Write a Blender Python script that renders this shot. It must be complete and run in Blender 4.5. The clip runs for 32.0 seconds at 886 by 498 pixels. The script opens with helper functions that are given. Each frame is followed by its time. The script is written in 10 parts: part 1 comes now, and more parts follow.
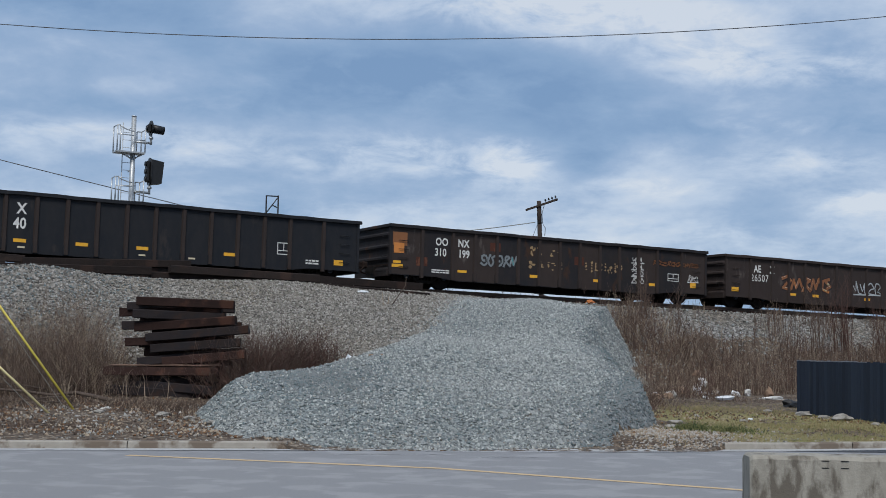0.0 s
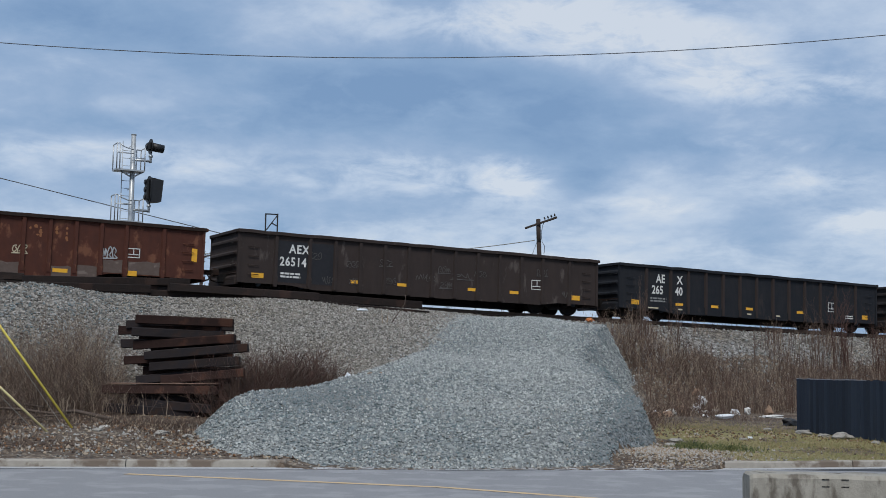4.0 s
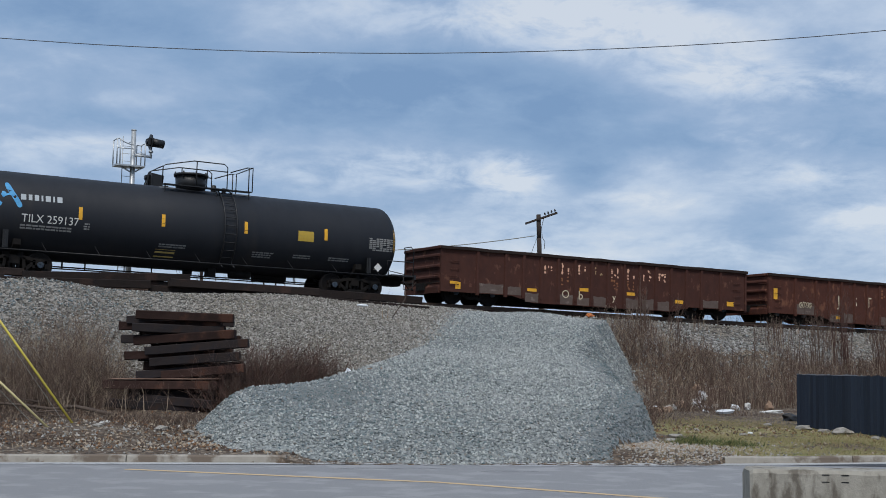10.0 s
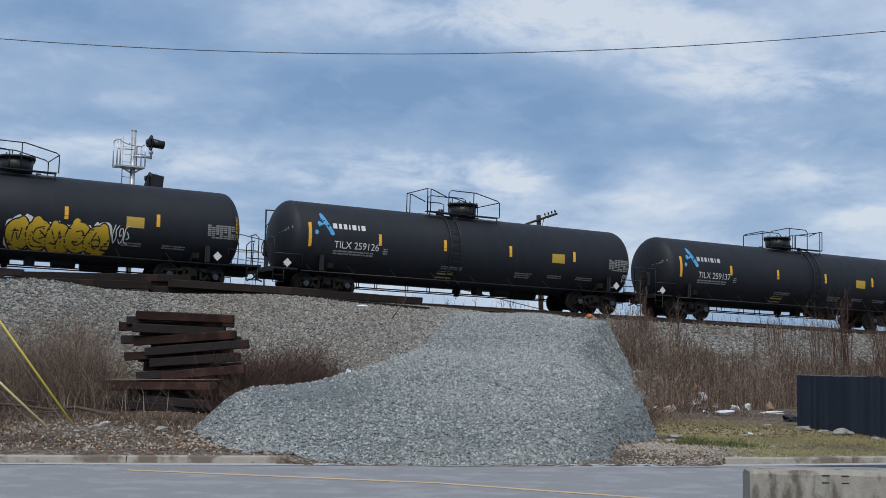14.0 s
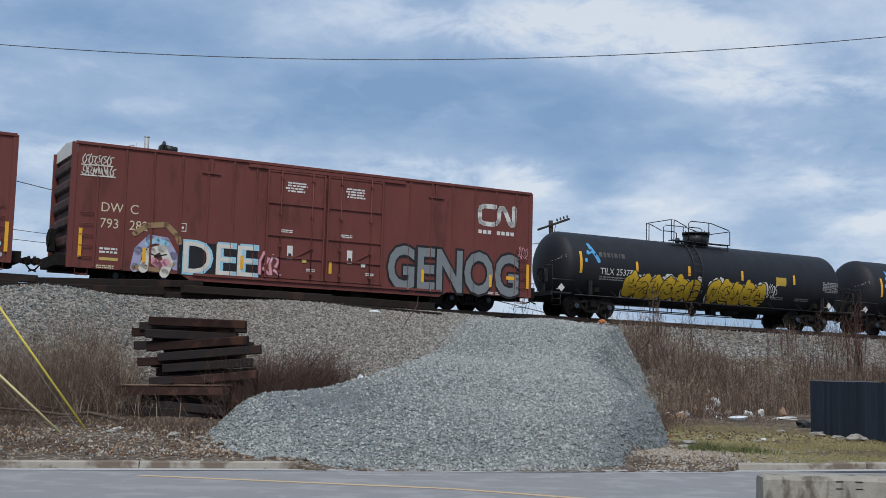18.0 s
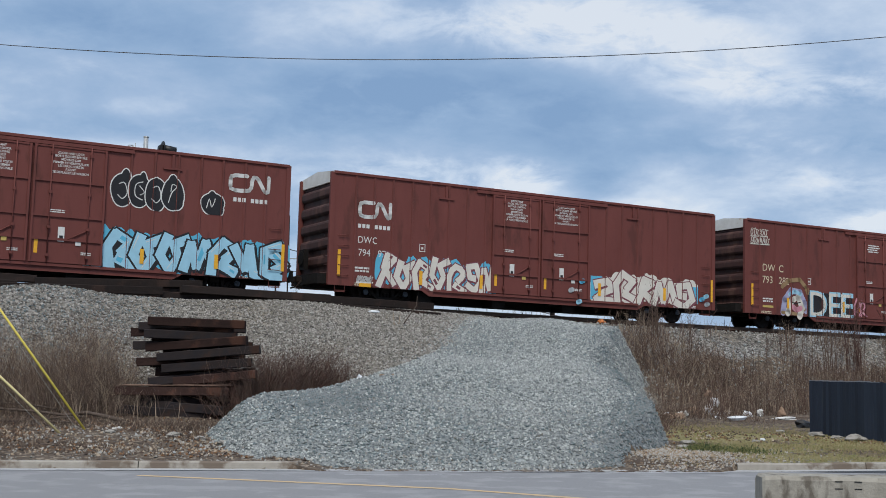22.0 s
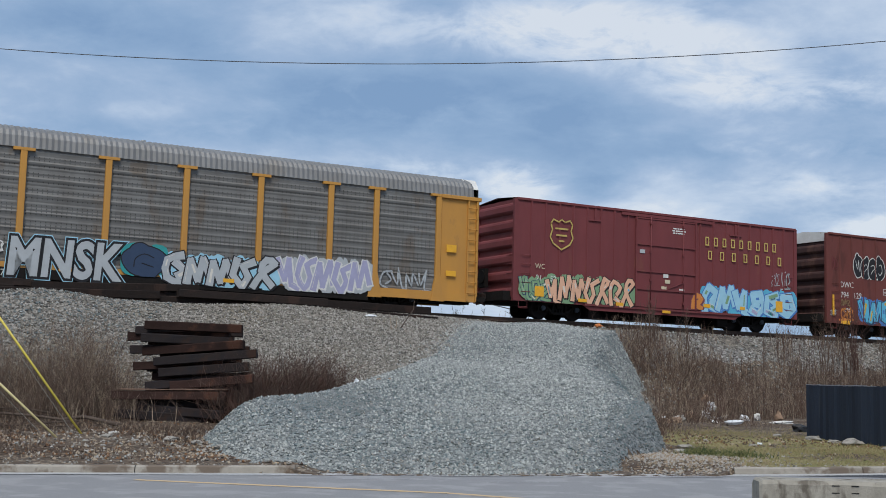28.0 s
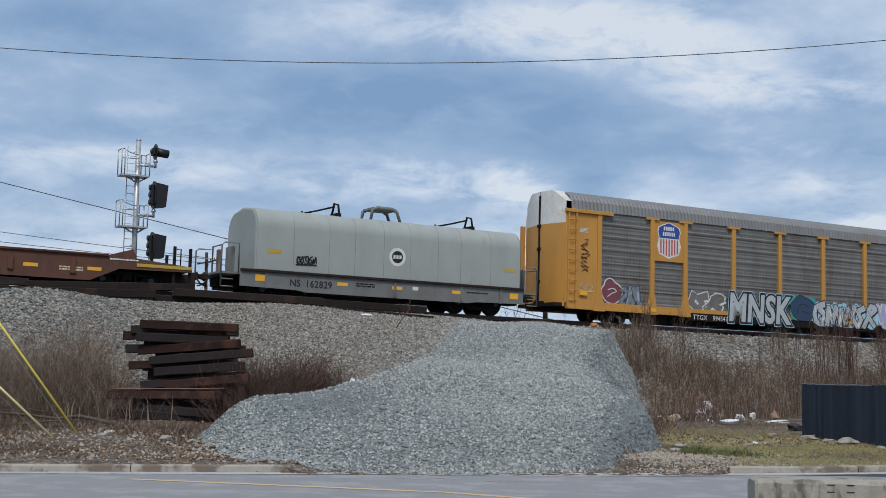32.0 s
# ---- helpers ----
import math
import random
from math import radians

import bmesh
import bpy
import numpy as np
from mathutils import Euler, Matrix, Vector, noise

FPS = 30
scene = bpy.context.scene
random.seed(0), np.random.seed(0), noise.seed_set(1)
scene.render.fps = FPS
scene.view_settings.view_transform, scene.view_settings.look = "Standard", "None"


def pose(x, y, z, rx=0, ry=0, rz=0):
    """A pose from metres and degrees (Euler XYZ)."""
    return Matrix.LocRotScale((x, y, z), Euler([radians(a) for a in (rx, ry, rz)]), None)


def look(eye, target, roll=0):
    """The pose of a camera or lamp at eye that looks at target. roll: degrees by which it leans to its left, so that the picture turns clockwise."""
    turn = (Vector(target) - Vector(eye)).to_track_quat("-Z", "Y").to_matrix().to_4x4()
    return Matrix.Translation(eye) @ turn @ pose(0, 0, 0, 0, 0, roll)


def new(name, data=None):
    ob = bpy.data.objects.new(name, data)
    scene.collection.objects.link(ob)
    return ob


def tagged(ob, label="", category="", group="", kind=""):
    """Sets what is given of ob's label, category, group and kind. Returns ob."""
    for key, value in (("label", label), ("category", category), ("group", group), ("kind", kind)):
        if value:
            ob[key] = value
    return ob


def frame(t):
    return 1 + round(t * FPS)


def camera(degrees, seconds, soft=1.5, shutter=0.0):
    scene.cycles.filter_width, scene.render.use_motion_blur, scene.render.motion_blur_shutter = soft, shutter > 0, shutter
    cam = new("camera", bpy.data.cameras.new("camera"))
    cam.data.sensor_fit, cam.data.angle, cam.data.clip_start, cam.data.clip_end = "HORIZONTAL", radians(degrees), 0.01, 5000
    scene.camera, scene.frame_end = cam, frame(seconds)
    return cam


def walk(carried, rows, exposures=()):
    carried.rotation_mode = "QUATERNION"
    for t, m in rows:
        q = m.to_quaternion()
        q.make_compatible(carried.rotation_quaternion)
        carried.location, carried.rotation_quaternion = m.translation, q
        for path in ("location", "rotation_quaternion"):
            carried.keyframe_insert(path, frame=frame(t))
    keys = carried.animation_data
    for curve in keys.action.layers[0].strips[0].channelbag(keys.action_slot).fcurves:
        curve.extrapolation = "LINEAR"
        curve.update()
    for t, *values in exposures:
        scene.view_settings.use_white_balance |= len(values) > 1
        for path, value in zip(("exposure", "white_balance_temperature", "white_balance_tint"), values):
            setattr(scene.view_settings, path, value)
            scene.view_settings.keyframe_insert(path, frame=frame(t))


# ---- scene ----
import collections
import itertools

# ---------------------------------------------------------------- camera
cam = camera(39.23, 32.0, soft=0.9)
EYE = Vector((0.0, 0.0, 1.9))
FOCAL = 2200.0
# sway of the hand: seconds, drift to the side and drift up and down, in 1/2200 rad
SWAY = [
    (0.0, 0.8, -25.0), (0.5, 0.8, -8.7), (1.0, 0.8, 2.0), (1.5, 1.4, 6.2), (2.0, 1.2, 6.7), (2.5, 0.8, 6.6), (3.0, 0.8, 6.6),
    (3.5, 0.6, 6.8), (5.5, -1.2, 7.3), (6.0, -0.2, 6.2), (6.5, 0.8, 2.8), (7.0, 0.6, 0.2), (7.5, -0.6, -0.8), (8.5, -0.2, -0.8),
    (9.0, 1.1, 0.0), (9.5, 1.2, -1.0), (10.5, -0.6, -0.9), (11.5, -0.8, 0.5), (12.5, -0.6, -0.2), (13.5, 0.6, -0.4), (14.5, 0.6, 1.0),
    (16.5, -0.3, 1.4), (17.0, 9.7, 1.9), (17.5, 19.0, 6.4), (18.0, 22.3, 9.6), (18.5, 22.6, 10.4), (19.0, 22.4, 9.8), (20.0, 20.9, 9.7),
    (21.0, 21.7, 10.4), (22.0, 20.8, 9.7), (22.5, 19.7, 7.7), (23.0, 19.1, 5.6), (23.5, 18.7, 5.4), (24.0, 17.9, 6.8), (24.5, 17.5, 11.7),
    (25.0, 17.4, 16.3), (25.5, 17.0, 17.1), (27.5, 15.9, 17.3), (28.0, 15.7, 17.1), (29.0, 15.1, 17.0), (30.0, 13.4, 16.2), (30.5, 12.7, 16.0),
    (31.0, 9.6, 16.4), (31.5, 8.5, 16.0), (32.0, 8.3, 15.8),
]


def aim(side, up):
    pitch = radians(5.51) + up / FOCAL
    yaw = -side / FOCAL
    way = Vector((math.sin(yaw) * math.cos(pitch), math.cos(yaw) * math.cos(pitch), math.sin(pitch)))
    return look(EYE, EYE + way * 50.0, 0.961)


walk(cam, [(t, aim(a, b)) for t, a, b in SWAY], ((0.0, -0.04, 6370, 10), (15.0, -0.03, 6370, 10), (18.0, 0.04, 6470, 10), (20.0, 0.13, 6530, 10), (22.5, 0.13, 6530, 10), (25.5, 0.09, 6500, 10), (32.0, 0.04, 6480, 10)))

# ---------------------------------------------------------------- world and light
SUN_EL, SUN_AZ = radians(55), radians(183)
world = bpy.data.worlds.new("sky")
scene.world = world
world.use_nodes = True


def build_sky():
    nt = world.node_tree
    nt.nodes.clear()
    N, L = nt.nodes.new, nt.links.new
    out, bg = N("ShaderNodeOutputWorld"), N("ShaderNodeBackground")
    sky = N("ShaderNodeTexSky")
    sky.sky_type, sky.sun_disc, sky.sun_elevation, sky.sun_rotation = "NISHITA", False, SUN_EL, SUN_AZ
    dim = N("ShaderNodeMix")
    dim.data_type, dim.blend_type = "RGBA", "MULTIPLY"
    dim.inputs[0].default_value = 1.0
    L(sky.outputs[0], dim.inputs[6])
    dim.inputs[7].default_value = (0.085, 0.085, 0.085, 1)
    co = N("ShaderNodeTexCoord")
    sep = N("ShaderNodeSeparateXYZ")
    L(co.outputs["Generated"], sep.inputs[0])

    def m(op, a, b=None, c=None):
        n = N("ShaderNodeMath")
        n.operation = op
        for i, v in enumerate((a, b, c)):
            if v is None:
                continue
            if isinstance(v, (int, float)):
                n.inputs[i].default_value = v
            else:
                L(v, n.inputs[i])
        return n.outputs[0]

    x, y, z = sep.outputs
    zz = m("MAXIMUM", z, 0.0)
    # a cloud deck seen at a slant: flattened towards the horizon
    h = m("ADD", zz, 0.27)
    u, v = m("DIVIDE", x, h), m("DIVIDE", y, h)
    vec = N("ShaderNodeCombineXYZ")
    L(u, vec.inputs[0]), L(v, vec.inputs[1]), L(m("MULTIPLY", zz, 1.2), vec.inputs[2])

    def cloud(scale, detail, rough, off, dist=0.0):
        mp = N("ShaderNodeMapping")
        mp.inputs["Location"].default_value = off
        n = N("ShaderNodeTexNoise")
        n.inputs["Scale"].default_value, n.inputs["Detail"].default_value, n.inputs["Roughness"].default_value = scale, detail, rough
        n.inputs["Distortion"].default_value = dist
        L(vec.outputs[0], mp.inputs[0]), L(mp.outputs[0], n.inputs["Vector"])
        return n.outputs[0]

    big = cloud(1.65, 6.0, 0.54, (3.1, 0.4, 0.0), 0.3)
    small = cloud(4.8, 8.0, 0.62, (7.7, 1.9, 2.0), 0.2)
    # brighter breaks in the deck: directions (x over y, z over y), reach and weight
    az, el = m("DIVIDE", x, m("MAXIMUM", y, 0.05)), m("DIVIDE", z, m("MAXIMUM", y, 0.05))
    total = None
    for a, e, ra, re, w in BREAKS:
        da, de = m("DIVIDE", m("SUBTRACT", az, a), ra), m("DIVIDE", m("SUBTRACT", el, e), re)
        d2 = m("ADD", m("MULTIPLY", da, da), m("MULTIPLY", de, de))
        g = m("MULTIPLY", m("EXPONENT", m("MULTIPLY", d2, -1.0)), w)
        total = g if total is None else m("ADD", total, g)
    front = m("GREATER_THAN", y, 0.05)
    mix = m("ADD", m("MULTIPLY", big, 0.58), m("ADD", m("MULTIPLY", small, 0.34), 0.045))
    torn = m("MULTIPLY", m("SUBTRACT", cloud(8.0, 8.0, 0.62, (1.3, 5.2, 0.7), 0.4), 0.30), 2.6)
    val = m("ADD", mix, m("MULTIPLY", m("MULTIPLY", total, front), torn))
    ramp = N("ShaderNodeValToRGB")
    e = ramp.color_ramp.elements
    e[0].position, e[0].color = 0.30, (0.205, 0.335, 0.545, 1)
    e[1].position, e[1].color = 0.70, (0.70, 0.76, 0.84, 1)
    for pos, col in ((0.41, (0.270, 0.405, 0.610, 1)), (0.49, (0.350, 0.475, 0.67, 1)), (0.58, (0.525, 0.630, 0.785, 1))):
        n = e.new(pos)
        n.color = col
    L(val, ramp.inputs[0])
    gap = N("ShaderNodeMix")
    gap.data_type = "RGBA"
    cover = m("MULTIPLY", m("LESS_THAN", z, 2.0), 0.86)
    L(cover, gap.inputs[0]), L(dim.outputs[2], gap.inputs[6]), L(ramp.outputs[0], gap.inputs[7])
    L(gap.outputs[2], bg.inputs[0])
    bg.inputs[1].default_value = 1.0
    L(bg.outputs[0], out.inputs[0])


BREAKS = [
    (0.055, 0.158, 0.032, 0.018, 0.40), (-0.035, 0.166, 0.060, 0.014, 0.24), (0.005, 0.150, 0.070, 0.012, 0.14), (0.212, 0.246, 0.050, 0.024, 0.34), (0.30, 0.236, 0.08, 0.020, 0.26), (0.20, 0.275, 0.25, 0.045, 0.05),
    (0.15, 0.286, 0.10, 0.026, 0.26), (0.00, 0.292, 0.16, 0.022, 0.20), (0.34, 0.129, 0.034, 0.010, 0.46), (0.295, 0.161, 0.060, 0.013, 0.24), (0.165, 0.139, 0.050, 0.009, 0.24),
    (-0.31, 0.176, 0.090, 0.016, 0.22), (-0.20, 0.163, 0.060, 0.014, 0.20), (-0.29, 0.246, 0.050, 0.012, 0.12), (-0.26, 0.213, 0.045, 0.008, 0.12), (-0.10, 0.156, 0.040, 0.012, 0.12), (0.20, 0.205, 0.05, 0.010, 0.10),
    (0.04, 0.218, 0.15, 0.024, -0.18), (0.08, 0.284, 0.09, 0.026, 0.16), (-0.08, 0.234, 0.08, 0.022, -0.14), (0.27, 0.190, 0.12, 0.012, -0.16), (-0.30, 0.194, 0.09, 0.010, -0.14), (-0.16, 0.200, 0.08, 0.014, -0.12), (-0.33, 0.285, 0.10, 0.03, -0.14),
    (-0.21, 0.270, 0.06, 0.02, -0.08), (0.118, 0.160, 0.026, 0.018, -0.16), (0.23, 0.118, 0.08, 0.012, -0.08), (0.0, 0.105, 0.6, 0.026, 0.14),
]
build_sky()

sun_data = bpy.data.lights.new("sun", "SUN")
sun_data.energy, sun_data.angle, sun_data.color = 2.75, radians(20), (1.0, 0.95, 0.88)
sun = new("sun", sun_data)
sun.matrix_world = look((0, 0, 0), (-math.sin(SUN_AZ) * math.cos(SUN_EL), -math.cos(SUN_AZ) * math.cos(SUN_EL), -math.sin(SUN_EL)))
sun.location = (20, -30, 60)
scene.view_settings.exposure = 0.0

# ---------------------------------------------------------------- materials
def material(name, col, rough=0.8, metal=0.0, col2=None, scale=6.0, mix=0.5, stain=None, stain_scale=0.8, stain_at=0.56, bump=0.15, bump_scale=40.0,
             jitter=0.0, streak=1.0, spec=0.4):
    """A surface with grain, large stains in their own shape, fine relief and a shade that differs from piece to piece."""
    ma = bpy.data.materials.new(name)
    ma.use_nodes = True
    nt = ma.node_tree
    b = nt.nodes["Principled BSDF"]
    N, L = nt.nodes.new, nt.links.new
    b.inputs["Roughness"].default_value, b.inputs["Metallic"].default_value = rough, metal
    b.inputs["Specular IOR Level"].default_value = spec
    co = N("ShaderNodeTexCoord")
    mp = N("ShaderNodeMapping")
    mp.inputs["Scale"].default_value = (1, 1, 1.0 / streak)
    L(co.outputs["Object"], mp.inputs[0])

    def tex(s, det, vec=mp.outputs[0]):
        n = N("ShaderNodeTexNoise")
        n.inputs["Scale"].default_value, n.inputs["Detail"].default_value, n.inputs["Roughness"].default_value = s, det, 0.6
        L(vec, n.inputs["Vector"])
        return n.outputs[0]

    def ramp(v, lo, hi):
        r = N("ShaderNodeMapRange")
        r.inputs[1].default_value, r.inputs[2].default_value = lo, hi
        L(v, r.inputs[0])
        return r.outputs[0]

    def blend(f, a, c):
        x = N("ShaderNodeMix")
        x.data_type = "RGBA"
        for i, val in ((0, f), (6, a), (7, c)):
            if hasattr(val, "is_output"):
                L(val, x.inputs[i])
            elif i == 0:
                x.inputs[0].default_value = val
            else:
                x.inputs[i].default_value = (*val, 1)
        return x.outputs[2]

    c = blend(ramp(tex(scale, 5), 0.5 - mix * 0.4, 0.5 + mix * 0.4), col, col2 or tuple(v * 0.72 for v in col))
    if stain:
        c = blend(ramp(tex(stain_scale, 6), stain_at, stain_at + 0.09), c, stain)
    if jitter:
        info = N("ShaderNodeObjectInfo")
        hs = N("ShaderNodeHueSaturation")
        L(ramp(info.outputs["Random"], 0, 1), hs.inputs["Value"])
        v = N("ShaderNodeMapRange")
        v.inputs[3].default_value, v.inputs[4].default_value = 1 - jitter, 1 + jitter
        L(info.outputs["Random"], v.inputs[0]), L(v.outputs[0], hs.inputs["Value"])
        L(c, hs.inputs["Color"])
        c = hs.outputs[0]
    L(c, b.inputs["Base Color"])
    if bump:
        bp = N("ShaderNodeBump")
        bp.inputs["Strength"].default_value, bp.inputs["Distance"].default_value = bump, 0.02
        L(tex(bump_scale, 4, co.outputs["Object"]), bp.inputs["Height"])
        L(bp.outputs[0], b.inputs["Normal"])
    rr = N("ShaderNodeMapRange")
    rr.inputs[3].default_value, rr.inputs[4].default_value = max(0.05, rough - 0.12), min(1, rough + 0.12)
    L(tex(scale * 1.7, 3), rr.inputs[0]), L(rr.outputs[0], b.inputs["Roughness"])
    return ma


def stone_material(name, cols, scale, bump=1.0, patch=None, patch_scale=0.35):
    """Loose broken stone: every stone its own shade, with joints in relief."""
    ma = bpy.data.materials.new(name)
    ma.use_nodes = True
    nt = ma.node_tree
    b = nt.nodes["Principled BSDF"]
    N, L = nt.nodes.new, nt.links.new
    b.inputs["Roughness"].default_value = 0.92
    co = N("ShaderNodeTexCoord")
    vo = N("ShaderNodeTexVoronoi")
    vo.inputs["Scale"].default_value = scale
    L(co.outputs["Object"], vo.inputs["Vector"])
    sep = N("ShaderNodeSeparateColor")
    L(vo.outputs["Color"], sep.inputs[0])
    r = N("ShaderNodeValToRGB")
    e = r.color_ramp.elements
    e[0].position, e[0].color = 0.0, (*cols[0], 1)
    e[1].position, e[1].color = 1.0, (*cols[-1], 1)
    for i, c in enumerate(cols[1:-1]):
        n = e.new((i + 1) / (len(cols) - 1))
        n.color = (*c, 1)
    L(sep.outputs[0], r.inputs[0])
    col = r.outputs[0]
    n1 = N("ShaderNodeTexNoise")
    n1.inputs["Scale"].default_value, n1.inputs["Detail"].default_value = patch_scale, 5
    L(co.outputs["Object"], n1.inputs["Vector"])
    if patch:
        mr = N("ShaderNodeMapRange")
        mr.inputs[1].default_value, mr.inputs[2].default_value = 0.45, 0.65
        L(n1.outputs[0], mr.inputs[0])
        x = N("ShaderNodeMix")
        x.data_type, x.blend_type = "RGBA", "MULTIPLY"
        L(mr.outputs[0], x.inputs[0]), L(col, x.inputs[6])
        x.inputs[7].default_value = (*patch, 1)
        col = x.outputs[2]
    L(col, b.inputs["Base Color"])
    bp = N("ShaderNodeBump")
    bp.inputs["Strength"].default_value, bp.inputs["Distance"].default_value = bump, 0.05
    bp.invert = True
    L(vo.outputs["Distance"], bp.inputs["Height"])
    L(bp.outputs[0], b.inputs["Normal"])
    return ma


M = {}
M["asphalt"] = material("asphalt", (0.252, 0.254, 0.260), 0.9, col2=(0.175, 0.177, 0.183), scale=38, mix=0.9, stain=(0.262, 0.263, 0.268), stain_scale=1.1, stain_at=0.50, bump=0.4, bump_scale=90)
M["asphalt_dark"] = material("asphalt_dark", (0.05, 0.054, 0.062), 0.85, scale=25, bump=0.4, bump_scale=90)
M["concrete"] = material("concrete", (0.35, 0.33, 0.28), 0.92, col2=(0.19, 0.175, 0.145), scale=9, mix=0.9, stain=(0.115, 0.10, 0.08), stain_scale=3.4, stain_at=0.50, streak=2.5, bump=0.4, bump_scale=30)
M["kerb"] = material("kerb_concrete", (0.35, 0.325, 0.28), 0.9, col2=(0.24, 0.22, 0.19), scale=7, mix=0.8, stain=(0.14, 0.11, 0.085), stain_scale=1.6, stain_at=0.49, bump=0.3)
M["gutter"] = material("gutter_concrete", (0.40, 0.40, 0.39), 0.9, col2=(0.29, 0.29, 0.285), scale=4, stain=(0.22, 0.21, 0.20), stain_scale=0.9, stain_at=0.55, bump=0.3)
M["line_yellow"] = material("line_yellow", (0.58, 0.41, 0.22), 0.8, col2=(0.42, 0.32, 0.20), scale=14, mix=0.6, stain=(0.22, 0.20, 0.17), stain_scale=5, stain_at=0.64)
M["line_white"] = material("line_white", (0.50, 0.51, 0.52), 0.8, col2=(0.32, 0.33, 0.34), scale=14, mix=0.6, stain=(0.17, 0.17, 0.18), stain_scale=3, stain_at=0.56)
# stone beds, kept darker than the loose stones: crevice shade put into the colour
M["gravel_new"] = stone_material("gravel_new", [(0.06, 0.068, 0.068), (0.17, 0.183, 0.18), (0.23, 0.245, 0.237), (0.33, 0.345, 0.33)], 15, 1.0, (0.82, 0.90, 0.93))
M["gravel_darker"] = stone_material("gravel_darker", [(0.050, 0.060, 0.064), (0.125, 0.142, 0.147), (0.175, 0.194, 0.198), (0.26, 0.28, 0.28)], 15, 1.0, (0.82, 0.90, 0.93))
M["gravel_old"] = stone_material("gravel_old", [(0.045, 0.042, 0.038), (0.14, 0.132, 0.117), (0.20, 0.188, 0.165), (0.30, 0.283, 0.258)], 13, 1.0, (0.92, 0.86, 0.76))
M["ballast"] = stone_material("ballast", [(0.04, 0.038, 0.035), (0.12, 0.115, 0.107), (0.20, 0.195, 0.183), (0.33, 0.32, 0.30)], 10, 1.0, (0.75, 0.68, 0.6))
M["dirt"] = stone_material("leaf_litter", [(0.036, 0.027, 0.019), (0.110, 0.080, 0.055), (0.078, 0.056, 0.040), (0.26, 0.215, 0.16)], 13, 1.0, (0.6, 0.5, 0.42), 0.6)
M["grass"] = stone_material("dry_grass", [(0.12, 0.108, 0.045), (0.24, 0.205, 0.095), (0.175, 0.165, 0.06), (0.30, 0.25, 0.135)], 24, 0.8, (0.72, 0.80, 0.55), 0.5)
M["earth"] = material("far_field", (0.15, 0.13, 0.085), 0.95, col2=(0.10, 0.095, 0.06), scale=0.05, stain=(0.2, 0.18, 0.12), stain_scale=0.02)
M["tie"] = material("tarred_wood", (0.047, 0.026, 0.022), 0.9, spec=0.12, col2=(0.022, 0.014, 0.012), scale=4, mix=0.8, stain=(0.075, 0.036, 0.025), stain_scale=1.4, stain_at=0.56, bump=0.5, bump_scale=25, jitter=0.35)
M["tie_black"] = material("tarred_wood_black", (0.0165, 0.0155, 0.0185), 0.85, spec=0.2, col2=(0.025, 0.018, 0.016), scale=4, stain=(0.038, 0.021, 0.015), stain_scale=1.2, stain_at=0.57, bump=0.5, bump_scale=25, jitter=0.3)
M["tie_long"] = material("tarred_beam", (0.017, 0.014, 0.0135), 0.85, spec=0.2, col2=(0.030, 0.020, 0.016), scale=3, mix=0.8, stain=(0.045, 0.027, 0.021), stain_scale=1.1, stain_at=0.57, bump=0.6, bump_scale=18, jitter=0.3)
M["tie_pale"] = material("tarred_wood_worn", (0.20, 0.125, 0.09), 0.9, col2=(0.10, 0.06, 0.045), scale=5, bump=0.5, bump_scale=25)
M["rail"] = material("rail_steel", (0.10, 0.065, 0.045), 0.6, 0.4, col2=(0.06, 0.04, 0.03), scale=5, bump=0.2)
M["gon_black"] = material("gondola_black", (0.0115, 0.0138, 0.0185), 0.75, spec=0.2, col2=(0.019, 0.0195, 0.022), scale=3.0, stain=(0.030, 0.027, 0.027), stain_scale=1.8, stain_at=0.62, bump=0.25, bump_scale=9, streak=2.5)
M["gon_brown"] = material("gondola_brown", (0.027, 0.0215, 0.0205), 0.8, spec=0.2, col2=(0.043, 0.031, 0.027), scale=3.2, mix=0.9, stain=(0.080, 0.066, 0.060), stain_scale=2.4, stain_at=0.60, bump=0.3, bump_scale=9, streak=2.5)
M["gon_patch"] = material("gondola_patched", (0.0155, 0.0155, 0.0185), 0.78, spec=0.2, col2=(0.026, 0.021, 0.020), scale=2.2, stain=(0.060, 0.028, 0.014), stain_scale=0.9, stain_at=0.60, bump=0.3, bump_scale=9, streak=2.0)
M["gon_rust"] = material("gondola_rust", (0.092, 0.032, 0.020), 0.85, spec=0.2, col2=(0.048, 0.020, 0.016), scale=3.2, mix=0.9, stain=(0.150, 0.064, 0.038), stain_scale=2.4, stain_at=0.56, bump=0.35, bump_scale=9, streak=1.6)
M["gon_rust_dark"] = material("gondola_rust_dark", (0.076, 0.029, 0.020), 0.85, spec=0.2, col2=(0.040, 0.018, 0.015), scale=3.2, mix=0.9, stain=(0.130, 0.060, 0.040), stain_scale=2.6, stain_at=0.58, bump=0.35, bump_scale=9, streak=1.6)
M["worn_strip"] = material("scoured_steel", (0.118, 0.088, 0.074), 0.75, col2=(0.075, 0.050, 0.040), scale=5, mix=0.9, stain=(0.165, 0.130, 0.110), stain_scale=2.5, bump=0.3, streak=0.6)
M["rust_dark"] = material("dark_rust", (0.032, 0.019, 0.015), 0.85, spec=0.2, col2=(0.018, 0.013, 0.011), scale=5, bump=0.3)
M["under"] = material("grimy_steel", (0.009, 0.0085, 0.0085), 0.85, spec=0.15, col2=(0.016, 0.0135, 0.012), scale=5, bump=0.3)
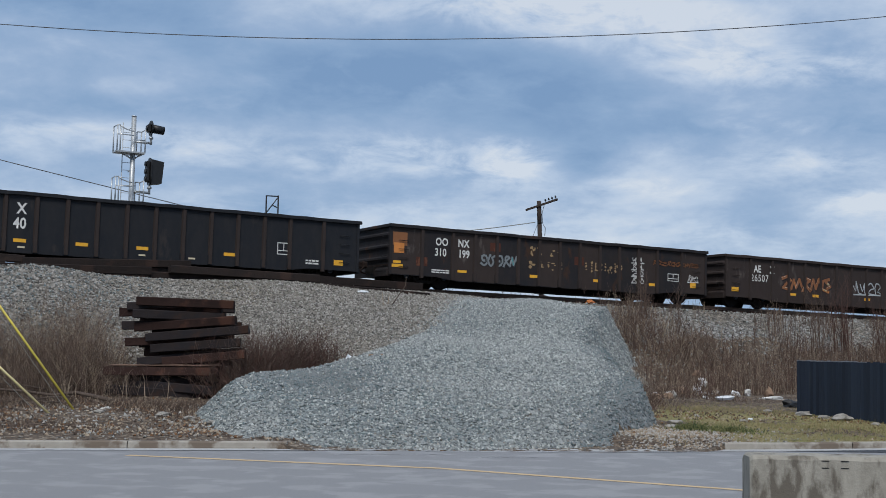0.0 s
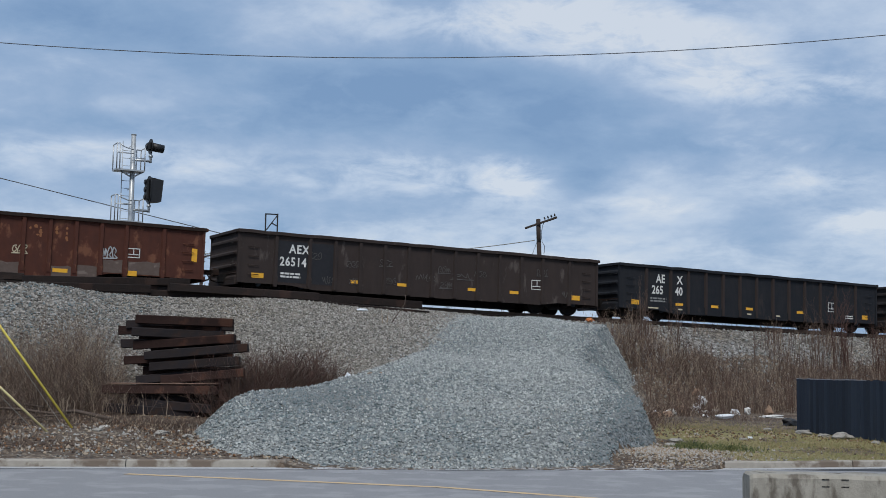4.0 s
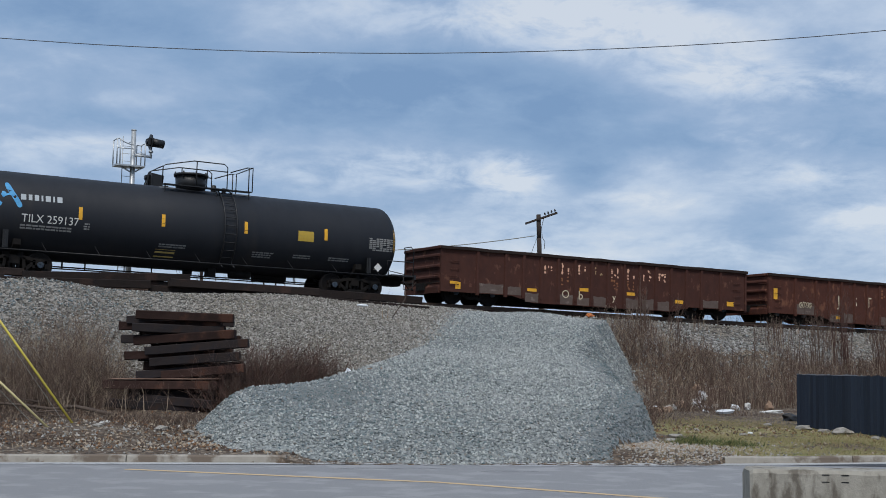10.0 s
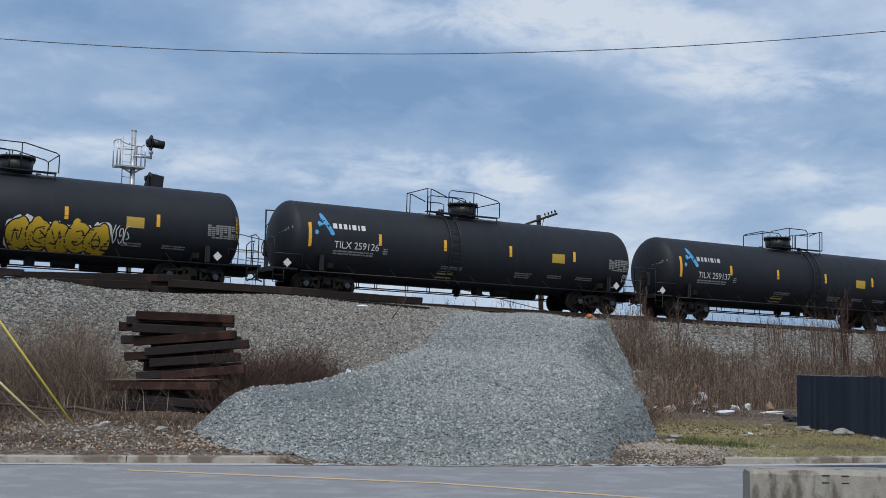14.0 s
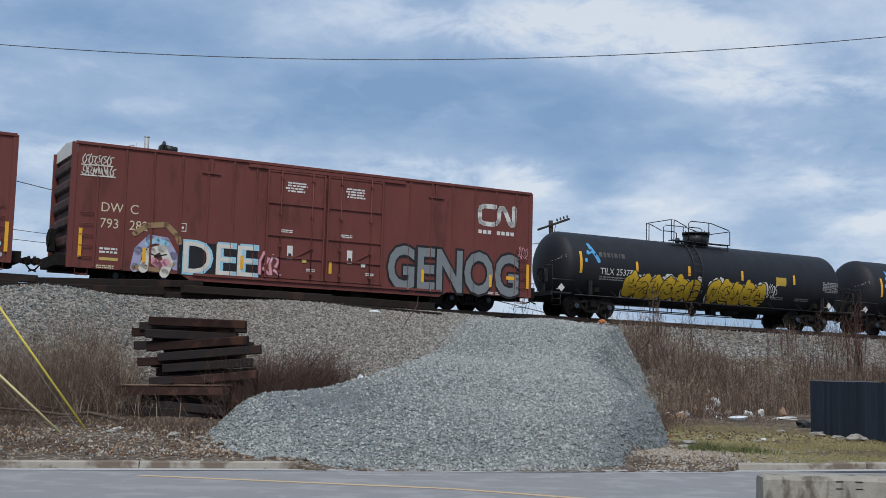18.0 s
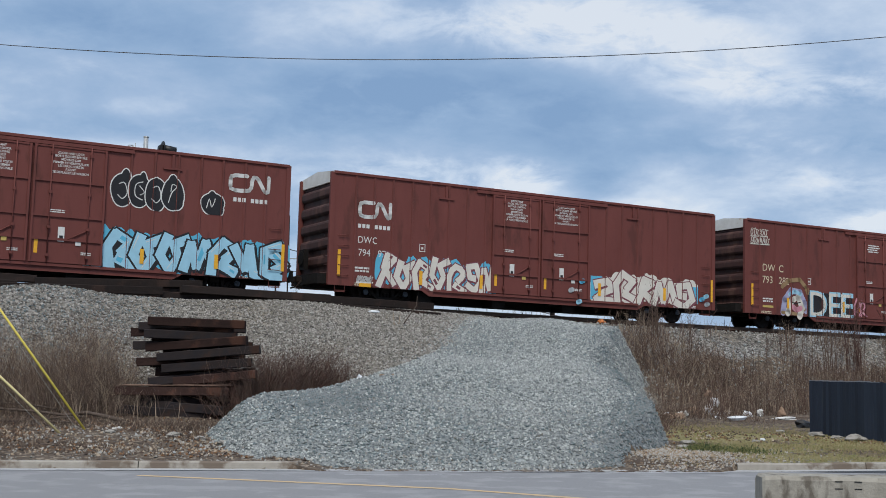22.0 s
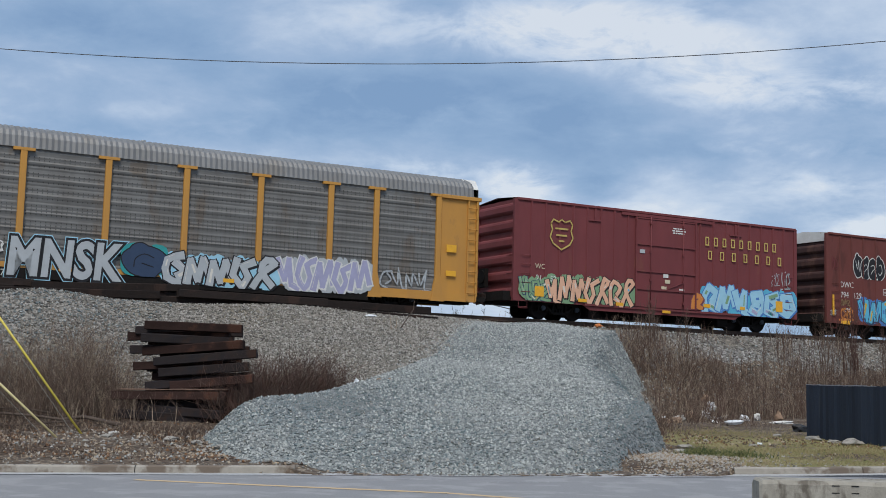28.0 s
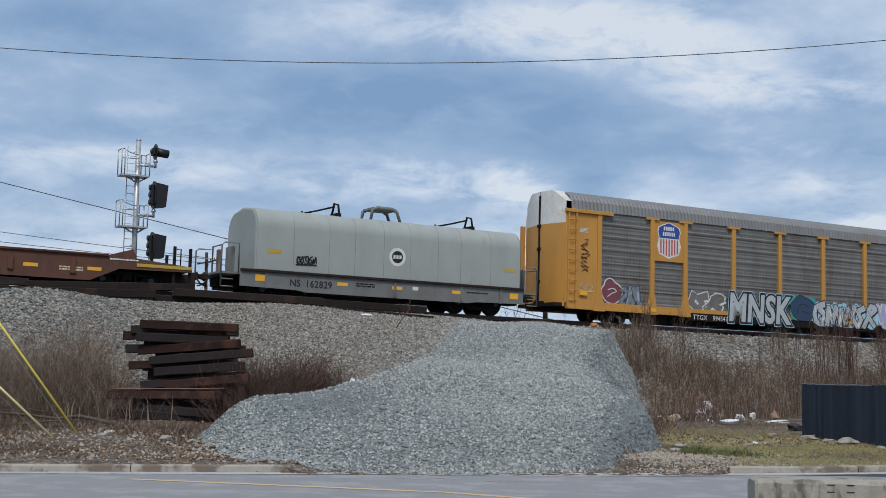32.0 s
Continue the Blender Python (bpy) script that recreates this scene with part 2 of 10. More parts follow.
M["wheel"] = material("wheel_steel", (0.013, 0.011, 0.0105), 0.75, 0.0, spec=0.2, scale=8, bump=0.2)
M["bearing"] = material("bearing_cap", (0.045, 0.062, 0.085), 0.5, 0.0, scale=10)
M["tank"] = material("tank_black", (0.0105, 0.0125, 0.0172), 0.60, col2=(0.0145, 0.0162, 0.0205), scale=1.5, stain=(0.018, 0.018, 0.020), stain_scale=0.7, stain_at=0.6, bump=0.05, bump_scale=6, streak=3.0, spec=0.3)
M["tank_trim"] = material("tank_fittings", (0.014, 0.014, 0.015), 0.5, scale=5, bump=0.1)
M["tank_grey"] = material("tank_pad_grey", (0.10, 0.10, 0.10), 0.6, col2=(0.05, 0.05, 0.05), scale=6)
M["box_red"] = material("boxcar_red", (0.150, 0.046, 0.039), 0.68, spec=0.25, col2=(0.126, 0.038, 0.032), scale=1.6, stain=(0.098, 0.032, 0.026), stain_scale=1.3, stain_at=0.55, bump=0.18, bump_scale=7, streak=3.0)
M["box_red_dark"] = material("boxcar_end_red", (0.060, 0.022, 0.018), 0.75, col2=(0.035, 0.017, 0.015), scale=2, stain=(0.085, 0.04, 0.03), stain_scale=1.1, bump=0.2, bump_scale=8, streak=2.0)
M["box_maroon"] = material("boxcar_maroon", (0.172, 0.044, 0.047), 0.68, spec=0.25, col2=(0.140, 0.038, 0.041), scale=1.6, stain=(0.17, 0.06, 0.045), stain_scale=0.9, stain_at=0.63, bump=0.12, bump_scale=7, streak=3.0)
M["roof_grey"] = material("roof_galvanised", (0.40, 0.40, 0.37), 0.6, 0.1, col2=(0.30, 0.29, 0.26), scale=2.2, stain=(0.22, 0.15, 0.09), stain_scale=1.2, stain_at=0.64, bump=0.1)
M["rack_yellow"] = material("autorack_yellow", (0.50, 0.245, 0.045), 0.6, col2=(0.42, 0.21, 0.05), scale=1.5, stain=(0.30, 0.15, 0.05), stain_scale=1.3, stain_at=0.62, bump=0.08, streak=3.0)
M["rack_screen"] = material("autorack_panel", (0.178, 0.178, 0.172), 0.6, 0.2, col2=(0.130, 0.124, 0.115), scale=1.5, stain=(0.135, 0.115, 0.095), stain_scale=0.9, stain_at=0.56, bump=0.08, streak=2.0)
M["rack_roof"] = material("autorack_roof", (0.215, 0.217, 0.217), 0.55, 0.3, col2=(0.17, 0.168, 0.163), scale=1.2, stain=(0.19, 0.18, 0.165), stain_scale=0.7, stain_at=0.6, bump=0.05)
M["end_white"] = material("end_panel_white", (0.62, 0.62, 0.60), 0.65, col2=(0.50, 0.49, 0.46), scale=2.2, stain=(0.34, 0.24, 0.16), stain_scale=1.4, stain_at=0.63, bump=0.1)
# near-black for blocks that stand in for the shade inside holes
M["hole_shade"] = material("painted_hole_shade", (0.010, 0.010, 0.010), 0.9, bump=0)
M["coil_grey"] = material("coil_hood_grey", (0.30, 0.325, 0.305), 0.55, col2=(0.26, 0.28, 0.265), scale=1.3, stain=(0.245, 0.245, 0.215), stain_scale=1.6, stain_at=0.63, bump=0.10, streak=3.0)
M["coil_frame"] = material("coil_frame_grey", (0.165, 0.17, 0.165), 0.65, col2=(0.12, 0.118, 0.112), scale=2.0, stain=(0.12, 0.08, 0.055), stain_scale=1.2, stain_at=0.6, bump=0.1, streak=2.0)
M["flat_brown"] = material("flatcar_brown", (0.115, 0.045, 0.028), 0.75, col2=(0.075, 0.034, 0.023), scale=2.0, stain=(0.06, 0.035, 0.026), stain_scale=0.9, bump=0.2, streak=2.0)
M["reflector"] = material("reflector_yellow", (0.78, 0.40, 0.02), 0.45, col2=(0.62, 0.32, 0.03), scale=9, mix=0.6, bump=0.0)
M["white"] = material("lettering_white", (0.66, 0.66, 0.64), 0.7, col2=(0.50, 0.50, 0.48), scale=9, mix=0.7, bump=0)
M["cream"] = material("lettering_cream", (0.62, 0.55, 0.40), 0.7, col2=(0.45, 0.38, 0.26), scale=9, mix=0.7, bump=0)
M["grey_print"] = material("lettering_grey", (0.28, 0.28, 0.27), 0.7, col2=(0.14, 0.14, 0.14), scale=12, mix=0.8, bump=0)
M["yellow_print"] = material("lettering_yellow", (0.55, 0.42, 0.12), 0.7, col2=(0.38, 0.28, 0.09), scale=9, mix=0.7, bump=0)
M["placard"] = material("placard_yellow", (0.50, 0.33, 0.03), 0.6, col2=(0.36, 0.25, 0.05), scale=14, mix=0.7, bump=0)
M["grey_graffiti"] = material("faded_white_paint", (0.38, 0.39, 0.39), 0.65, col2=(0.22, 0.22, 0.215), scale=3, mix=0.9, stain=(0.50, 0.51, 0.51), stain_scale=1.5, bump=0)
M["chalk"] = material("old_chalk", (0.105, 0.098, 0.094), 0.8, col2=(0.06, 0.055, 0.053), scale=9, mix=0.9, bump=0)
M["black_paint"] = material("spray_black", (0.012, 0.012, 0.015), 0.6, bump=0)
M["galv"] = material("galvanised_steel", (0.46, 0.48, 0.49), 0.45, 0.5, col2=(0.36, 0.38, 0.39), scale=6, bump=0.05)
M["signal_black"] = material("signal_black", (0.012, 0.012, 0.013), 0.5, bump=0.05)
M["lens"] = material("signal_lens", (0.03, 0.012, 0.012), 0.15, bump=0)
M["pole_wood"] = material("pole_wood", (0.045, 0.032, 0.026), 0.9, col2=(0.028, 0.021, 0.018), scale=7, bump=0.4, streak=6)
M["wire"] = material("cable_black", (0.075, 0.080, 0.090), 0.6, bump=0)
M["wire_pale"] = material("cable_pale", (0.22, 0.22, 0.20), 0.6, bump=0)
M["guy_yellow"] = material("guy_guard_yellow", (0.60, 0.48, 0.06), 0.5, col2=(0.50, 0.40, 0.09), scale=8, bump=0)
M["guy_pale"] = material("guy_guard_faded", (0.52, 0.44, 0.20), 0.55, col2=(0.42, 0.36, 0.20), scale=8, bump=0)
M["fence"] = material("fence_paint", (0.020, 0.028, 0.043), 0.7, spec=0.2, col2=(0.029, 0.038, 0.055), scale=3, mix=0.7, stain=(0.035, 0.042, 0.052), stain_scale=2.2, stain_at=0.66, bump=0.2, jitter=0.25, streak=8)
M["fence_cap"] = material("fence_cap_bare", (0.30, 0.31, 0.33), 0.8, col2=(0.14, 0.15, 0.17), scale=9)
M["stem"] = material("dead_stems", (0.125, 0.086, 0.066), 0.95, col2=(0.080, 0.052, 0.040), scale=1.5, mix=0.8, bump=0)
M["stem_pale"] = material("dead_stems_pale", (0.30, 0.24, 0.175), 0.95, col2=(0.20, 0.15, 0.11), scale=2, mix=0.8, bump=0)
M["stem_red"] = material("sapling_bark", (0.095, 0.050, 0.038), 0.9, col2=(0.060, 0.035, 0.029), scale=2, bump=0)
M["brush"] = material("brush_dark", (0.085, 0.060, 0.046), 0.95, col2=(0.05, 0.034, 0.027), scale=1.8, mix=0.8, bump=0)
M["plastic_white"] = material("plastic_white", (0.72, 0.75, 0.77), 0.35, col2=(0.58, 0.60, 0.62), scale=12, bump=0.2)
M["paper"] = material("paper_litter", (0.60, 0.60, 0.58), 0.85, col2=(0.42, 0.41, 0.38), scale=14, bump=0.2)
M["tan_litter"] = material("cardboard", (0.27, 0.18, 0.12), 0.85, col2=(0.19, 0.125, 0.085), scale=9, bump=0.2)
M["orange"] = material("orange_paint", (0.70, 0.20, 0.04), 0.7, col2=(0.42, 0.17, 0.07), scale=9)
M["rock"] = material("pale_rock", (0.33, 0.315, 0.28), 0.9, col2=(0.19, 0.178, 0.16), scale=9, bump=0.5, bump_scale=20)
M["branch"] = material("dead_branch", (0.10, 0.075, 0.058), 0.95, col2=(0.055, 0.04, 0.032), scale=5, bump=0.4)
M["logo_blue"] = material("logo_blue", (0.045, 0.24, 0.50), 0.5, col2=(0.10, 0.36, 0.62), scale=3, bump=0)
M["shield_blue"] = material("shield_blue", (0.02, 0.055, 0.26), 0.5, bump=0, col2=(0.03, 0.07, 0.28))
M["shield_red"] = material("shield_red", (0.42, 0.07, 0.08), 0.5, bump=0, col2=(0.38, 0.09, 0.09))
for nm, c in dict(sky=(0.10, 0.43, 0.62), pale_sky=(0.32, 0.58, 0.72), silver=(0.42, 0.45, 0.47), offwhite=(0.66, 0.63, 0.56), gold=(0.62, 0.40, 0.025), peach=(0.72, 0.42, 0.28),
                  teal=(0.03, 0.30, 0.30), leaf=(0.20, 0.34, 0.19), pink=(0.66, 0.30, 0.36), steel=(0.19, 0.21, 0.22), plum=(0.18, 0.055, 0.07), tan=(0.30, 0.20, 0.10),
                  navy=(0.03, 0.055, 0.11), orange=(0.60, 0.22, 0.05), blue=(0.07, 0.20, 0.50), lilac=(0.36, 0.36, 0.52), rustline=(0.24, 0.095, 0.035)).items():
    M["spray_" + nm] = material("spray_" + nm, c, 0.62, col2=tuple(v * 0.8 for v in c), scale=3.5, mix=0.8, bump=0)


# ---------------------------------------------------------------- mesh helpers
def box(bm, x0, x1, y0, y1, z0, z1, bevel=0.0):
    vs = [bm.verts.new(p) for p in itertools.product((x0, x1), (y0, y1), (z0, z1))]
    fs = [bm.faces.new([vs[i] for i in f]) for f in ((0, 1, 3, 2), (4, 6, 7, 5), (0, 4, 5, 1), (2, 3, 7, 6), (0, 2, 6, 4), (1, 5, 7, 3))]
    if bevel:
        es = list({e for f in fs for e in f.edges})
        bmesh.ops.bevel(bm, geom=es, offset=bevel, segments=1, affect="EDGES", profile=0.5)
    return vs


def rod(bm, a, b, r, r2=None, seg=8, cap=True):
    a, b = Vector(a), Vector(b)
    w = (b - a).normalized()
    s = w.orthogonal().normalized()
    t = w.cross(s)
    rings = []
    for c, rr in ((a, r), (b, r if r2 is None else r2)):
        rings.append([bm.verts.new(c + (s * math.cos(k) + t * math.sin(k)) * rr) for k in (2 * math.pi * i / seg for i in range(seg))])
    for i in range(seg):
        f = bm.faces.new((rings[0][i], rings[0][(i + 1) % seg], rings[1][(i + 1) % seg], rings[1][i]))
        f.smooth = seg > 5
    if cap:
        bm.faces.new(rings[0][::-1]), bm.faces.new(rings[1])


def pipe(bm, pts, r, seg=6):
    """One continuous bent pipe."""
    tube(bm, pts, [r] * len(pts), seg)


def prism(bm, outline, axis, lo, hi):
    """An outline of two coordinates, drawn out along the third axis."""
    def at(p, d):
        return {"x": (d, p[0], p[1]), "y": (p[0], d, p[1]), "z": (p[0], p[1], d)}[axis]
    a, b = [bm.verts.new(at(p, lo)) for p in outline], [bm.verts.new(at(p, hi)) for p in outline]
    n = len(outline)
    for i in range(n):
        bm.faces.new((a[i], a[(i + 1) % n], b[(i + 1) % n], b[i]))
    bm.faces.new(a[::-1]), bm.faces.new(b)


def part(name, bm, mat, parent, label="", smooth=False, fix=True):
    """Links a bmesh as one mesh under a thing or a part."""
    me = bpy.data.meshes.new(name)
    if fix:
        bmesh.ops.recalc_face_normals(bm, faces=bm.faces)
    if smooth:
        for f in bm.faces:
            f.smooth = True
    bm.to_mesh(me)
    bm.free()
    me.materials.append(M[mat])
    ob = new(name, me)
    ob.parent = parent
    if label:
        ob["label"] = label
    return ob


def piece(name, me, parent, x=0, y=0, z=0, rz=0.0):
    ob = new(name, me)
    ob.parent = parent
    ob.matrix_basis = pose(x, y, z, 0, 0, rz)
    return ob


def empty(name, m=None):
    ob = new(name)
    ob.empty_display_size = 0.3
    if m is not None:
        ob.matrix_basis = m
    return ob


def raw_mesh(name, verts, faces, mats, index=None, smooth=False):
    me = bpy.data.meshes.new(name)
    me.from_pydata(verts if isinstance(verts, list) else verts.tolist(), [], faces if isinstance(faces, list) else faces.tolist())
    for k in mats:
        me.materials.append(M[k])
    if index is not None:
        me.polygons.foreach_set("material_index", np.asarray(index, dtype=np.int32))
    if smooth:
        me.polygons.foreach_set("use_smooth", np.ones(len(me.polygons), dtype=bool))
    me.update()
    return me


# ---------------------------------------------------------------- the line of the railway
TH, GRADE = radians(29.296), -0.0129
SIDE_Y = 49.377
RAIL_Z = 1.9 + 2.618
DIRX, DIRY = math.cos(TH), math.sin(TH)
HALF = 1.6


def on_track(q, u=0.0, dz=0.0):
    """World place q metres along the track, u metres to the camera's side of its middle, dz over the rail."""
    return Vector((q * DIRX - (HALF - u) * DIRY, SIDE_Y + q * DIRY + (HALF - u) * DIRX, RAIL_Z + GRADE * q + dz))


def track_pose(q, u=0.0, dz=0.0):
    return Matrix.Translation(on_track(q, u, dz)) @ pose(0, 0, 0, 0, math.degrees(-math.atan(GRADE)), math.degrees(TH))


def track_coords(x, y):
    """q and u of places, arrays allowed."""
    dx, dy = x, y - SIDE_Y
    return dx * DIRX + dy * DIRY, HALF - (-dx * DIRY + dy * DIRX)


def tube(bm, pts, radii, seg=7):
    """One continuous round tube through pts."""
    prev = None
    n = len(pts)
    for i, (p, r) in enumerate(zip(pts, radii)):
        w = (Vector(pts[min(n - 1, i + 1)]) - Vector(pts[max(0, i - 1)])).normalized()
        s = w.cross(Vector((0.21, 0.33, 0.92))).normalized()
        t = w.cross(s)
        ring = [bm.verts.new(Vector(p) + (s * math.cos(k) + t * math.sin(k)) * r) for k in (2 * math.pi * j / seg for j in range(seg))]
        if prev:
            for j in range(seg):
                bm.faces.new((prev[j], prev[(j + 1) % seg], ring[(j + 1) % seg], ring[j])).smooth = True
        else:
            bm.faces.new(ring[::-1])
        prev = ring
    bm.faces.new(prev)

# ---------------------------------------------------------------- ground, embankment and gravel ramp
def smooth(a, b, v):
    t = np.clip((v - a) / (b - a), 0, 1)
    return t * t * (3 - 2 * t)


def kerb_y(x):
    """The line of the kerb: nearly straight, bending away on the east."""
    x = np.asarray(x, dtype=float)
    return 25.35 + 0.19 * x + 0.060 * np.clip(x - 5.5, 0, 30) ** 1.5


def lumps(x, y, s, seed):
    """Cheap smooth unevenness, about -1 to 1."""
    r = np.random.RandomState(seed)
    out = 0.0
    for k in range(7):
        a, f, p = r.uniform(0, 6.28), r.uniform(0.6, 1.9) / s, r.uniform(0, 6.28)
        out = out + np.sin((x * math.cos(a) + y * math.sin(a)) * f + p)
    return out / 3.2


RAMP_Y = np.array([24.6, 25.4, 27.0, 29.5, 33.0, 38.0, 44.0, 47.0, 50.0])
RAMP_Z = np.array([-0.06, 0.04, 0.48, 1.08, 1.76, 2.60, 3.60, 4.08, 4.14])


def ramp_height(x, y):
    left = np.interp(y, [24, 27, 28.8, 30, 31, 33, 36, 40, 44, 48], [-3.6, -4.4, -4.85, -4.55, -3.75, -2.2, -1.0, -0.3, 0.25, 0.7])
    right = np.interp(y, [24, 26.5, 29, 32, 33.5, 36, 39, 43, 46, 48], [3.0, 3.65, 4.25, 5.0, 5.05, 4.65, 4.6, 5.1, 5.8, 6.2]) + 0.20 * lumps(x, y, 0.7, 19) + 0.10 * lumps(x, y, 0.3, 29)
    z = np.interp(y - 0.14 * np.clip(x, -6, 6), RAMP_Y, RAMP_Z)
    over = np.clip(left - x, 0, 50) * 0.90 + np.clip(x - right, 0, 50) * 1.9
    edge = smooth(0.0, 2.4, x - right + 2.4) * 0.20
    z = z - over - edge + 0.05 * lumps(x, y, 0.9, 13) + 0.09 * lumps(x, y, 2.2, 35) * smooth(26, 29, y)
    return np.where(y < 24.0, -9.0, z)


def bank_height(x, y):
    q, u = track_coords(x, y)
    zr = RAIL_Z + GRADE * q
    top = np.interp(q, [-40, -22, -8, -2, 3, 60], [4.6, 4.6, 4.2, 3.4, 2.4, 2.2])
    fall = np.interp(q, [-20, -13, -9, -5, 1, 6, 12, 60], [0.70, 0.62, 0.40, 0.30, 0.34, 0.60, 0.60, 0.56])
    down = np.clip(u - top, 0, 40) * fall
    down = down + 0.10 * smooth(0.9, 1.5, u) - 0.05 * smooth(2.0, 4.0, u)
    z = zr - 0.24 - down
    z = z + 0.10 * lumps(x, y, 1.6, 3) * smooth(2.0, 5.0, u)
    z = z + 0.24 * np.exp(-(((q + 16.2) / 1.5) ** 2 + ((u - 4.6) / 1.0) ** 2))
    z = z - 0.15 * smooth(2.4, 3.0, u) * (1 - smooth(4.5, 7.0, u)) * (1 - smooth(-14.0, -6.0, q))
    back = np.clip(-u - 2.4, 0, 40)
    z = z - np.minimum(back * 0.45, 0.9)
    return z


def base_height(x, y):
    d = np.clip(y - kerb_y(x), 0, 200)
    slope = np.interp(x, [-12, -4, 4, 12], [0.066, 0.060, 0.034, 0.024])
    z = 0.13 + np.minimum(d * slope, 1.1) + 0.05 * lumps(x, y, 1.3, 8) * smooth(0.5, 3, d)
    spill = smooth(-3.4, -2.4, x) * (1 - smooth(5.4, 6.2, x))
    z = z - spill * 0.12 * (1 - smooth(0.2, 1.6, d))
    return np.where(y < kerb_y(x) - 0.05 - 0.5 * spill, -0.10, z)


def ground_parts(x, y):
    b, k, r = base_height(x, y), bank_height(x, y), ramp_height(x, y)
    q, u = track_coords(x, y)
    k = np.where(u < -40, np.minimum(k, 1.0), k)
    return b, k, r


def ground_z(x, y):
    b, k, r = ground_parts(np.asarray(x, dtype=float), np.asarray(y, dtype=float))
    return np.maximum(np.maximum(b, k), r)


def dark_share(x, y):
    """How much of the ramp's stone is darker at each place."""
    edge = np.interp(y, [24, 26.5, 29, 32, 33.5, 36, 39, 43, 46], [3.2, 3.8, 4.5, 5.3, 5.4, 4.9, 4.8, 5.2, 5.9])
    w = 1.0 * np.exp(-(((x + 3.1 - 0.25 * (y - 29)) / 1.9) ** 2 + ((y - 29.6) / 2.4) ** 2)) + np.exp(-((x - edge) / 0.85) ** 2) * (1 - 0.65 * smooth(35, 42, y))
    return np.clip(w + 0.08 + 0.22 * lumps(x, y, 1.6, 97), 0, 0.95)


def build_ground():
    xs = np.concatenate([[-3000, -1200, -500, -220, -120, -70, -45], np.concatenate([np.arange(-32, -15, 0.25), np.arange(-15, 15, 0.125), np.arange(15, 40.01, 0.25)]), [48, 60, 80, 120, 220, 500, 1200, 3000]])
    ys = np.concatenate([[-3000, -900, -300, -90, -30, 0, 12, 20], np.concatenate([np.arange(22, 50, 0.125), np.arange(50, 74.01, 0.25)]), [80, 95, 130, 220, 500, 1200, 3000]])
    X, Y = np.meshgrid(xs, ys)
    b, k, r = ground_parts(X, Y)
    Z = np.maximum(np.maximum(b, k), r)
    q, u = track_coords(X, Y)
    Z = np.where((u < -9) | (np.abs(q) > 90), np.where(Y > 24, np.minimum(Z, 3.4 - np.clip(-u - 9, 0, 60) * 0.055), Z), Z)
    rs = np.random.RandomState(5)
    fine = (np.abs(X - 4) < 35) & (Y > 22.2) & (Y < 73.5)
    Z = Z + np.where(fine & (np.maximum(k, r) >= b), rs.uniform(-0.018, 0.018, Z.shape), 0) + np.where(fine & (b > np.maximum(k, r)) & (b > 0), rs.uniform(-0.015, 0.015, Z.shape), 0)
    ny, nx = Z.shape
    verts = np.stack([X, Y, Z], -1).reshape(-1, 3)
    idx = np.arange(nx * ny).reshape(ny, nx)
    faces = np.stack([idx[:-1, :-1], idx[:-1, 1:], idx[1:, 1:], idx[1:, :-1]], -1).reshape(-1, 4)
    c = lambda A: (0.25 * (A[:-1, :-1] + A[:-1, 1:] + A[1:, 1:] + A[1:, :-1])).reshape(-1)
    cx, cy, cb, ck, cr, cq, cu = (c(A) for A in (X, Y, b, k, r, q, u))
    wob = 0.35 * lumps(cx, cy, 0.7, 21) + rs.uniform(-0.25, 0.25, cx.shape)
    mats = ["earth", "gravel_new", "gravel_old", "ballast", "dirt", "grass", "gravel_darker"]
    kind = np.zeros(len(cx), dtype=int)
    near = (np.abs(cx - 4) < 36) & (cy > 22) & (cy < 74)
    low = near & (cb >= np.maximum(ck, cr) - 0.04)
    kind[low] = 4
    lawn = low & (cx + 1.6 * wob > 6.5 - 0.16 * (cy - 27)) & (cy + wob * 2 < 36) & (lumps(cx, cy, 0.8, 77) + 2 * wob > -0.75) & (cy > kerb_y(cx))
    kind[lawn] = 5
    bank = near & (ck > cb - 0.02 + 0.3 * wob) & (ck >= cr)
    kind[bank] = 2
    kind[bank & (cq + wob * 2 > 5.5)] = 3
    kind[bank & (cu < 2.6 + wob)] = 3
    # brown soil shows through the bank under the brush
    soil = bank & (cq < 4) & (ck < 1.25 + 0.35 * lumps(cx, cy, 1.5, 4) + 0.3 * smooth(-6, -12, cx))
    kind[soil] = 4
    soil = bank & (cq > 5) & (ck < 2.75 + 0.4 * lumps(cx, cy, 1.2, 9))
    kind[soil] = 4
    ramp = near & (cr > np.maximum(cb, ck) - 0.03 + 0.12 * wob)
    kind[ramp] = 1
    kind[ramp & (dark_share(cx, cy) > rs.uniform(0.25, 0.85, cx.shape))] = 6
    # stone trodden from one slope into the other
    seam = near & (np.abs(cr - np.maximum(cb, ck)) < 0.20) & (cx < 3) & (cy > 32) & (rs.uniform(0, 1, cx.shape) < 0.5)
    kind[seam] = 2
    me = raw_mesh("ground", verts, faces, mats, kind)
    ob = new("ground", me)
    tagged(ob, "gravelled railway embankment with leaf litter and dry lawn at its foot", "ground", kind="structure")
    return ob


build_ground()


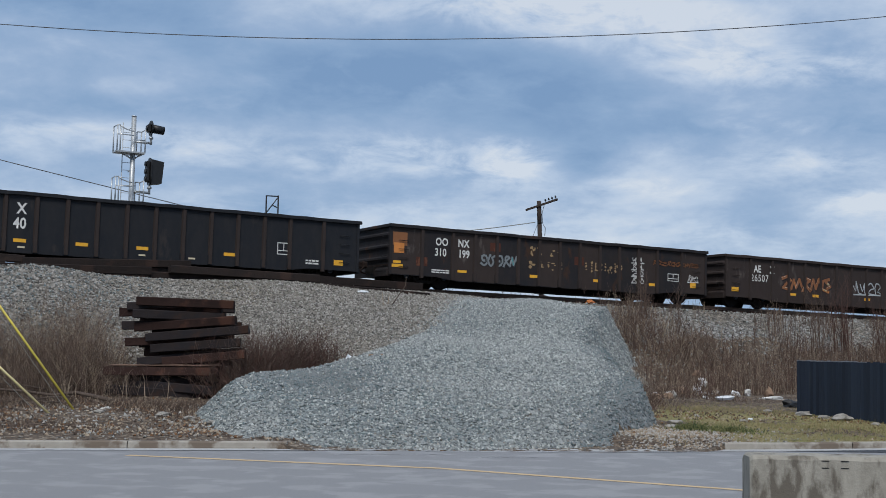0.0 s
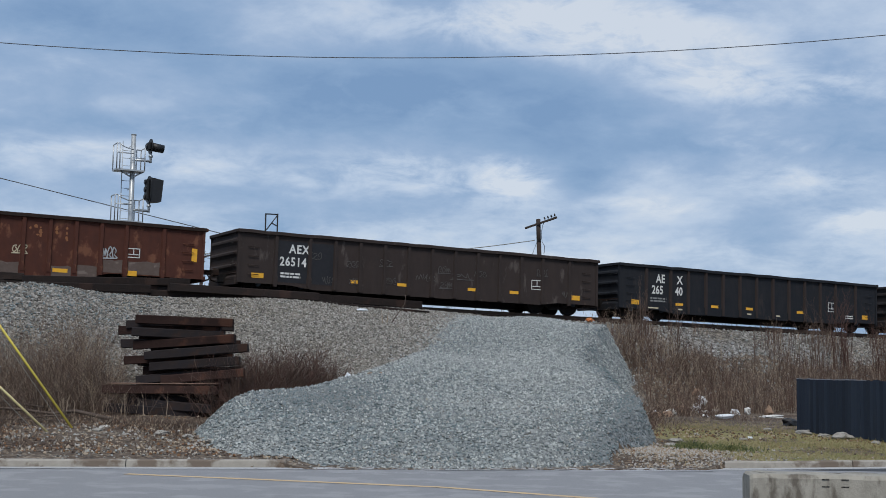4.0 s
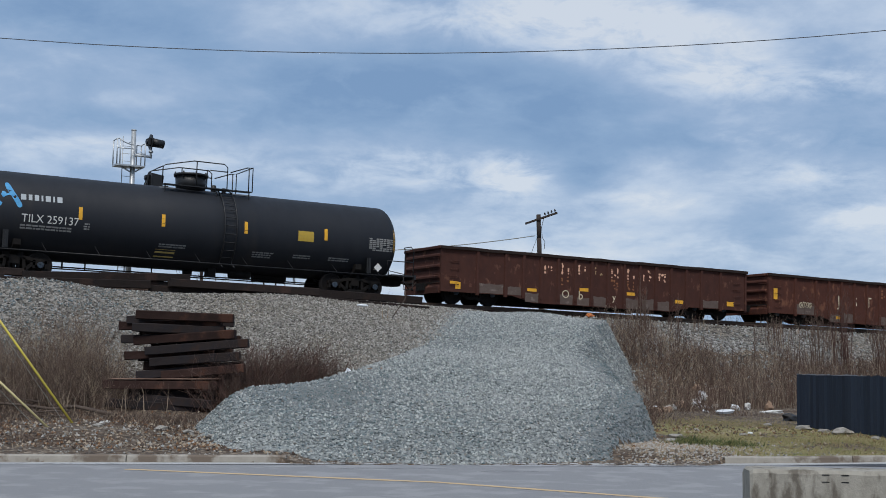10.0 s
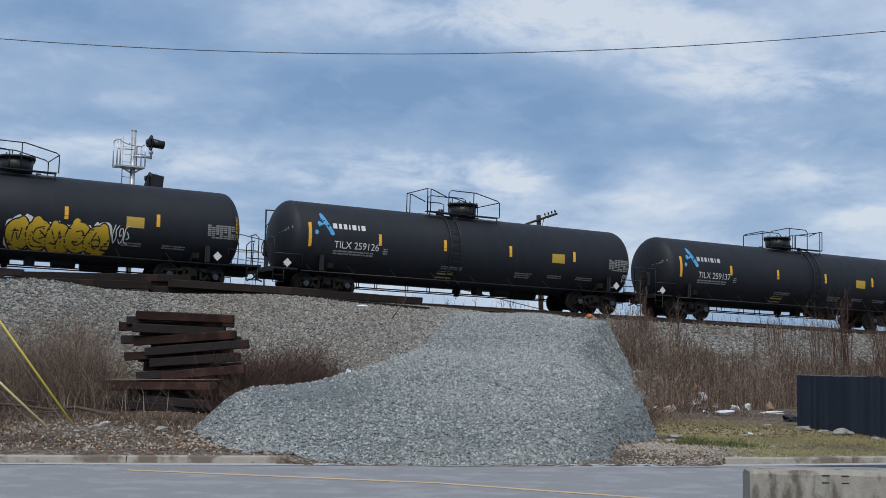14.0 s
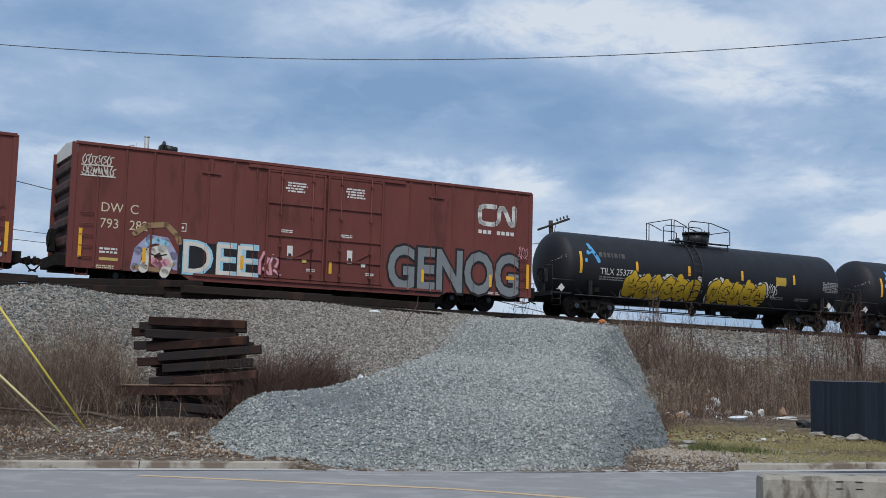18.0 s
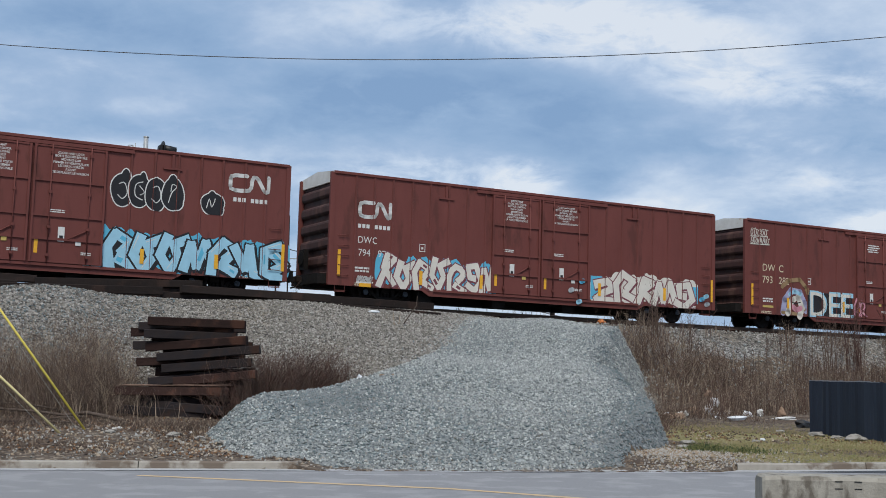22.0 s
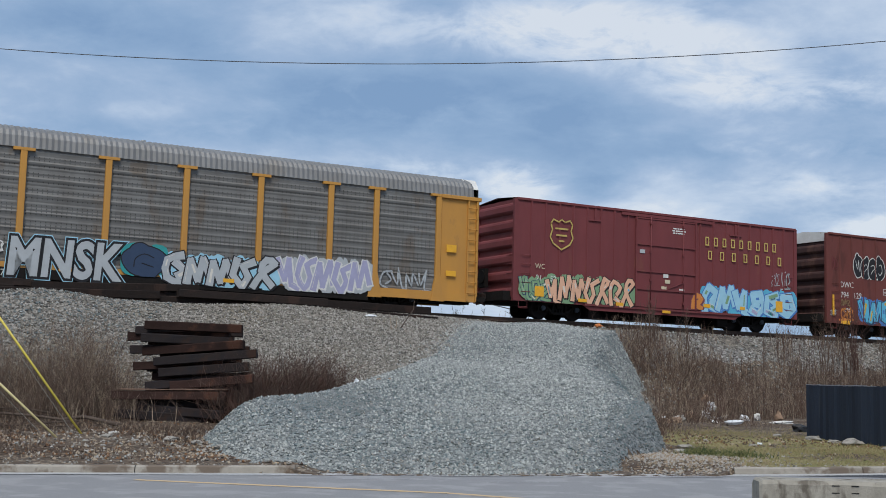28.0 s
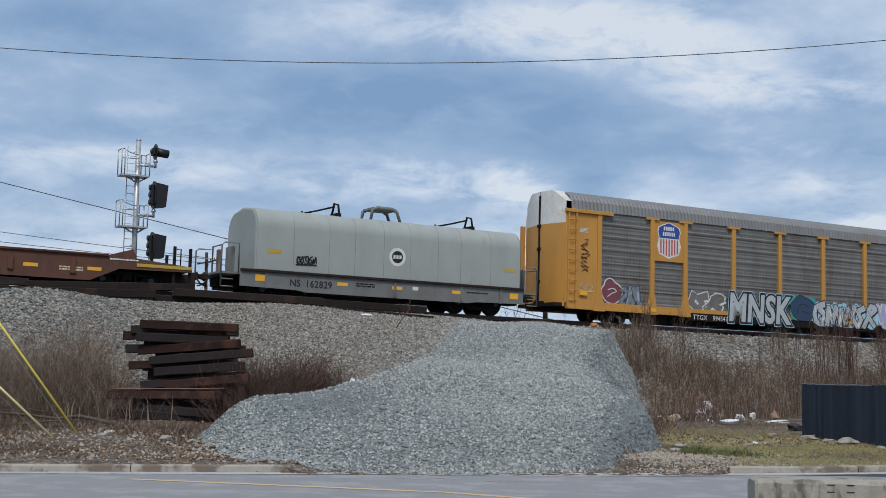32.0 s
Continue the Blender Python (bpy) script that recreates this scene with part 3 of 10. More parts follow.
def build_road():
    # carriageway: one flat sheet up to the gutter
    xs = np.concatenate([[-900, -300, -100, -50], np.arange(-30, 40.1, 1.0), [60, 110, 300, 900]])
    edge = kerb_y(np.clip(xs, -40, 24)) - 0.45
    verts = [(x, -60.0, 0.0) for x in xs] + [(x, e, 0.0) for x, e in zip(xs, edge)]
    n = len(xs)
    faces = [(i, i + 1, n + i + 1, n + i) for i in range(n - 1)]
    road = new("road", raw_mesh("road", verts, faces, ["asphalt"]))
    tagged(road, "worn grey asphalt road with faint cracks", "road", kind="structure")
    # gutter pan
    gx = np.arange(-30, 30.1, 0.5)
    top = kerb_y(gx)
    verts, faces = [], []
    for x, e in zip(gx, top):
        verts += [(x, e - 0.50, 0.006), (x, e - 0.10, 0.012)]
    for i in range(len(gx) - 1):
        faces.append((2 * i, 2 * i + 2, 2 * i + 3, 2 * i + 1))
    g = new("gutter", raw_mesh("gutter", verts, faces, ["gutter"]))
    tagged(g, "pale concrete gutter strip along the kerb", "gutter", kind="structure")
    # kerb stones, each about three metres of rounded concrete
    kerb = empty("kerb", pose(0, 0, 0))
    tagged(kerb, "weathered concrete kerb with a rounded edge", "kerb", kind="structure")
    rs = random.Random(4)
    x = -30.0
    while x < 27:
        x2 = x + 3.0
        if not (-3.2 < x < 5.2):
            bm = bmesh.new()
            rows = []
            for k in range(7):
                xx = x + (x2 - x - 0.02) * k / 6
                e = float(kerb_y(xx))
                h = 0.150 + rs.uniform(-0.006, 0.006)
                ring = [(xx, e - 0.11, -0.02), (xx, e - 0.09, h - 0.03), (xx, e - 0.06, h - 0.005), (xx, e - 0.02, h), (xx, e + 0.06, h), (xx, e + 0.07, -0.02)]
                rows.append([bm.verts.new(p) for p in ring])
            for a, b in zip(rows, rows[1:]):
                for i in range(5):
                    bm.faces.new((a[i], b[i], b[i + 1], a[i + 1]))
            bm.faces.new(rows[0]), bm.faces.new(rows[-1][::-1])
            part("kerb_stone", bm, "kerb", kerb)
        x = x2

    def stripe(name, a, b, w, mat, label, seed):
        rs = np.random.RandomState(seed)
        a, b = Vector(a), Vector(b)
        d = (b - a).normalized()
        s = Vector((-d.y, d.x, 0))
        n = max(2, int((b - a).length / 0.4))
        verts, faces = [], []
        for i in range(n + 1):
            p = a.lerp(b, i / n)
            for sg in (-1, 1):
                w2 = w / 2 * (1 + rs.uniform(-0.12, 0.12))
                verts.append(tuple(p + s * sg * w2))
        for i in range(n):
            faces.append((2 * i, 2 * i + 1, 2 * i + 3, 2 * i + 2))
        ob = new(name, raw_mesh(name, verts, faces, [mat]))
        tagged(ob, label, "road marking", kind="structure")

    stripe("road_line", (-5.62, 22.60, 0.005), (0.0, 21.05, 0.005), 0.20, "line_yellow", "faded yellow painted road line", 1)
    stripe("road_line", (0.0, 21.05, 0.005), (4.5, 18.35, 0.005), 0.19, "line_yellow", "faded yellow painted road line", 11)
    stripe("edge_line", (-30, 19.15, 0.010), (-0.9, 24.72, 0.010), 0.12, "line_white", "worn white painted road edge line", 2)
    stripe("edge_line", (-0.3, 24.62, 0.010), (5.6, 25.6, 0.010), 0.10, "line_white", "worn white painted road edge line", 3)
    verts, faces = [], []
    for i in range(17):
        x = 7.2 + i * 0.5
        e = float(kerb_y(x))
        verts += [(x, e - 0.55 - min(1.5, 0.16 * i), 0.0055), (x, e - 0.52, 0.0055)]
    for i in range(16):
        faces.append((2 * i, 2 * i + 2, 2 * i + 3, 2 * i + 1))
    tagged(new("asphalt_patch", raw_mesh("asphalt_patch", verts, faces, ["asphalt_dark"])), "newer dark asphalt beside the kerb", "road", kind="structure")
    stripe("road_crack", (-2.0, 23.6, 0.004), (0.2, 24.0, 0.004), 0.05, "line_white", "short worn white paint mark on asphalt", 4)
    stripe("road_crack", (0.7, 23.4, 0.004), (1.9, 23.7, 0.004), 0.05, "line_white", "short worn white paint mark on asphalt", 5)


build_road()


def build_track():
    track = empty("track", pose(0, 0, 0))
    tagged(track, "rusty railway track on wooden ties in ballast", "railway track", kind="structure")
    prof = [(-0.07, -0.17), (0.07, -0.17), (0.07, -0.155), (0.012, -0.135), (0.012, -0.045), (0.036, -0.03), (0.036, 0), (-0.036, 0), (-0.036, -0.03), (-0.012, -0.045), (-0.012, -0.135), (-0.07, -0.155)]
    for u in (0.755, -0.755):
        bm = bmesh.new()
        prism(bm, prof, "x", -70, 150)
        ob = part("rail", bm, "rail", track)
        ob.matrix_basis = track_pose(0, u)
    bm = bmesh.new()
    box(bm, -0.115, 0.115, -1.3, 1.3, -0.36, -0.175)
    me = bpy.data.meshes.new("tie")
    bm.to_mesh(me), bm.free()
    me.materials.append(M["tie"])
    rs = random.Random(9)
    for i in range(170):
        q = -26 + i * 0.52
        ob = new("tie", me)
        ob.parent = track
        ob.matrix_basis = track_pose(q + rs.uniform(-0.04, 0.04), rs.uniform(-0.06, 0.06), rs.uniform(-0.01, 0.01)) @ pose(0, 0, 0, 0, 0, rs.uniform(-1.5, 1.5))


build_track()

# ---------------------------------------------------------------- rolling stock: common parts
# every wagon: x along the track towards its leading end, y away from the road, z over the rail
WAGONS = []      # (thing, place along the train)
WHEELSETS = []   # (part, place on its truck)
KINDS = {}


def wagon(name, place, label, category, group="freight train"):
    ob = empty(name)
    tagged(ob, label, category, group)
    WAGONS.append((ob, place))
    return ob


def mesh_from(name, fn, mat):
    """One shared mesh for a repeated part."""
    key = (name, mat)
    if key not in KINDS:
        bm = bmesh.new()
        fn(bm)
        bmesh.ops.recalc_face_normals(bm, faces=bm.faces)
        me = bpy.data.meshes.new(name)
        bm.to_mesh(me), bm.free()
        me.materials.append(M[mat])
        KINDS[key] = me
    return KINDS[key]


def wheel_shape(bm):
    prof = [(0.68, 0.20), (0.68, 0.42), (0.685, 0.485), (0.715, 0.485), (0.72, 0.46), (0.82, 0.452), (0.825, 0.42), (0.80, 0.39), (0.775, 0.20), (0.80, 0.13)]
    for sg in (-1, 1):
        rings = []
        for y, r in prof:
            rings.append([bm.verts.new((r * math.cos(a), sg * y, r * math.sin(a))) for a in (2 * math.pi * i / 24 for i in range(24))])
        for a, b in zip(rings, rings[1:]):
            for i in range(24):
                bm.faces.new((a[i], a[(i + 1) % 24], b[(i + 1) % 24], b[i])).smooth = True
        bm.faces.new(rings[0]), bm.faces.new(rings[-1])
        rod(bm, (0, sg * 0.78, 0), (0, sg * 1.10, 0), 0.07, seg=12)
    rod(bm, (0, -0.70, 0), (0, 0.70, 0), 0.085, seg=10)


def cap_shape(bm, sg):
    if sg:
        rod(bm, (0, sg * 1.06, 0), (0, sg * 1.155, 0), 0.105, seg=14)
        for i in range(3):
            a = 2.094 * i
            rod(bm, (0.06 * math.cos(a), sg * 1.155, 0.06 * math.sin(a)), (0.06 * math.cos(a), sg * 1.18, 0.06 * math.sin(a)), 0.018, seg=6)


def frame_shape(bm, y):
    """Cast side frame: arched top bar, dropped middle with spring opening, journal jaws."""
    top = [(-1.06, 0.50), (-1.02, 0.60), (-0.62, 0.63), (-0.30, 0.70), (0.30, 0.70), (0.62, 0.63), (1.02, 0.60), (1.06, 0.50)]
    w = 0.09
    def strip(pts, wid):
        for (x0, z0), (x1, z1) in zip(pts, pts[1:]):
            d = Vector((x1 - x0, 0, z1 - z0)).normalized()
            n = Vector((-d.z, 0, d.x)) * wid
            q = []
            for yy in (y - w, y + w):
                q.append([bm.verts.new((x0 - n.x, yy, z0 - n.z)), bm.verts.new((x0 + n.x, yy, z0 + n.z)), bm.verts.new((x1 + n.x, yy, z1 + n.z)), bm.verts.new((x1 - n.x, yy, z1 - n.z))])
            bm.faces.new(q[0]), bm.faces.new(q[1][::-1])
            for i in range(4):
                bm.faces.new((q[0][i], q[1][i], q[1][(i + 1) % 4], q[0][(i + 1) % 4]))
    strip(top, 0.055)
    strip([(-0.98, 0.52), (-0.62, 0.50), (-0.34, 0.26), (0.34, 0.26), (0.62, 0.50), (0.98, 0.52)], 0.055)
    strip([(-0.34, 0.26), (-0.30, 0.68)], 0.05)
    strip([(0.34, 0.26), (0.30, 0.68)], 0.05)
    for sg in (-1, 1):
        strip([(sg * 0.66, 0.62), (sg * 0.64, 0.34)], 0.04)
        strip([(sg * 1.04, 0.60), (sg * 1.06, 0.34)], 0.04)
    for k in (-0.14, 0.0, 0.14):
        rod(bm, (k, y, 0.30), (k, y, 0.54), 0.065, seg=8)


def bolster_shape(bm):
    box(bm, -0.17, 0.17, -1.12, 1.12, 0.46, 0.70)
    box(bm, -0.35, 0.35, -0.28, 0.28, 0.62, 0.76)
    for sg in (-1, 1):
        box(bm, sg * 0.42 - 0.05, sg * 0.42 + 0.05, -0.95, 0.95, 0.34, 0.46)


def truck(car, x):
    me = mesh_from("truck", bolster_shape, "under")
    t = new("truck", me)
    t.parent = car
    t.matrix_basis = pose(x, 0, 0)
    for y, key in ((-1.0, "frame_near"), (1.0, "frame_far")):
        f = new("side_frame", mesh_from("side_frame" + key, lambda bm, y=y: frame_shape(bm, y), "under"))
        f.parent = t
    for dx in (-0.86, 0.86):
        w = new("wheelset", mesh_from("wheelset", wheel_shape, "wheel"))
        w.parent = t
        w.matrix_basis = pose(dx, 0, 0.46)
        WHEELSETS.append((w, dx))
        for sg in (-1, 1):
            c = new("bearing_cap", mesh_from("bearing_cap%d" % sg, lambda bm, sg=sg: cap_shape(bm, sg), "bearing"))
            c.parent = t
            c.matrix_basis = pose(dx, 0, 0.46)


def coupler(car, x, sg):
    bm = bmesh.new()
    box(bm, min(x, x + sg * 0.5), max(x, x + sg * 0.5), -0.09, 0.09, 0.76, 0.94)
    box(bm, x + sg * 0.5 - 0.12, x + sg * 0.5 + 0.12, -0.17, 0.14, 0.74, 0.98, 0.03)
    rod(bm, (x + sg * 0.45, -0.10, 0.70), (x + sg * 0.45, -0.10, 1.02), 0.05)
    pipe(bm, [(x + sg * 0.05, -0.35, 0.80), (x + sg * 0.25, -0.35, 0.55), (x + sg * 0.48, -0.32, 0.48)], 0.03)
    part("coupler", bm, "rust_dark", car)


def running_gear(car, half, centre):
    for sg in (-1, 1):
        truck(car, sg * centre)
        coupler(car, sg * (half - 0.12), sg)


def slab(car, name, mat, x0, x1, z0, z1, y, label="", d=0.006, bevel=0.0):
    """A thin plate or print that lies on the near side at y."""
    bm = bmesh.new()
    box(bm, x0, x1, y - d, y + 0.001, z0, z1)
    return part(name, bm, mat, car, label)


def letters(car, text, x, z, h, mat, y, wide=1.0, name="lettering", label="", gap=1.0, wrap=None, thick=0.0, d=0.007, lean=0.0, centred=False):
    """Words on the near side; wrap turns flat places into places on a round shell."""
    cu = bpy.data.curves.new("text", "FONT")
    cu.body, cu.size, cu.space_character, cu.offset, cu.shear = text, 1.0, gap, thick, lean
    cu.resolution_u = 3
    if centred:
        cu.align_x = "CENTER"
    tmp = bpy.data.objects.new("text", cu)
    scene.collection.objects.link(tmp)
    me = bpy.data.meshes.new_from_object(tmp.evaluated_get(bpy.context.evaluated_depsgraph_get()))
    bpy.data.objects.remove(tmp)
    bpy.data.curves.remove(cu)
    k = h / 0.70
    bm = bmesh.new()
    bm.from_mesh(me)
    bpy.data.meshes.remove(me)
    for v in bm.verts:
        px, pz = x + v.co.x * k * wide, z + v.co.y * k
        v.co = wrap(px, pz, d) if wrap else Vector((px, y - d, pz))
    ob = part(name, bm, mat, car, label, fix=False)
    return ob


def print_bars(car, x, z, w, rows, h, mat, y, seed=0, wrap=None, d=0.006, name="small_print"):
    """Small print too fine to read: rows of short bars."""
    rs = random.Random(seed)
    bm = bmesh.new()
    for r in range(rows):
        zz = z - r * h * 1.7
        xx = x + (rs.uniform(0, 0.15) * w if rows > 2 else 0)
        end = x + w - (rs.uniform(0, 0.2) * w if rows > 2 else 0)
        while xx < end:
            l = min(rs.uniform(1.2, 4.0) * h, end - xx)
            pts = [(xx, zz), (xx + l, zz), (xx + l, zz + h), (xx, zz + h)]
            bm.faces.new([bm.verts.new(wrap(a, b, d) if wrap else (a, y - d, b)) for a, b in pts])
            xx += l + 0.5 * h
    return part(name, bm, mat, car, fix=False)


def pipes(car, name, mat, lines, r):
    """Bent pipes, each a part of its own."""
    for pts in lines:
        bm = bmesh.new()
        pipe(bm, pts, r)
        part(name, bm, mat, car, smooth=True)


def ladder(car, x0, x1, z0, z1, y, n, mat, r=0.014, name="rung"):
    w = x1 - x0
    me = mesh_from("rung%.2f%.3f" % (w, r), lambda bm: pipe(bm, [(0, 0.05, 0), (0, -0.05, 0), (w, -0.05, 0), (w, 0.05, 0)], r, 5), mat)
    for i in range(n):
        piece(name, me, car, x0, y, z0 + (z1 - z0) * (i + 0.5) / n)


def end_ladder(car, x, sg, y0, y1, z0, z1, n, mat):
    me = mesh_from("end_rung%d%.2f" % (sg, y1 - y0), lambda bm: pipe(bm, [(0, 0, 0), (sg * 0.07, 0, 0), (sg * 0.07, y1 - y0, 0), (0, y1 - y0, 0)], 0.014, 5), mat)
    for i in range(n):
        piece("rung", me, car, x, y0, z0 + (z1 - z0) * (i + 0.5) / n)


# ---------------------------------------------------------------- sprayed pieces on the wagons
def stroke(bm, pts, r, at, d, seg=5):
    """A flat thick line with round ends along pts."""
    n = len(pts)
    left, right = [], []
    for i, (x, z) in enumerate(pts):
        a, b = pts[max(0, i - 1)], pts[min(n - 1, i + 1)]
        dx, dz = b[0] - a[0], b[1] - a[1]
        l = math.hypot(dx, dz) or 1
        nx, nz = -dz / l * r, dx / l * r
        left.append((x + nx, z + nz)), right.append((x - nx, z - nz))
    for i in range(n - 1):
        bm.faces.new([bm.verts.new(at(px, pz, d)) for px, pz in (left[i], left[i + 1], right[i + 1], right[i])])
    for x, z in pts:
        bm.faces.new([bm.verts.new(at(x + r * math.cos(k), z + r * math.sin(k), d)) for k in (2 * math.pi * i / 10 for i in range(10))])


# loose hooks, loops and wedges that spell nothing
GLYPHS = [
    [[(0.10, 0.20), (0.50, 0.00), (0.92, 0.35), (0.70, 0.92), (0.22, 0.85), (0.30, 0.48), (0.56, 0.45)]],
    [[(0.00, 0.92), (0.33, 0.25), (0.58, 0.95), (0.65, 0.10), (1.00, 0.00)]],
    [[(0.12, 0.00), (0.08, 0.60), (0.40, 1.00), (0.88, 0.75), (0.58, 0.45)], [(0.42, 0.28), (0.70, 0.16), (0.98, 0.04)]],
    [[(0.82, 0.95), (0.20, 0.78), (0.12, 0.20), (0.75, 0.00)], [(0.52, 0.72), (0.92, 0.42), (0.55, 0.25)]],
    [[(0.00, 0.08), (0.20, 0.85), (0.45, 0.18), (0.72, 0.92), (1.00, 0.28)]],
    [[(0.05, 0.00), (0.40, 0.55), (0.88, 0.88), (0.50, 1.00), (0.32, 0.60), (0.85, 0.08)]],
    [[(0.08, 0.72), (0.58, 0.88), (0.92, 0.60), (0.48, 0.40), (0.12, 0.08), (0.92, 0.00)]],
    [[(0.30, 1.00), (0.05, 0.45), (0.40, 0.02), (0.70, 0.40), (0.52, 0.78), (1.00, 0.95)]],
]


def flowing(pts, k=4):
    """A smooth line through pts."""
    out = []
    n = len(pts)
    for i in range(n - 1):
        p0, p1, p2, p3 = pts[max(0, i - 1)], pts[i], pts[i + 1], pts[min(n - 1, i + 2)]
        for j in range(k):
            t = j / k
            out.append(tuple(0.5 * (2 * p1[m] + (p2[m] - p0[m]) * t + (2 * p0[m] - 5 * p1[m] + 4 * p2[m] - p3[m]) * t * t + (3 * p1[m] - p0[m] - 3 * p2[m] + p3[m]) * t ** 3) for m in (0, 1)))
    return out + [pts[-1]]


def slab_stroke(bm, pts, r, at, d, flare=0.0):
    """A thick angular line with square joints; the ends flare out."""
    n = len(pts)
    for i in range(n - 1):
        (xa, za), (xb, zb) = pts[i], pts[i + 1]
        l = math.hypot(xb - xa, zb - za) or 1
        ux, uz = (xb - xa) / l, (zb - za) / l
        e0, e1 = r * 0.62, r * 0.62
        ra = r * (1 + (flare if i == 0 else 0))
        rb = r * (1 + (flare if i == n - 2 else 0))
        quad = ((xa - ux * e0 - uz * ra, za - uz * e0 + ux * ra), (xb + ux * e1 - uz * rb, zb + uz * e1 + ux * rb),
                (xb + ux * e1 + uz * rb, zb + uz * e1 - ux * rb), (xa - ux * e0 + uz * ra, za - uz * e0 - ux * ra))
        bm.faces.new([bm.verts.new(at(px, pz, d + i * 0.00004)) for px, pz in quad])


def sprayed(car, x0, x1, z0, z1, n, fill, line, cloud, accents=(), seed=1, y=-1.6, wrap=None, fat=0.16, name="graffiti", label="", bubble=False, rim=0.045):
    """A painted piece of letter-like shapes that cannot be read: sprayed ground, then shape over shape, each with its own outline."""
    rs = random.Random(seed)
    at = (lambda px, pz, d: Vector((px, d, pz))) if wrap else (lambda px, pz, d: Vector((px, y - d, pz)))

    def bent(bm):
        bmesh.ops.bisect_plane(bm, geom=bm.verts[:] + bm.edges[:] + bm.faces[:], plane_co=(0, 0, z0), plane_no=(0, 0, -1), clear_outer=True)
        if wrap:
            zz = z0 - 0.2
            while zz < z1 + 0.3:
                bmesh.ops.bisect_plane(bm, geom=bm.verts[:] + bm.edges[:] + bm.faces[:], plane_co=(0, 0, zz), plane_no=(0, 0, 1))
                zz += 0.11
            for v in bm.verts:
                v.co = wrap(v.co.x, v.co.z, v.co.y + 0.007)
        return bm
    W, H = (x1 - x0) / n, z1 - z0
    r = fat * 1.12 * min(W, H * 0.8)
    rim = min(rim, r * 0.42)
    made = None
    if cloud:
        bm = bmesh.new()
        d = 0.0030
        for k in range(n * 4):
            cx, cz = x0 + (x1 - x0) * (k + 0.5) / (n * 4), z0 + H * rs.uniform(0.36, 0.60)
            rx, rz = W * rs.uniform(0.30, 0.5), H * rs.uniform(0.34, 0.50)
            d += 0.00002
            ring = []
            for i in range(22):
                a = 2 * math.pi * i / 22
                j = rs.uniform(0.90, 1.08)
                ring.append(bm.verts.new(at(min(max(cx + rx * j * math.cos(a), x0 - 0.2 * W), x1 + 0.2 * W), max(cz + rz * j * math.sin(a), z0 - 0.02), d)))
            bm.faces.new(ring)
        made = part(name, bent(bm), cloud, car, label, fix=False)
    edge, body, shine = bmesh.new(), bmesh.new(), bmesh.new()
    spots = [bmesh.new() for _ in accents]
    d = 0.0062
    for i in range(n):
        path = GLYPHS[rs.randrange(len(GLYPHS))]
        ox, lean, dz, sq = x0 + i * W - 0.11 * W, rs.uniform(-0.16, 0.16), rs.uniform(-0.05, 0.05) * H, rs.uniform(0.86, 1.04)
        lines = [[(ox + W * 1.22 * (0.06 + 0.88 * (a + lean * (b - 0.5))), z0 + dz + r * 0.6 + (H - 1.2 * r) * b * sq) for a, b in p] for p in path]
        d += 0.0009
        if bubble:
            # round belly, a lobe or two, and thin lines inside
            cx, cz = x0 + (i + 0.5) * W, z0 + H * 0.46 + dz
            lobes = [(cx, cz, W * 0.66, H * 0.44), (cx + W * rs.uniform(-0.25, 0.25), cz + H * rs.uniform(0.16, 0.30), W * rs.uniform(0.22, 0.34), H * rs.uniform(0.24, 0.34)),
                     (cx + W * rs.uniform(-0.2, 0.35), cz - H * rs.uniform(0.14, 0.26), W * rs.uniform(0.30, 0.45), H * rs.uniform(0.18, 0.26))]
            for bm, grow, dd in ((edge, rim, 0.0), (body, 0.0, 0.0004)):
                for m, (bx, bz, rx, rz) in enumerate(lobes):
                    bm.faces.new([bm.verts.new(at(bx + (rx + grow) * math.cos(a) * (1 + 0.05 * math.sin(3 * a + i)), bz + (rz + grow) * math.sin(a), d + dd + m * 0.00004)) for a in (2 * math.pi * q / 26 for q in range(26))])
            for p in lines:
                k = len(p) // 2
                pts = flowing([(cx + (a - cx) * 0.62, cz + (b - cz) * 0.62) for a, b in p[:k + 2]], 4)
                stroke(shine, pts, rim * 0.42, at, d + 0.0006)
            continue
        for p in lines:
            p = flowing(p, 2) if rs.random() < 0.35 else p
            fl = rs.uniform(0.05, 0.30)
            slab_stroke(edge, [(a + rim * 0.9, b - rim * 1.1) for a, b in p], r + rim * 0.7, at, d - 0.0003, fl)
            slab_stroke(edge, p, r + rim, at, d, fl * 0.8)
            slab_stroke(body, p, r, at, d + 0.0004, fl)
            if r > 0.05:
                # a thin pale line along the upper edge of each stroke
                for a, b in zip(p, p[1:]):
                    if rs.random() < 0.3:
                        l = math.hypot(b[0] - a[0], b[1] - a[1]) or 1
                        nx, nz = -(b[1] - a[1]) / l * r * 0.55, (b[0] - a[0]) / l * r * 0.55
                        if nz < 0:
                            nx, nz = -nx, -nz
                        stroke(shine, [(a[0] + nx, a[1] + nz), (a[0] + (b[0] - a[0]) * 0.7 + nx, a[1] + (b[1] - a[1]) * 0.7 + nz)], r * 0.07, at, d + 0.0006)
            for bm in spots:
                for _ in range(1):
                    a = rs.randrange(len(p) - 1)
                    u, v = p[a], p[a + 1]
                    f, g = rs.uniform(0.0, 0.5), rs.uniform(0.5, 1.0)
                    slab_stroke(bm, [(u[0] + (v[0] - u[0]) * f, u[1] + (v[1] - u[1]) * f), (u[0] + (v[0] - u[0]) * g, u[1] + (v[1] - u[1]) * g)], r * rs.uniform(0.2, 0.6), at, d + 0.0005)
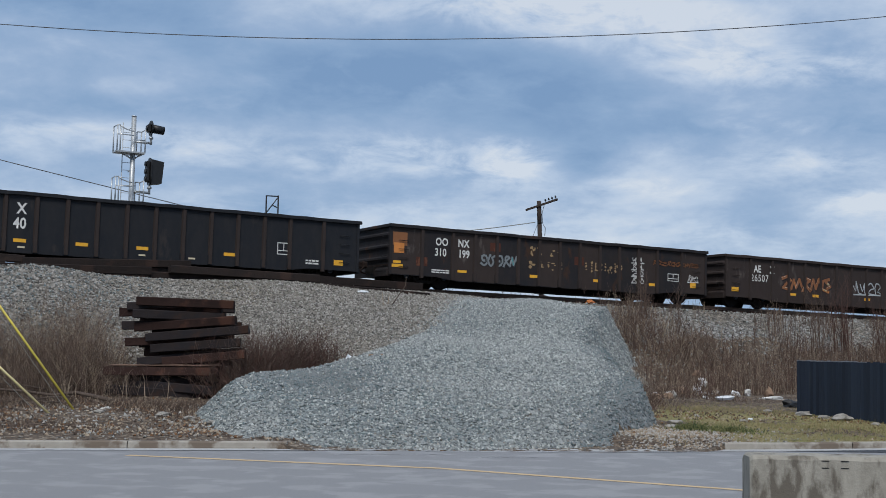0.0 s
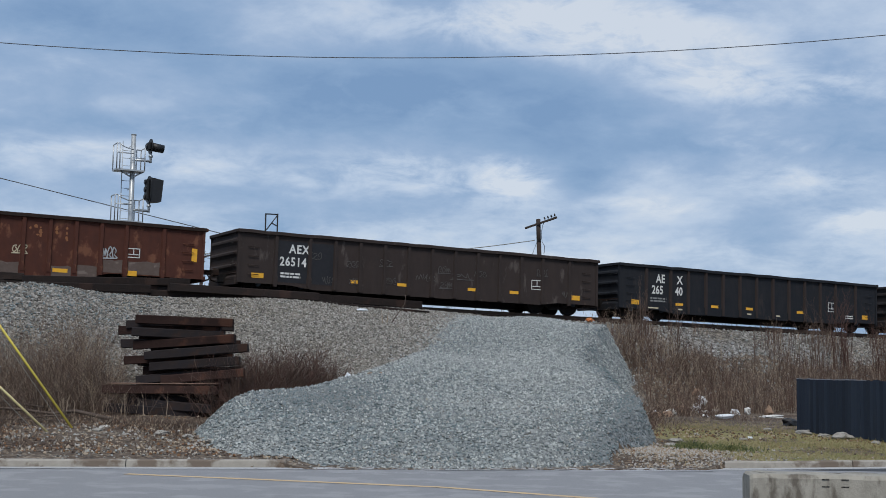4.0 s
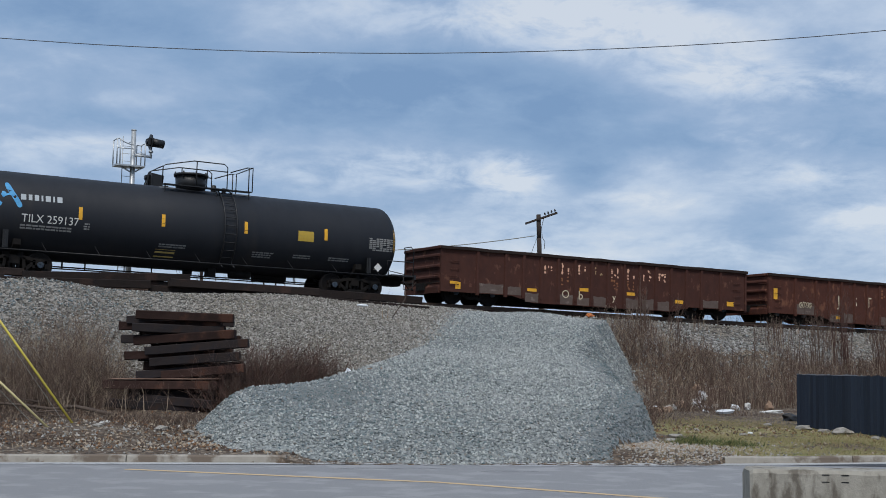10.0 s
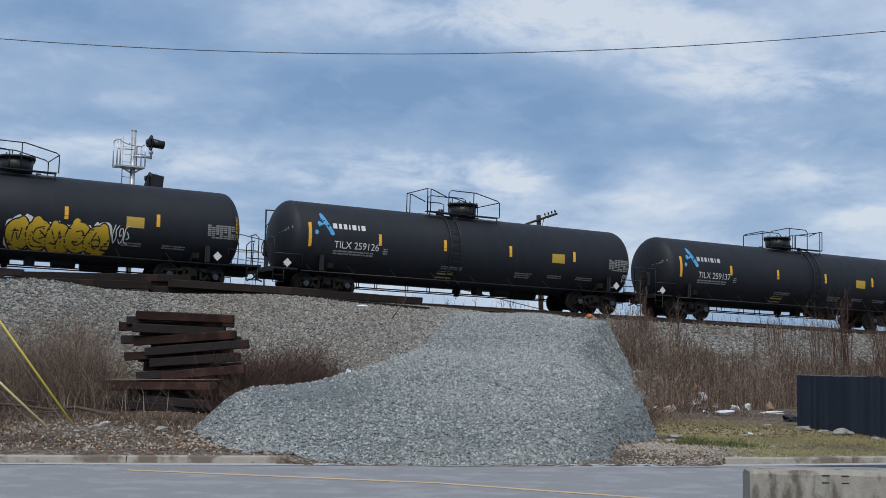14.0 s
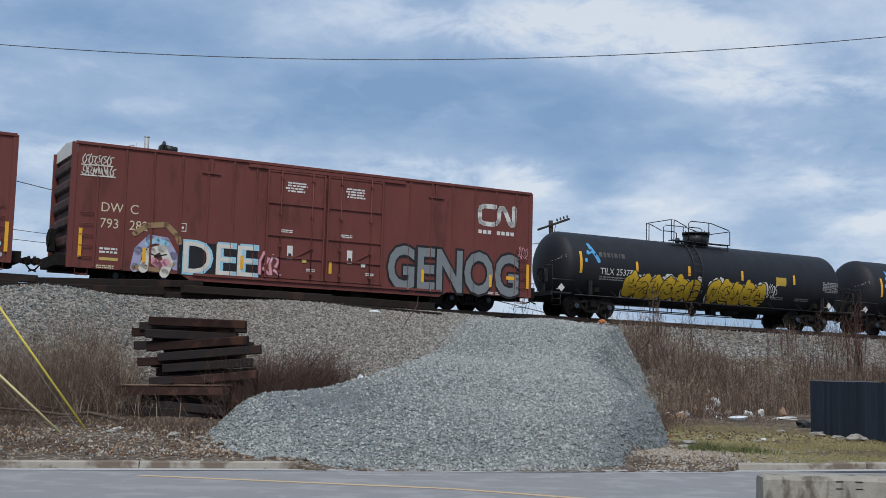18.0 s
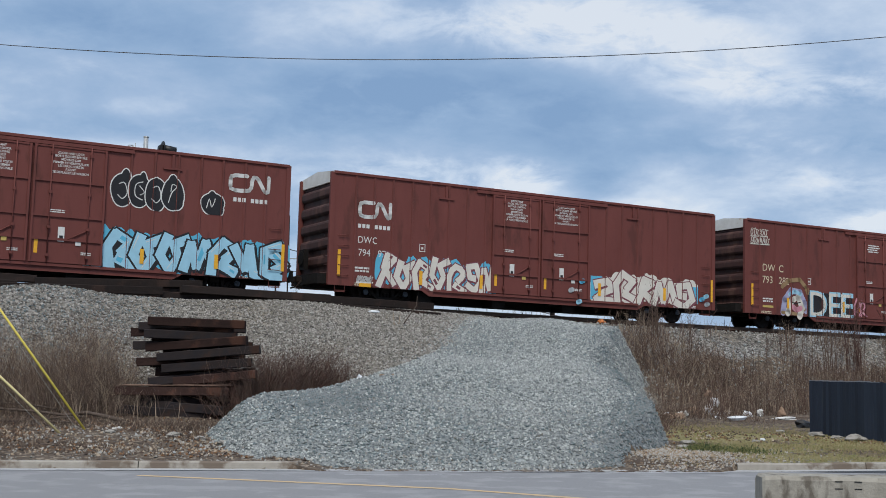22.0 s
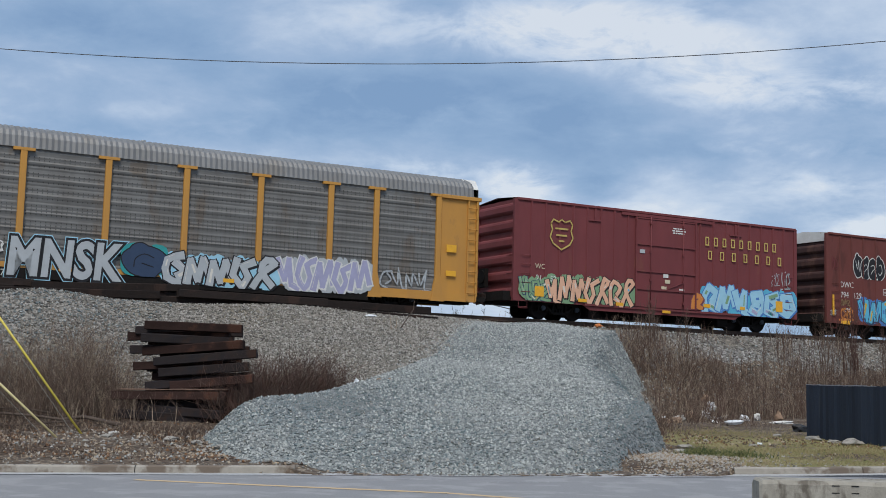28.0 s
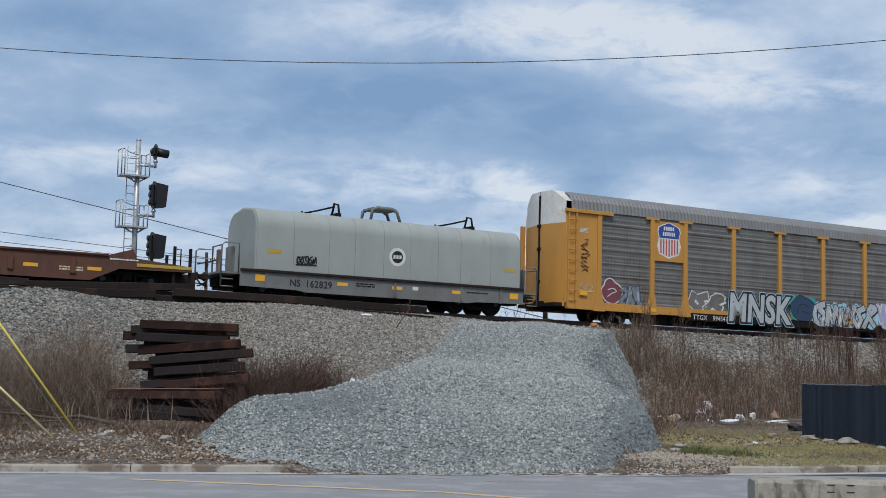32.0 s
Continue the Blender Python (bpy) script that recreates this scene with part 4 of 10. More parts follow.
    ob = part(name if made is None else "outline", bent(edge), line, car if made is None else made, label if made is None else "", fix=False)
    made = made or ob
    layers = [ob, part("fill", bent(body), fill, made, fix=False)]
    layers.append(part("fine_line", bent(shine), line if bubble else "spray_offwhite", made, fix=False))
    for ac, bm in zip(accents, spots):
        layers.append(part("accent", bent(bm), ac, made, fix=False))
    for o in layers:
        if o is not made:
            tagged(o, kind="stuff")
    tagged(made, label, kind="stuff")
    return made


def scrawl(car, x0, x1, z0, z1, mat, seed, y, width=0.02, n=5, wrap=None, name="tag"):
    """A quick thin tag."""
    rs = random.Random(seed)
    at = wrap or (lambda px, pz, d: Vector((px, y - d, pz)))
    bm = bmesh.new()
    W, H = (x1 - x0) / n, z1 - z0
    d = 0.012
    for i in range(n):
        g = GLYPHS[rs.randrange(len(GLYPHS))]
        lean = rs.uniform(-0.3, 0.3)
        for path in g:
            d += 0.00004
            stroke(bm, flowing([(x0 + W * (i + a + lean * (b - 0.5)), z0 + H * b * rs.uniform(0.85, 1.1)) for a, b in path], 3), width, at, d)
    if rs.random() < 0.7:
        stroke(bm, [(x0 - 0.1 * W, z0 - 0.1 * H), (x1, z0 - 0.02 * H)], width, at, d + 0.0001)
    return tagged(part(name, bm, mat, car, fix=False), kind="stuff")

# ---------------------------------------------------------------- gondolas
def gondola(label, s0, s1, mat, ribs, top=2.30, end_z=0.45, mid_z=0.33, drop=(2.1, 3.0), bars=(), worn=False, bays=""):
    c, h = (s0 + s1) / 2, (s1 - s0) / 2
    car = wagon("gondola_car", c, label, "gondola car")
    a, b = drop
    outline = [(-h, top), (h, top), (h, end_z), (h - a, end_z), (h - b, mid_z), (-h + b, mid_z), (-h + a, end_z), (-h, end_z)]
    for y in (-1.53, 1.49):
        bm = bmesh.new()
        prism(bm, outline, "y", y, y + 0.04)
        part("side_panel", bm, mat, car)
        bm = bmesh.new()
        s = -1 if y < 0 else 1
        dent = random.Random(int(abs(s0) * 7) + s)
        prev, m = None, int(2 * h / 0.55)
        for k in range(m + 1):
            xx, jz, jy = -h - 0.02 + (2 * h + 0.04) * k / m, dent.uniform(-0.014, 0.014), dent.uniform(-0.012, 0.012)
            ring = [bm.verts.new((xx, s * yy + jy, top + zz + jz)) for yy, zz in ((1.46, -0.02), (1.46, 0.09), (1.475, 0.10), (1.615, 0.10), (1.63, 0.085), (1.63, -0.02))]
            if prev:
                for j in range(6):
                    bm.faces.new((prev[j], ring[j], ring[(j + 1) % 6], prev[(j + 1) % 6]))
            else:
                bm.faces.new(ring)
            prev = ring
        bm.faces.new(prev[::-1])
        part("top_chord", bm, "rust_dark" if mat.startswith("gon_rust") else mat, car)
    rib = mesh_from("rib%.2f%s" % (top, mat), lambda bm: prism(bm, [(-0.085, -1.53), (-0.055, -1.6), (0.055, -1.6), (0.085, -1.53)], "z", 0.0, top - 0.40), "gon_brown" if mat in ("gon_black", "gon_patch") else mat)
    foot = mesh_from("rib_foot" + mat, lambda bm: prism(bm, [(-0.11, -1.53), (-0.09, -1.575), (0.09, -1.575), (0.11, -1.53)], "z", -0.06, 0.26), mat)
    for x in ribs:
        x = x - c
        z = mid_z + 0.04 if abs(x) < h - b else end_z + 0.02
        r = piece("rib", rib, car, x, 0, top - 0.03 - (top - 0.40))
        f = piece("rib_foot", foot, car, x, 0, z + 0.05)
        r2 = piece("rib", rib, car, x, 0, top - 0.03 - (top - 0.40), 180)
    # floor and sill
    bm = bmesh.new()
    box(bm, -h + 0.02, h - 0.02, -1.49, 1.49, 0.78, 0.86)
    part("floor", bm, "rust_dark", car)
    bm = bmesh.new()
    box(bm, -h - 0.1, h + 0.1, -0.35, 0.35, 0.52, 0.80)
    box(bm, -h + 3.4, h - 3.4, -0.33, 0.33, 0.16, 0.56)
    for k in range(7):
        x = -h + 2.6 + (2 * h - 5.2) * k / 6
        box(bm, x - 0.06, x + 0.06, -1.45, 1.45, 0.60, 0.79)
    rod(bm, (-1.6, -0.7, 0.50), (-0.3, -0.7, 0.50), 0.20, seg=12)
    box(bm, 0.5, 1.1, -0.95, -0.55, 0.34, 0.62)
    part("underframe", bm, "under", car)
    # ends with pressed bulges and side sills at the corners
    for sg in (-1, 1):
        bm = bmesh.new()
        rows = []
        n = 28
        for i in range(n + 1):
            z = end_z + (top - end_z) * i / n
            bulge = 0.085 * max(0.0, math.sin(4 * 2 * math.pi * i / n - 0.6)) if 1 < i < n - 1 else 0.0
            rows.append([bm.verts.new((sg * (h - 0.04 + bulge * k), yy, z)) for yy, k in ((-1.53, 0), (-1.36, 1), (1.36, 1), (1.53, 0))])
        for p, q in zip(rows, rows[1:]):
            for i in range(3):
                bm.faces.new((p[i], p[i + 1], q[i + 1], q[i]))
        w = part("end_wall", bm, mat, car)
        bm = bmesh.new()
        box(bm, sg * h - 0.06, sg * h + 0.10, -1.56, 1.56, top - 0.02, top + 0.10, 0.015)
        part("end_chord", bm, mat, car)
        bm = bmesh.new()
        box(bm, sg * h - 0.05, sg * h + 0.09, -1.45, 1.45, end_z - 0.06, end_z + 0.12)
        part("end_sill", bm, mat, car)
        for yy in (-1.53, 1.47):
            bm = bmesh.new()
            box(bm, sg * (h - 0.06) - 0.05, sg * (h - 0.06) + 0.05, yy - 0.03, yy + 0.09, end_z, top)
            part("corner_post", bm, mat, car)
        ladder(car, sg * (h - 0.62) - 0.2, sg * (h - 0.62) + 0.2, end_z + 0.15, top - 0.35, -1.53, 4, mat)
        end_ladder(car, sg * h, sg, -1.40, -0.98, end_z + 0.15, top - 0.2, 4, mat)
        if sg > 0:
            bm = bmesh.new()
            rod(bm, (sg * (h + 0.12), 0.9, 1.45), (sg * (h + 0.20), 0.9, 1.45), 0.24, seg=16)
            box(bm, sg * h, sg * (h + 0.1), 0.7, 1.1, 1.2, 1.7)
            part("brake_wheel", bm, "under", car)
    if worn:
        rs = random.Random(int(abs(s0) * 10))
        xs = sorted(x - c for x in ribs)
        for x0, x1 in zip(xs, xs[1:]):
            if rs.random() < 0.62:
                z = mid_z if abs((x0 + x1) / 2) < h - b + 0.3 else end_z
                hgt = rs.uniform(0.30, 0.44)
                bm = bmesh.new()
                tops = [(x0 + 0.1 + (x1 - x0 - 0.2) * k / 5, z + 0.05 + hgt + rs.uniform(-0.03, 0.03)) for k in range(6)]
                prism(bm, [(x0 + 0.1, z + 0.03), (x1 - 0.1, z + 0.03)] + tops[::-1], "y", -1.534, -1.529)
                part("side_plate", bm, "worn_strip", car, "scoured pale steel plate")
    xs = [-h] + sorted(x - c for x in ribs) + [h]
    for k, (x0, x1, kind) in enumerate(zip(xs, xs[1:], bays)):
        if kind != ".":
            bm = bmesh.new()
            box(bm, x0 + 0.09, x1 - 0.09, -1.5325, -1.529, (mid_z if 1 < k < len(xs) - 3 else end_z) + 0.03, top - 0.03)
            part("bay_plate", bm, {"b": "gon_brown", "r": "gon_rust_dark", "o": "spray_orange", "k": "gon_black"}[kind], car)
    for x, z, w, hh in bars:
        slab(car, "reflector", "reflector", x - c - w / 2, x - c + w / 2, z - hh / 2, z + hh / 2, -1.533)
    running_gear(car, h + 0.55, h - 1.85)
    return car, c


def worn_stencil(car, x, z, w, h, mat, seed, y, n=9):
    """What is left of a painted character: a cluster of chalky flakes."""
    rs = random.Random(seed)
    bm = bmesh.new()
    for k in range(n):
        side = rs.random()
        cx, cz = (x + w * (0.1 if side < 0.4 else 0.85 if side < 0.7 else rs.random()), z + h * rs.random())
        a, b = w * rs.uniform(0.06, 0.16), h * rs.uniform(0.05, 0.20)
        bm.faces.new([bm.verts.new((cx + a * rs.uniform(0.6, 1.2) * math.cos(t), y - 0.005 - k * 0.00003, cz + b * rs.uniform(0.6, 1.2) * math.sin(t))) for t in (math.pi * i / 4 for i in range(8))])
    return tagged(part("worn_stencil", bm, mat, car, fix=False), kind="stuff")


def rib_line(s0, s1, step, first=1.5, second=1.36):
    xs = [s0 + first, s0 + first + second]
    end = s1 - first - second
    n = max(1, round((end - xs[1]) / step))
    return xs[:1] + [xs[1] + (end - xs[1]) * i / n for i in range(n + 1)] + [s1 - first]


YD = -1.532


def info_panel(car, x, z, w=0.62, h=0.52, mat="white"):
    """The outlined consolidated stencil panel."""
    bm = bmesh.new()
    t = 0.03
    for a in ((x, x + w, z, z + t), (x, x + w, z + h - t, z + h), (x, x + t, z, z + h), (x + w - t, x + w, z, z + h), (x + w * 0.48, x + w * 0.48 + t, z + h * 0.3, z + h), (x, x + w, z + h * 0.3, z + h * 0.3 + t)):
        box(bm, a[0], a[1], YD - 0.006, YD, a[2], a[3])
    part("stencil_panel", bm, mat, car)


# black gondola
car, c = gondola("black steel gondola car with white lettering and yellow reflectors", -19.63, -3.70, "gon_black", rib_line(-19.63, -3.70, 1.035),
                 bars=[(-18.73, 0.73, 0.42, 0.20), (-16.26, 0.75, 0.42, 0.12), (-14.2, 0.76, 0.42, 0.12), (-12.1, 0.77, 0.42, 0.12), (-8.9, 0.77, 0.42, 0.12), (-4.55, 0.74, 0.38, 0.20)])
letters(car, "AE", -17.58 - c, 1.66, 0.36, "white", YD, 0.80, gap=1.05, thick=0.025)
letters(car, "X", -16.40 - c, 1.66, 0.36, "white", YD, 0.85, thick=0.025)
letters(car, "265", -17.82 - c, 1.16, 0.36, "white", YD, 0.80, gap=1.05, thick=0.025)
letters(car, "40", -16.50 - c, 1.16, 0.36, "white", YD, 0.80, gap=1.05, thick=0.025)
print_bars(car, -17.9 - c, 0.92, 0.9, 2, 0.07, "grey_print", YD, 1)
slab(car, "stencil_strip", "cream", -18.05 - c, -17.45 - c, 0.50, 0.55, YD)
info_panel(car, -7.05 - c, 0.90, 0.5, 0.45)
for k, x in enumerate((-16.2, -12.1, -10.3)):
    slab(car, "stencil_strip", "cream", x - c - 0.12, x - c + 0.12, 0.50, 0.56, YD)
print_bars(car, -5.9 - c, 0.72, 0.55, 2, 0.06, "white", YD, 4)

# patched gondola with orange rust and old graffiti
car, c = gondola("dark blue-black gondola car with orange rust patches and graffiti", -2.40, 13.69, "gon_patch", rib_line(-2.40, 13.69, 1.05, 1.45, 1.4),
                 bars=[(-2.05, 0.95, 0.34, 0.10), (-2.05, 0.80, 0.50, 0.12), (0.9, 0.74, 0.42, 0.10), (4.35, 0.74, 0.40, 0.12), (7.6, 0.74, 0.40, 0.12), (10.6, 0.74, 0.40, 0.12), (12.9, 0.85, 0.32, 0.28)], top=2.32, bays="b.bb..b.b..b.b.")
letters(car, "OO", -0.35 - c, 1.72, 0.30, "white", YD, 0.80, gap=1.05, thick=0.025)
letters(car, "NX", 0.68 - c, 1.72, 0.30, "white", YD, 0.80, gap=1.05, thick=0.025)
letters(car, "310", -0.38 - c, 1.30, 0.30, "white", YD, 0.80, gap=1.05, thick=0.025)
letters(car, "199", 0.70 - c, 1.30, 0.30, "white", YD, 0.80, gap=1.05, thick=0.025)
print_bars(car, -0.5 - c, 0.70, 0.8, 2, 0.05, "white", YD, 2)
slab(car, "rust_patch", "spray_rustline", -2.25 - c, -1.62 - c, 1.60, 2.12, YD, "orange rust patch")
slab(car, "rust_patch", "spray_orange", -2.2 - c, -1.75 - c, 1.30, 1.70, YD, "orange rust patch", 0.009)
sprayed(car, 1.75 - c, 3.55 - c, 1.02, 1.55, 5, "spray_steel", "black_paint", None, ("spray_teal", "spray_silver"), 31, YD, fat=0.10, label="faded silver graffiti")
for k, (x, z, w) in enumerate(((4.15, 1.62, 0.6), (5.15, 1.62, 0.6), (4.1, 1.05, 0.7), (5.0, 1.05, 0.8))):
    worn_stencil(car, x - c, z, w, 0.34, "spray_tan", 32 + k, YD, 12)
for k in range(4):
    worn_stencil(car, 6.95 + 0.52 * k - c, 1.12, 0.42, 0.42, "spray_tan", 40 + k, YD, 10)
for k in range(4):
    scrawl(car, 9.45 - c, 10.1 - c, 0.78 + 0.29 * k, 1.02 + 0.29 * k, "white", 34 + 7 * k, YD, 0.018, 2)
scrawl(car, 10.6 - c, 13.2 - c, 1.62, 1.82, "spray_rustline", 36, YD, 0.02, 10)
scrawl(car, 12.6 - c, 13.2 - c, 0.98, 1.26, "white", 35, YD, 0.018, 3)
info_panel(car, 11.45 - c, 0.95, 0.62, 0.34)
for x, z in ((-1.2, 1.1), (2.2, 1.9), (6.4, 1.6)):
    slab(car, "rust_patch", "gon_rust", x - c, x - c + 0.5, z - 0.25, z + 0.1, YD - 0.0005, "rust patch", 0.003)

# leading brown gondola
car, c = gondola("dark brown gondola car with faded graffiti", 14.83, 31.0, "gon_brown", rib_line(14.83, 31.0, 1.04),
                 bars=[(15.4, 0.80, 0.42, 0.20), (19.0, 0.74, 0.42, 0.12), (20.5, 0.74, 0.4, 0.12), (24.0, 0.74, 0.4, 0.12), (28, 0.74, 0.4, 0.12)])
letters(car, "AE", 16.55 - c, 1.66, 0.32, "white", YD, 0.80, gap=1.05, thick=0.025)
letters(car, "X", 17.55 - c, 1.66, 0.32, "white", YD, 0.85, thick=0.025)
letters(car, "26507", 16.35 - c, 1.24, 0.32, "white", YD, 0.9, gap=1.1)
sprayed(car, 18.3 - c, 21.5 - c, 0.9, 1.65, 5, "spray_rustline", "gon_black", None, ("spray_leaf", "spray_orange"), 41, YD, fat=0.10, label="faded green and ochre graffiti")
scrawl(car, 23 - c, 25 - c, 1.0, 1.6, "spray_silver", 42, YD, 0.03, 4)

# brown gondola
car, c = gondola("dark brown steel gondola car with white lettering panel", -37.0, -20.75, "gon_brown", rib_line(-37.0, -20.75, 1.035),
                 bars=[(-36.2, 0.74, 0.48, 0.18), (-32.2, 0.75, 0.42, 0.12), (-30.2, 0.76, 0.42, 0.12), (-27.0, 0.77, 0.42, 0.12), (-25.0, 0.77, 0.42, 0.12), (-21.9, 0.72, 0.42, 0.20)], top=2.31)
slab(car, "lettering_panel", "black_paint", -35.45 - c, -33.0 - c, 0.55, 2.10, YD + 0.002, "black painted panel", 0.004)
letters(car, "AEX", -34.98 - c, 1.66, 0.32, "white", YD - 0.004, 0.88, gap=1.12, thick=0.025)
letters(car, "26514", -35.35 - c, 1.18, 0.32, "white", YD - 0.004, 0.86, gap=1.12, thick=0.025)
print_bars(car, -35.3 - c, 0.85, 0.8, 2, 0.07, "white", YD - 0.004, 3)
info_panel(car, -24.15 - c, 0.95, 0.55, 0.40)
scrawl(car, -28.0 - c, -27.0 - c, 1.15, 1.4, "chalk", 44, YD, 0.013, 2)
scrawl(car, -29.6 - c, -28.7 - c, 0.98, 1.25, "chalk", 45, YD, 0.013, 3)

for k, (x, z) in enumerate(((-34.2, 1.5), (-32.6, 1.3), (-32.5, 0.65), (-31.2, 1.45), (-31.0, 0.75), (-28.6, 1.35), (-28.5, 0.75), (-26.9, 1.3), (-23.9, 1.55), (-33.6, 0.62), (-22.6, 0.72))):
    scrawl(car, x - c, x + 0.55 - c, z, z + 0.26, "chalk", 300 + k, YD, 0.012, 3)

# rust-red gondola
car, c = gondola("rust-red steel gondola car with chalky white letters", -54.57, -38.24, "gon_rust", [-52.86, -51.50] + [-50.64 + 0.868 * i for i in range(12)] + [-39.76], top=2.20, mid_z=0.18, drop=(3.4, 4.4), worn=True,
                 bars=[(-54.1, 1.36, 0.24, 0.52), (-49.9, 0.42, 0.50, 0.13), (-46.25, 0.42, 0.48, 0.13), (-43.3, 0.44, 0.50, 0.13), (-40.9, 0.50, 0.46, 0.18), (-38.62, 1.30, 0.20, 0.48)])
letters(car, "J", -50.05 - c, 0.98, 0.52, "cream", YD, 0.95)
letters(car, "S", -48.98 - c, 1.02, 0.46, "cream", YD, 0.9)
letters(car, "T", -48.10 - c, 1.00, 0.52, "cream", YD, 0.9)
scrawl(car, -52.6 - c, -51.75 - c, 0.80, 1.06, "cream", 51, YD, 0.022, 4)
scrawl(car, -41.9 - c, -41.4 - c, 1.0, 1.35, "spray_silver", 52, YD, 0.02, 3)
info_panel(car, -41.05 - c, 1.05, 0.46, 0.34)
scrawl(car, -44.9 - c, -44.4 - c, 0.95, 1.2, "cream", 53, YD, 0.016, 3)
for i in (0, 1, 3, 4):
    worn_stencil(car, -47.0 + i * 0.868 - c, 1.50, 0.45, 0.42, "spray_rustline", 80 + i, YD, 9)

# darker rust gondola
car, c = gondola("rusty brown gondola car with scoured lower plates", -72.11, -55.92, "gon_rust_dark", [-70.4, -69.05] + [-68.18 + 0.868 * i for i in range(12)] + [-57.5], top=2.18, mid_z=0.20, drop=(3.4, 4.4), worn=True,
                 bars=[(-71.3, 0.72, 0.24, 0.28), (-71.5, 0.82, 0.34, 0.12), (-67.75, 0.74, 0.46, 0.13), (-65.1, 0.90, 0.46, 0.14), (-62.6, 0.86, 0.44, 0.14), (-59.9, 0.66, 0.46, 0.15), (-56.9, 0.72, 0.40, 0.20)])
letters(car, "O", -66.25 - c, 0.50, 0.34, "cream", YD, 1.0)
letters(car, "b", -65.4 - c, 0.48, 0.36, "cream", YD, 1.0)
letters(car, "y", -63.6 - c, 0.52, 0.30, "cream", YD, 1.0)
for i in range(8):
    x = -67.15 + i * 0.868 - c
    worn_stencil(car, x, 1.50, 0.42, 0.42, "spray_peach" if i not in (3,) else "spray_tan", 60 + i, YD, 10 if i != 3 else 5)
    if i in (1, 4, 5):
        worn_stencil(car, x, 1.00, 0.40, 0.40, "spray_rustline", 70 + i, YD, 8)


# ---------------------------------------------------------------- tank cars
TZ, TR, TH2, HEAD = 2.20, 1.51, 8.50, 0.66


def tank_wrap(px, pz, d):
    """Lay a flat place of the near side on the shell."""
    k = (pz - TZ) / TR
    k = max(-0.97, min(0.97, k))
    a = math.asin(k)
    over = max(0.0, abs(px) - (TH2 - 0.24 - HEAD)) / HEAD
    d -= TR * (1 - math.sqrt(max(0.0, 1 - over * over)))
    return Vector((px, -(TR + d) * math.cos(a), TZ + (TR + d) * math.sin(a)))


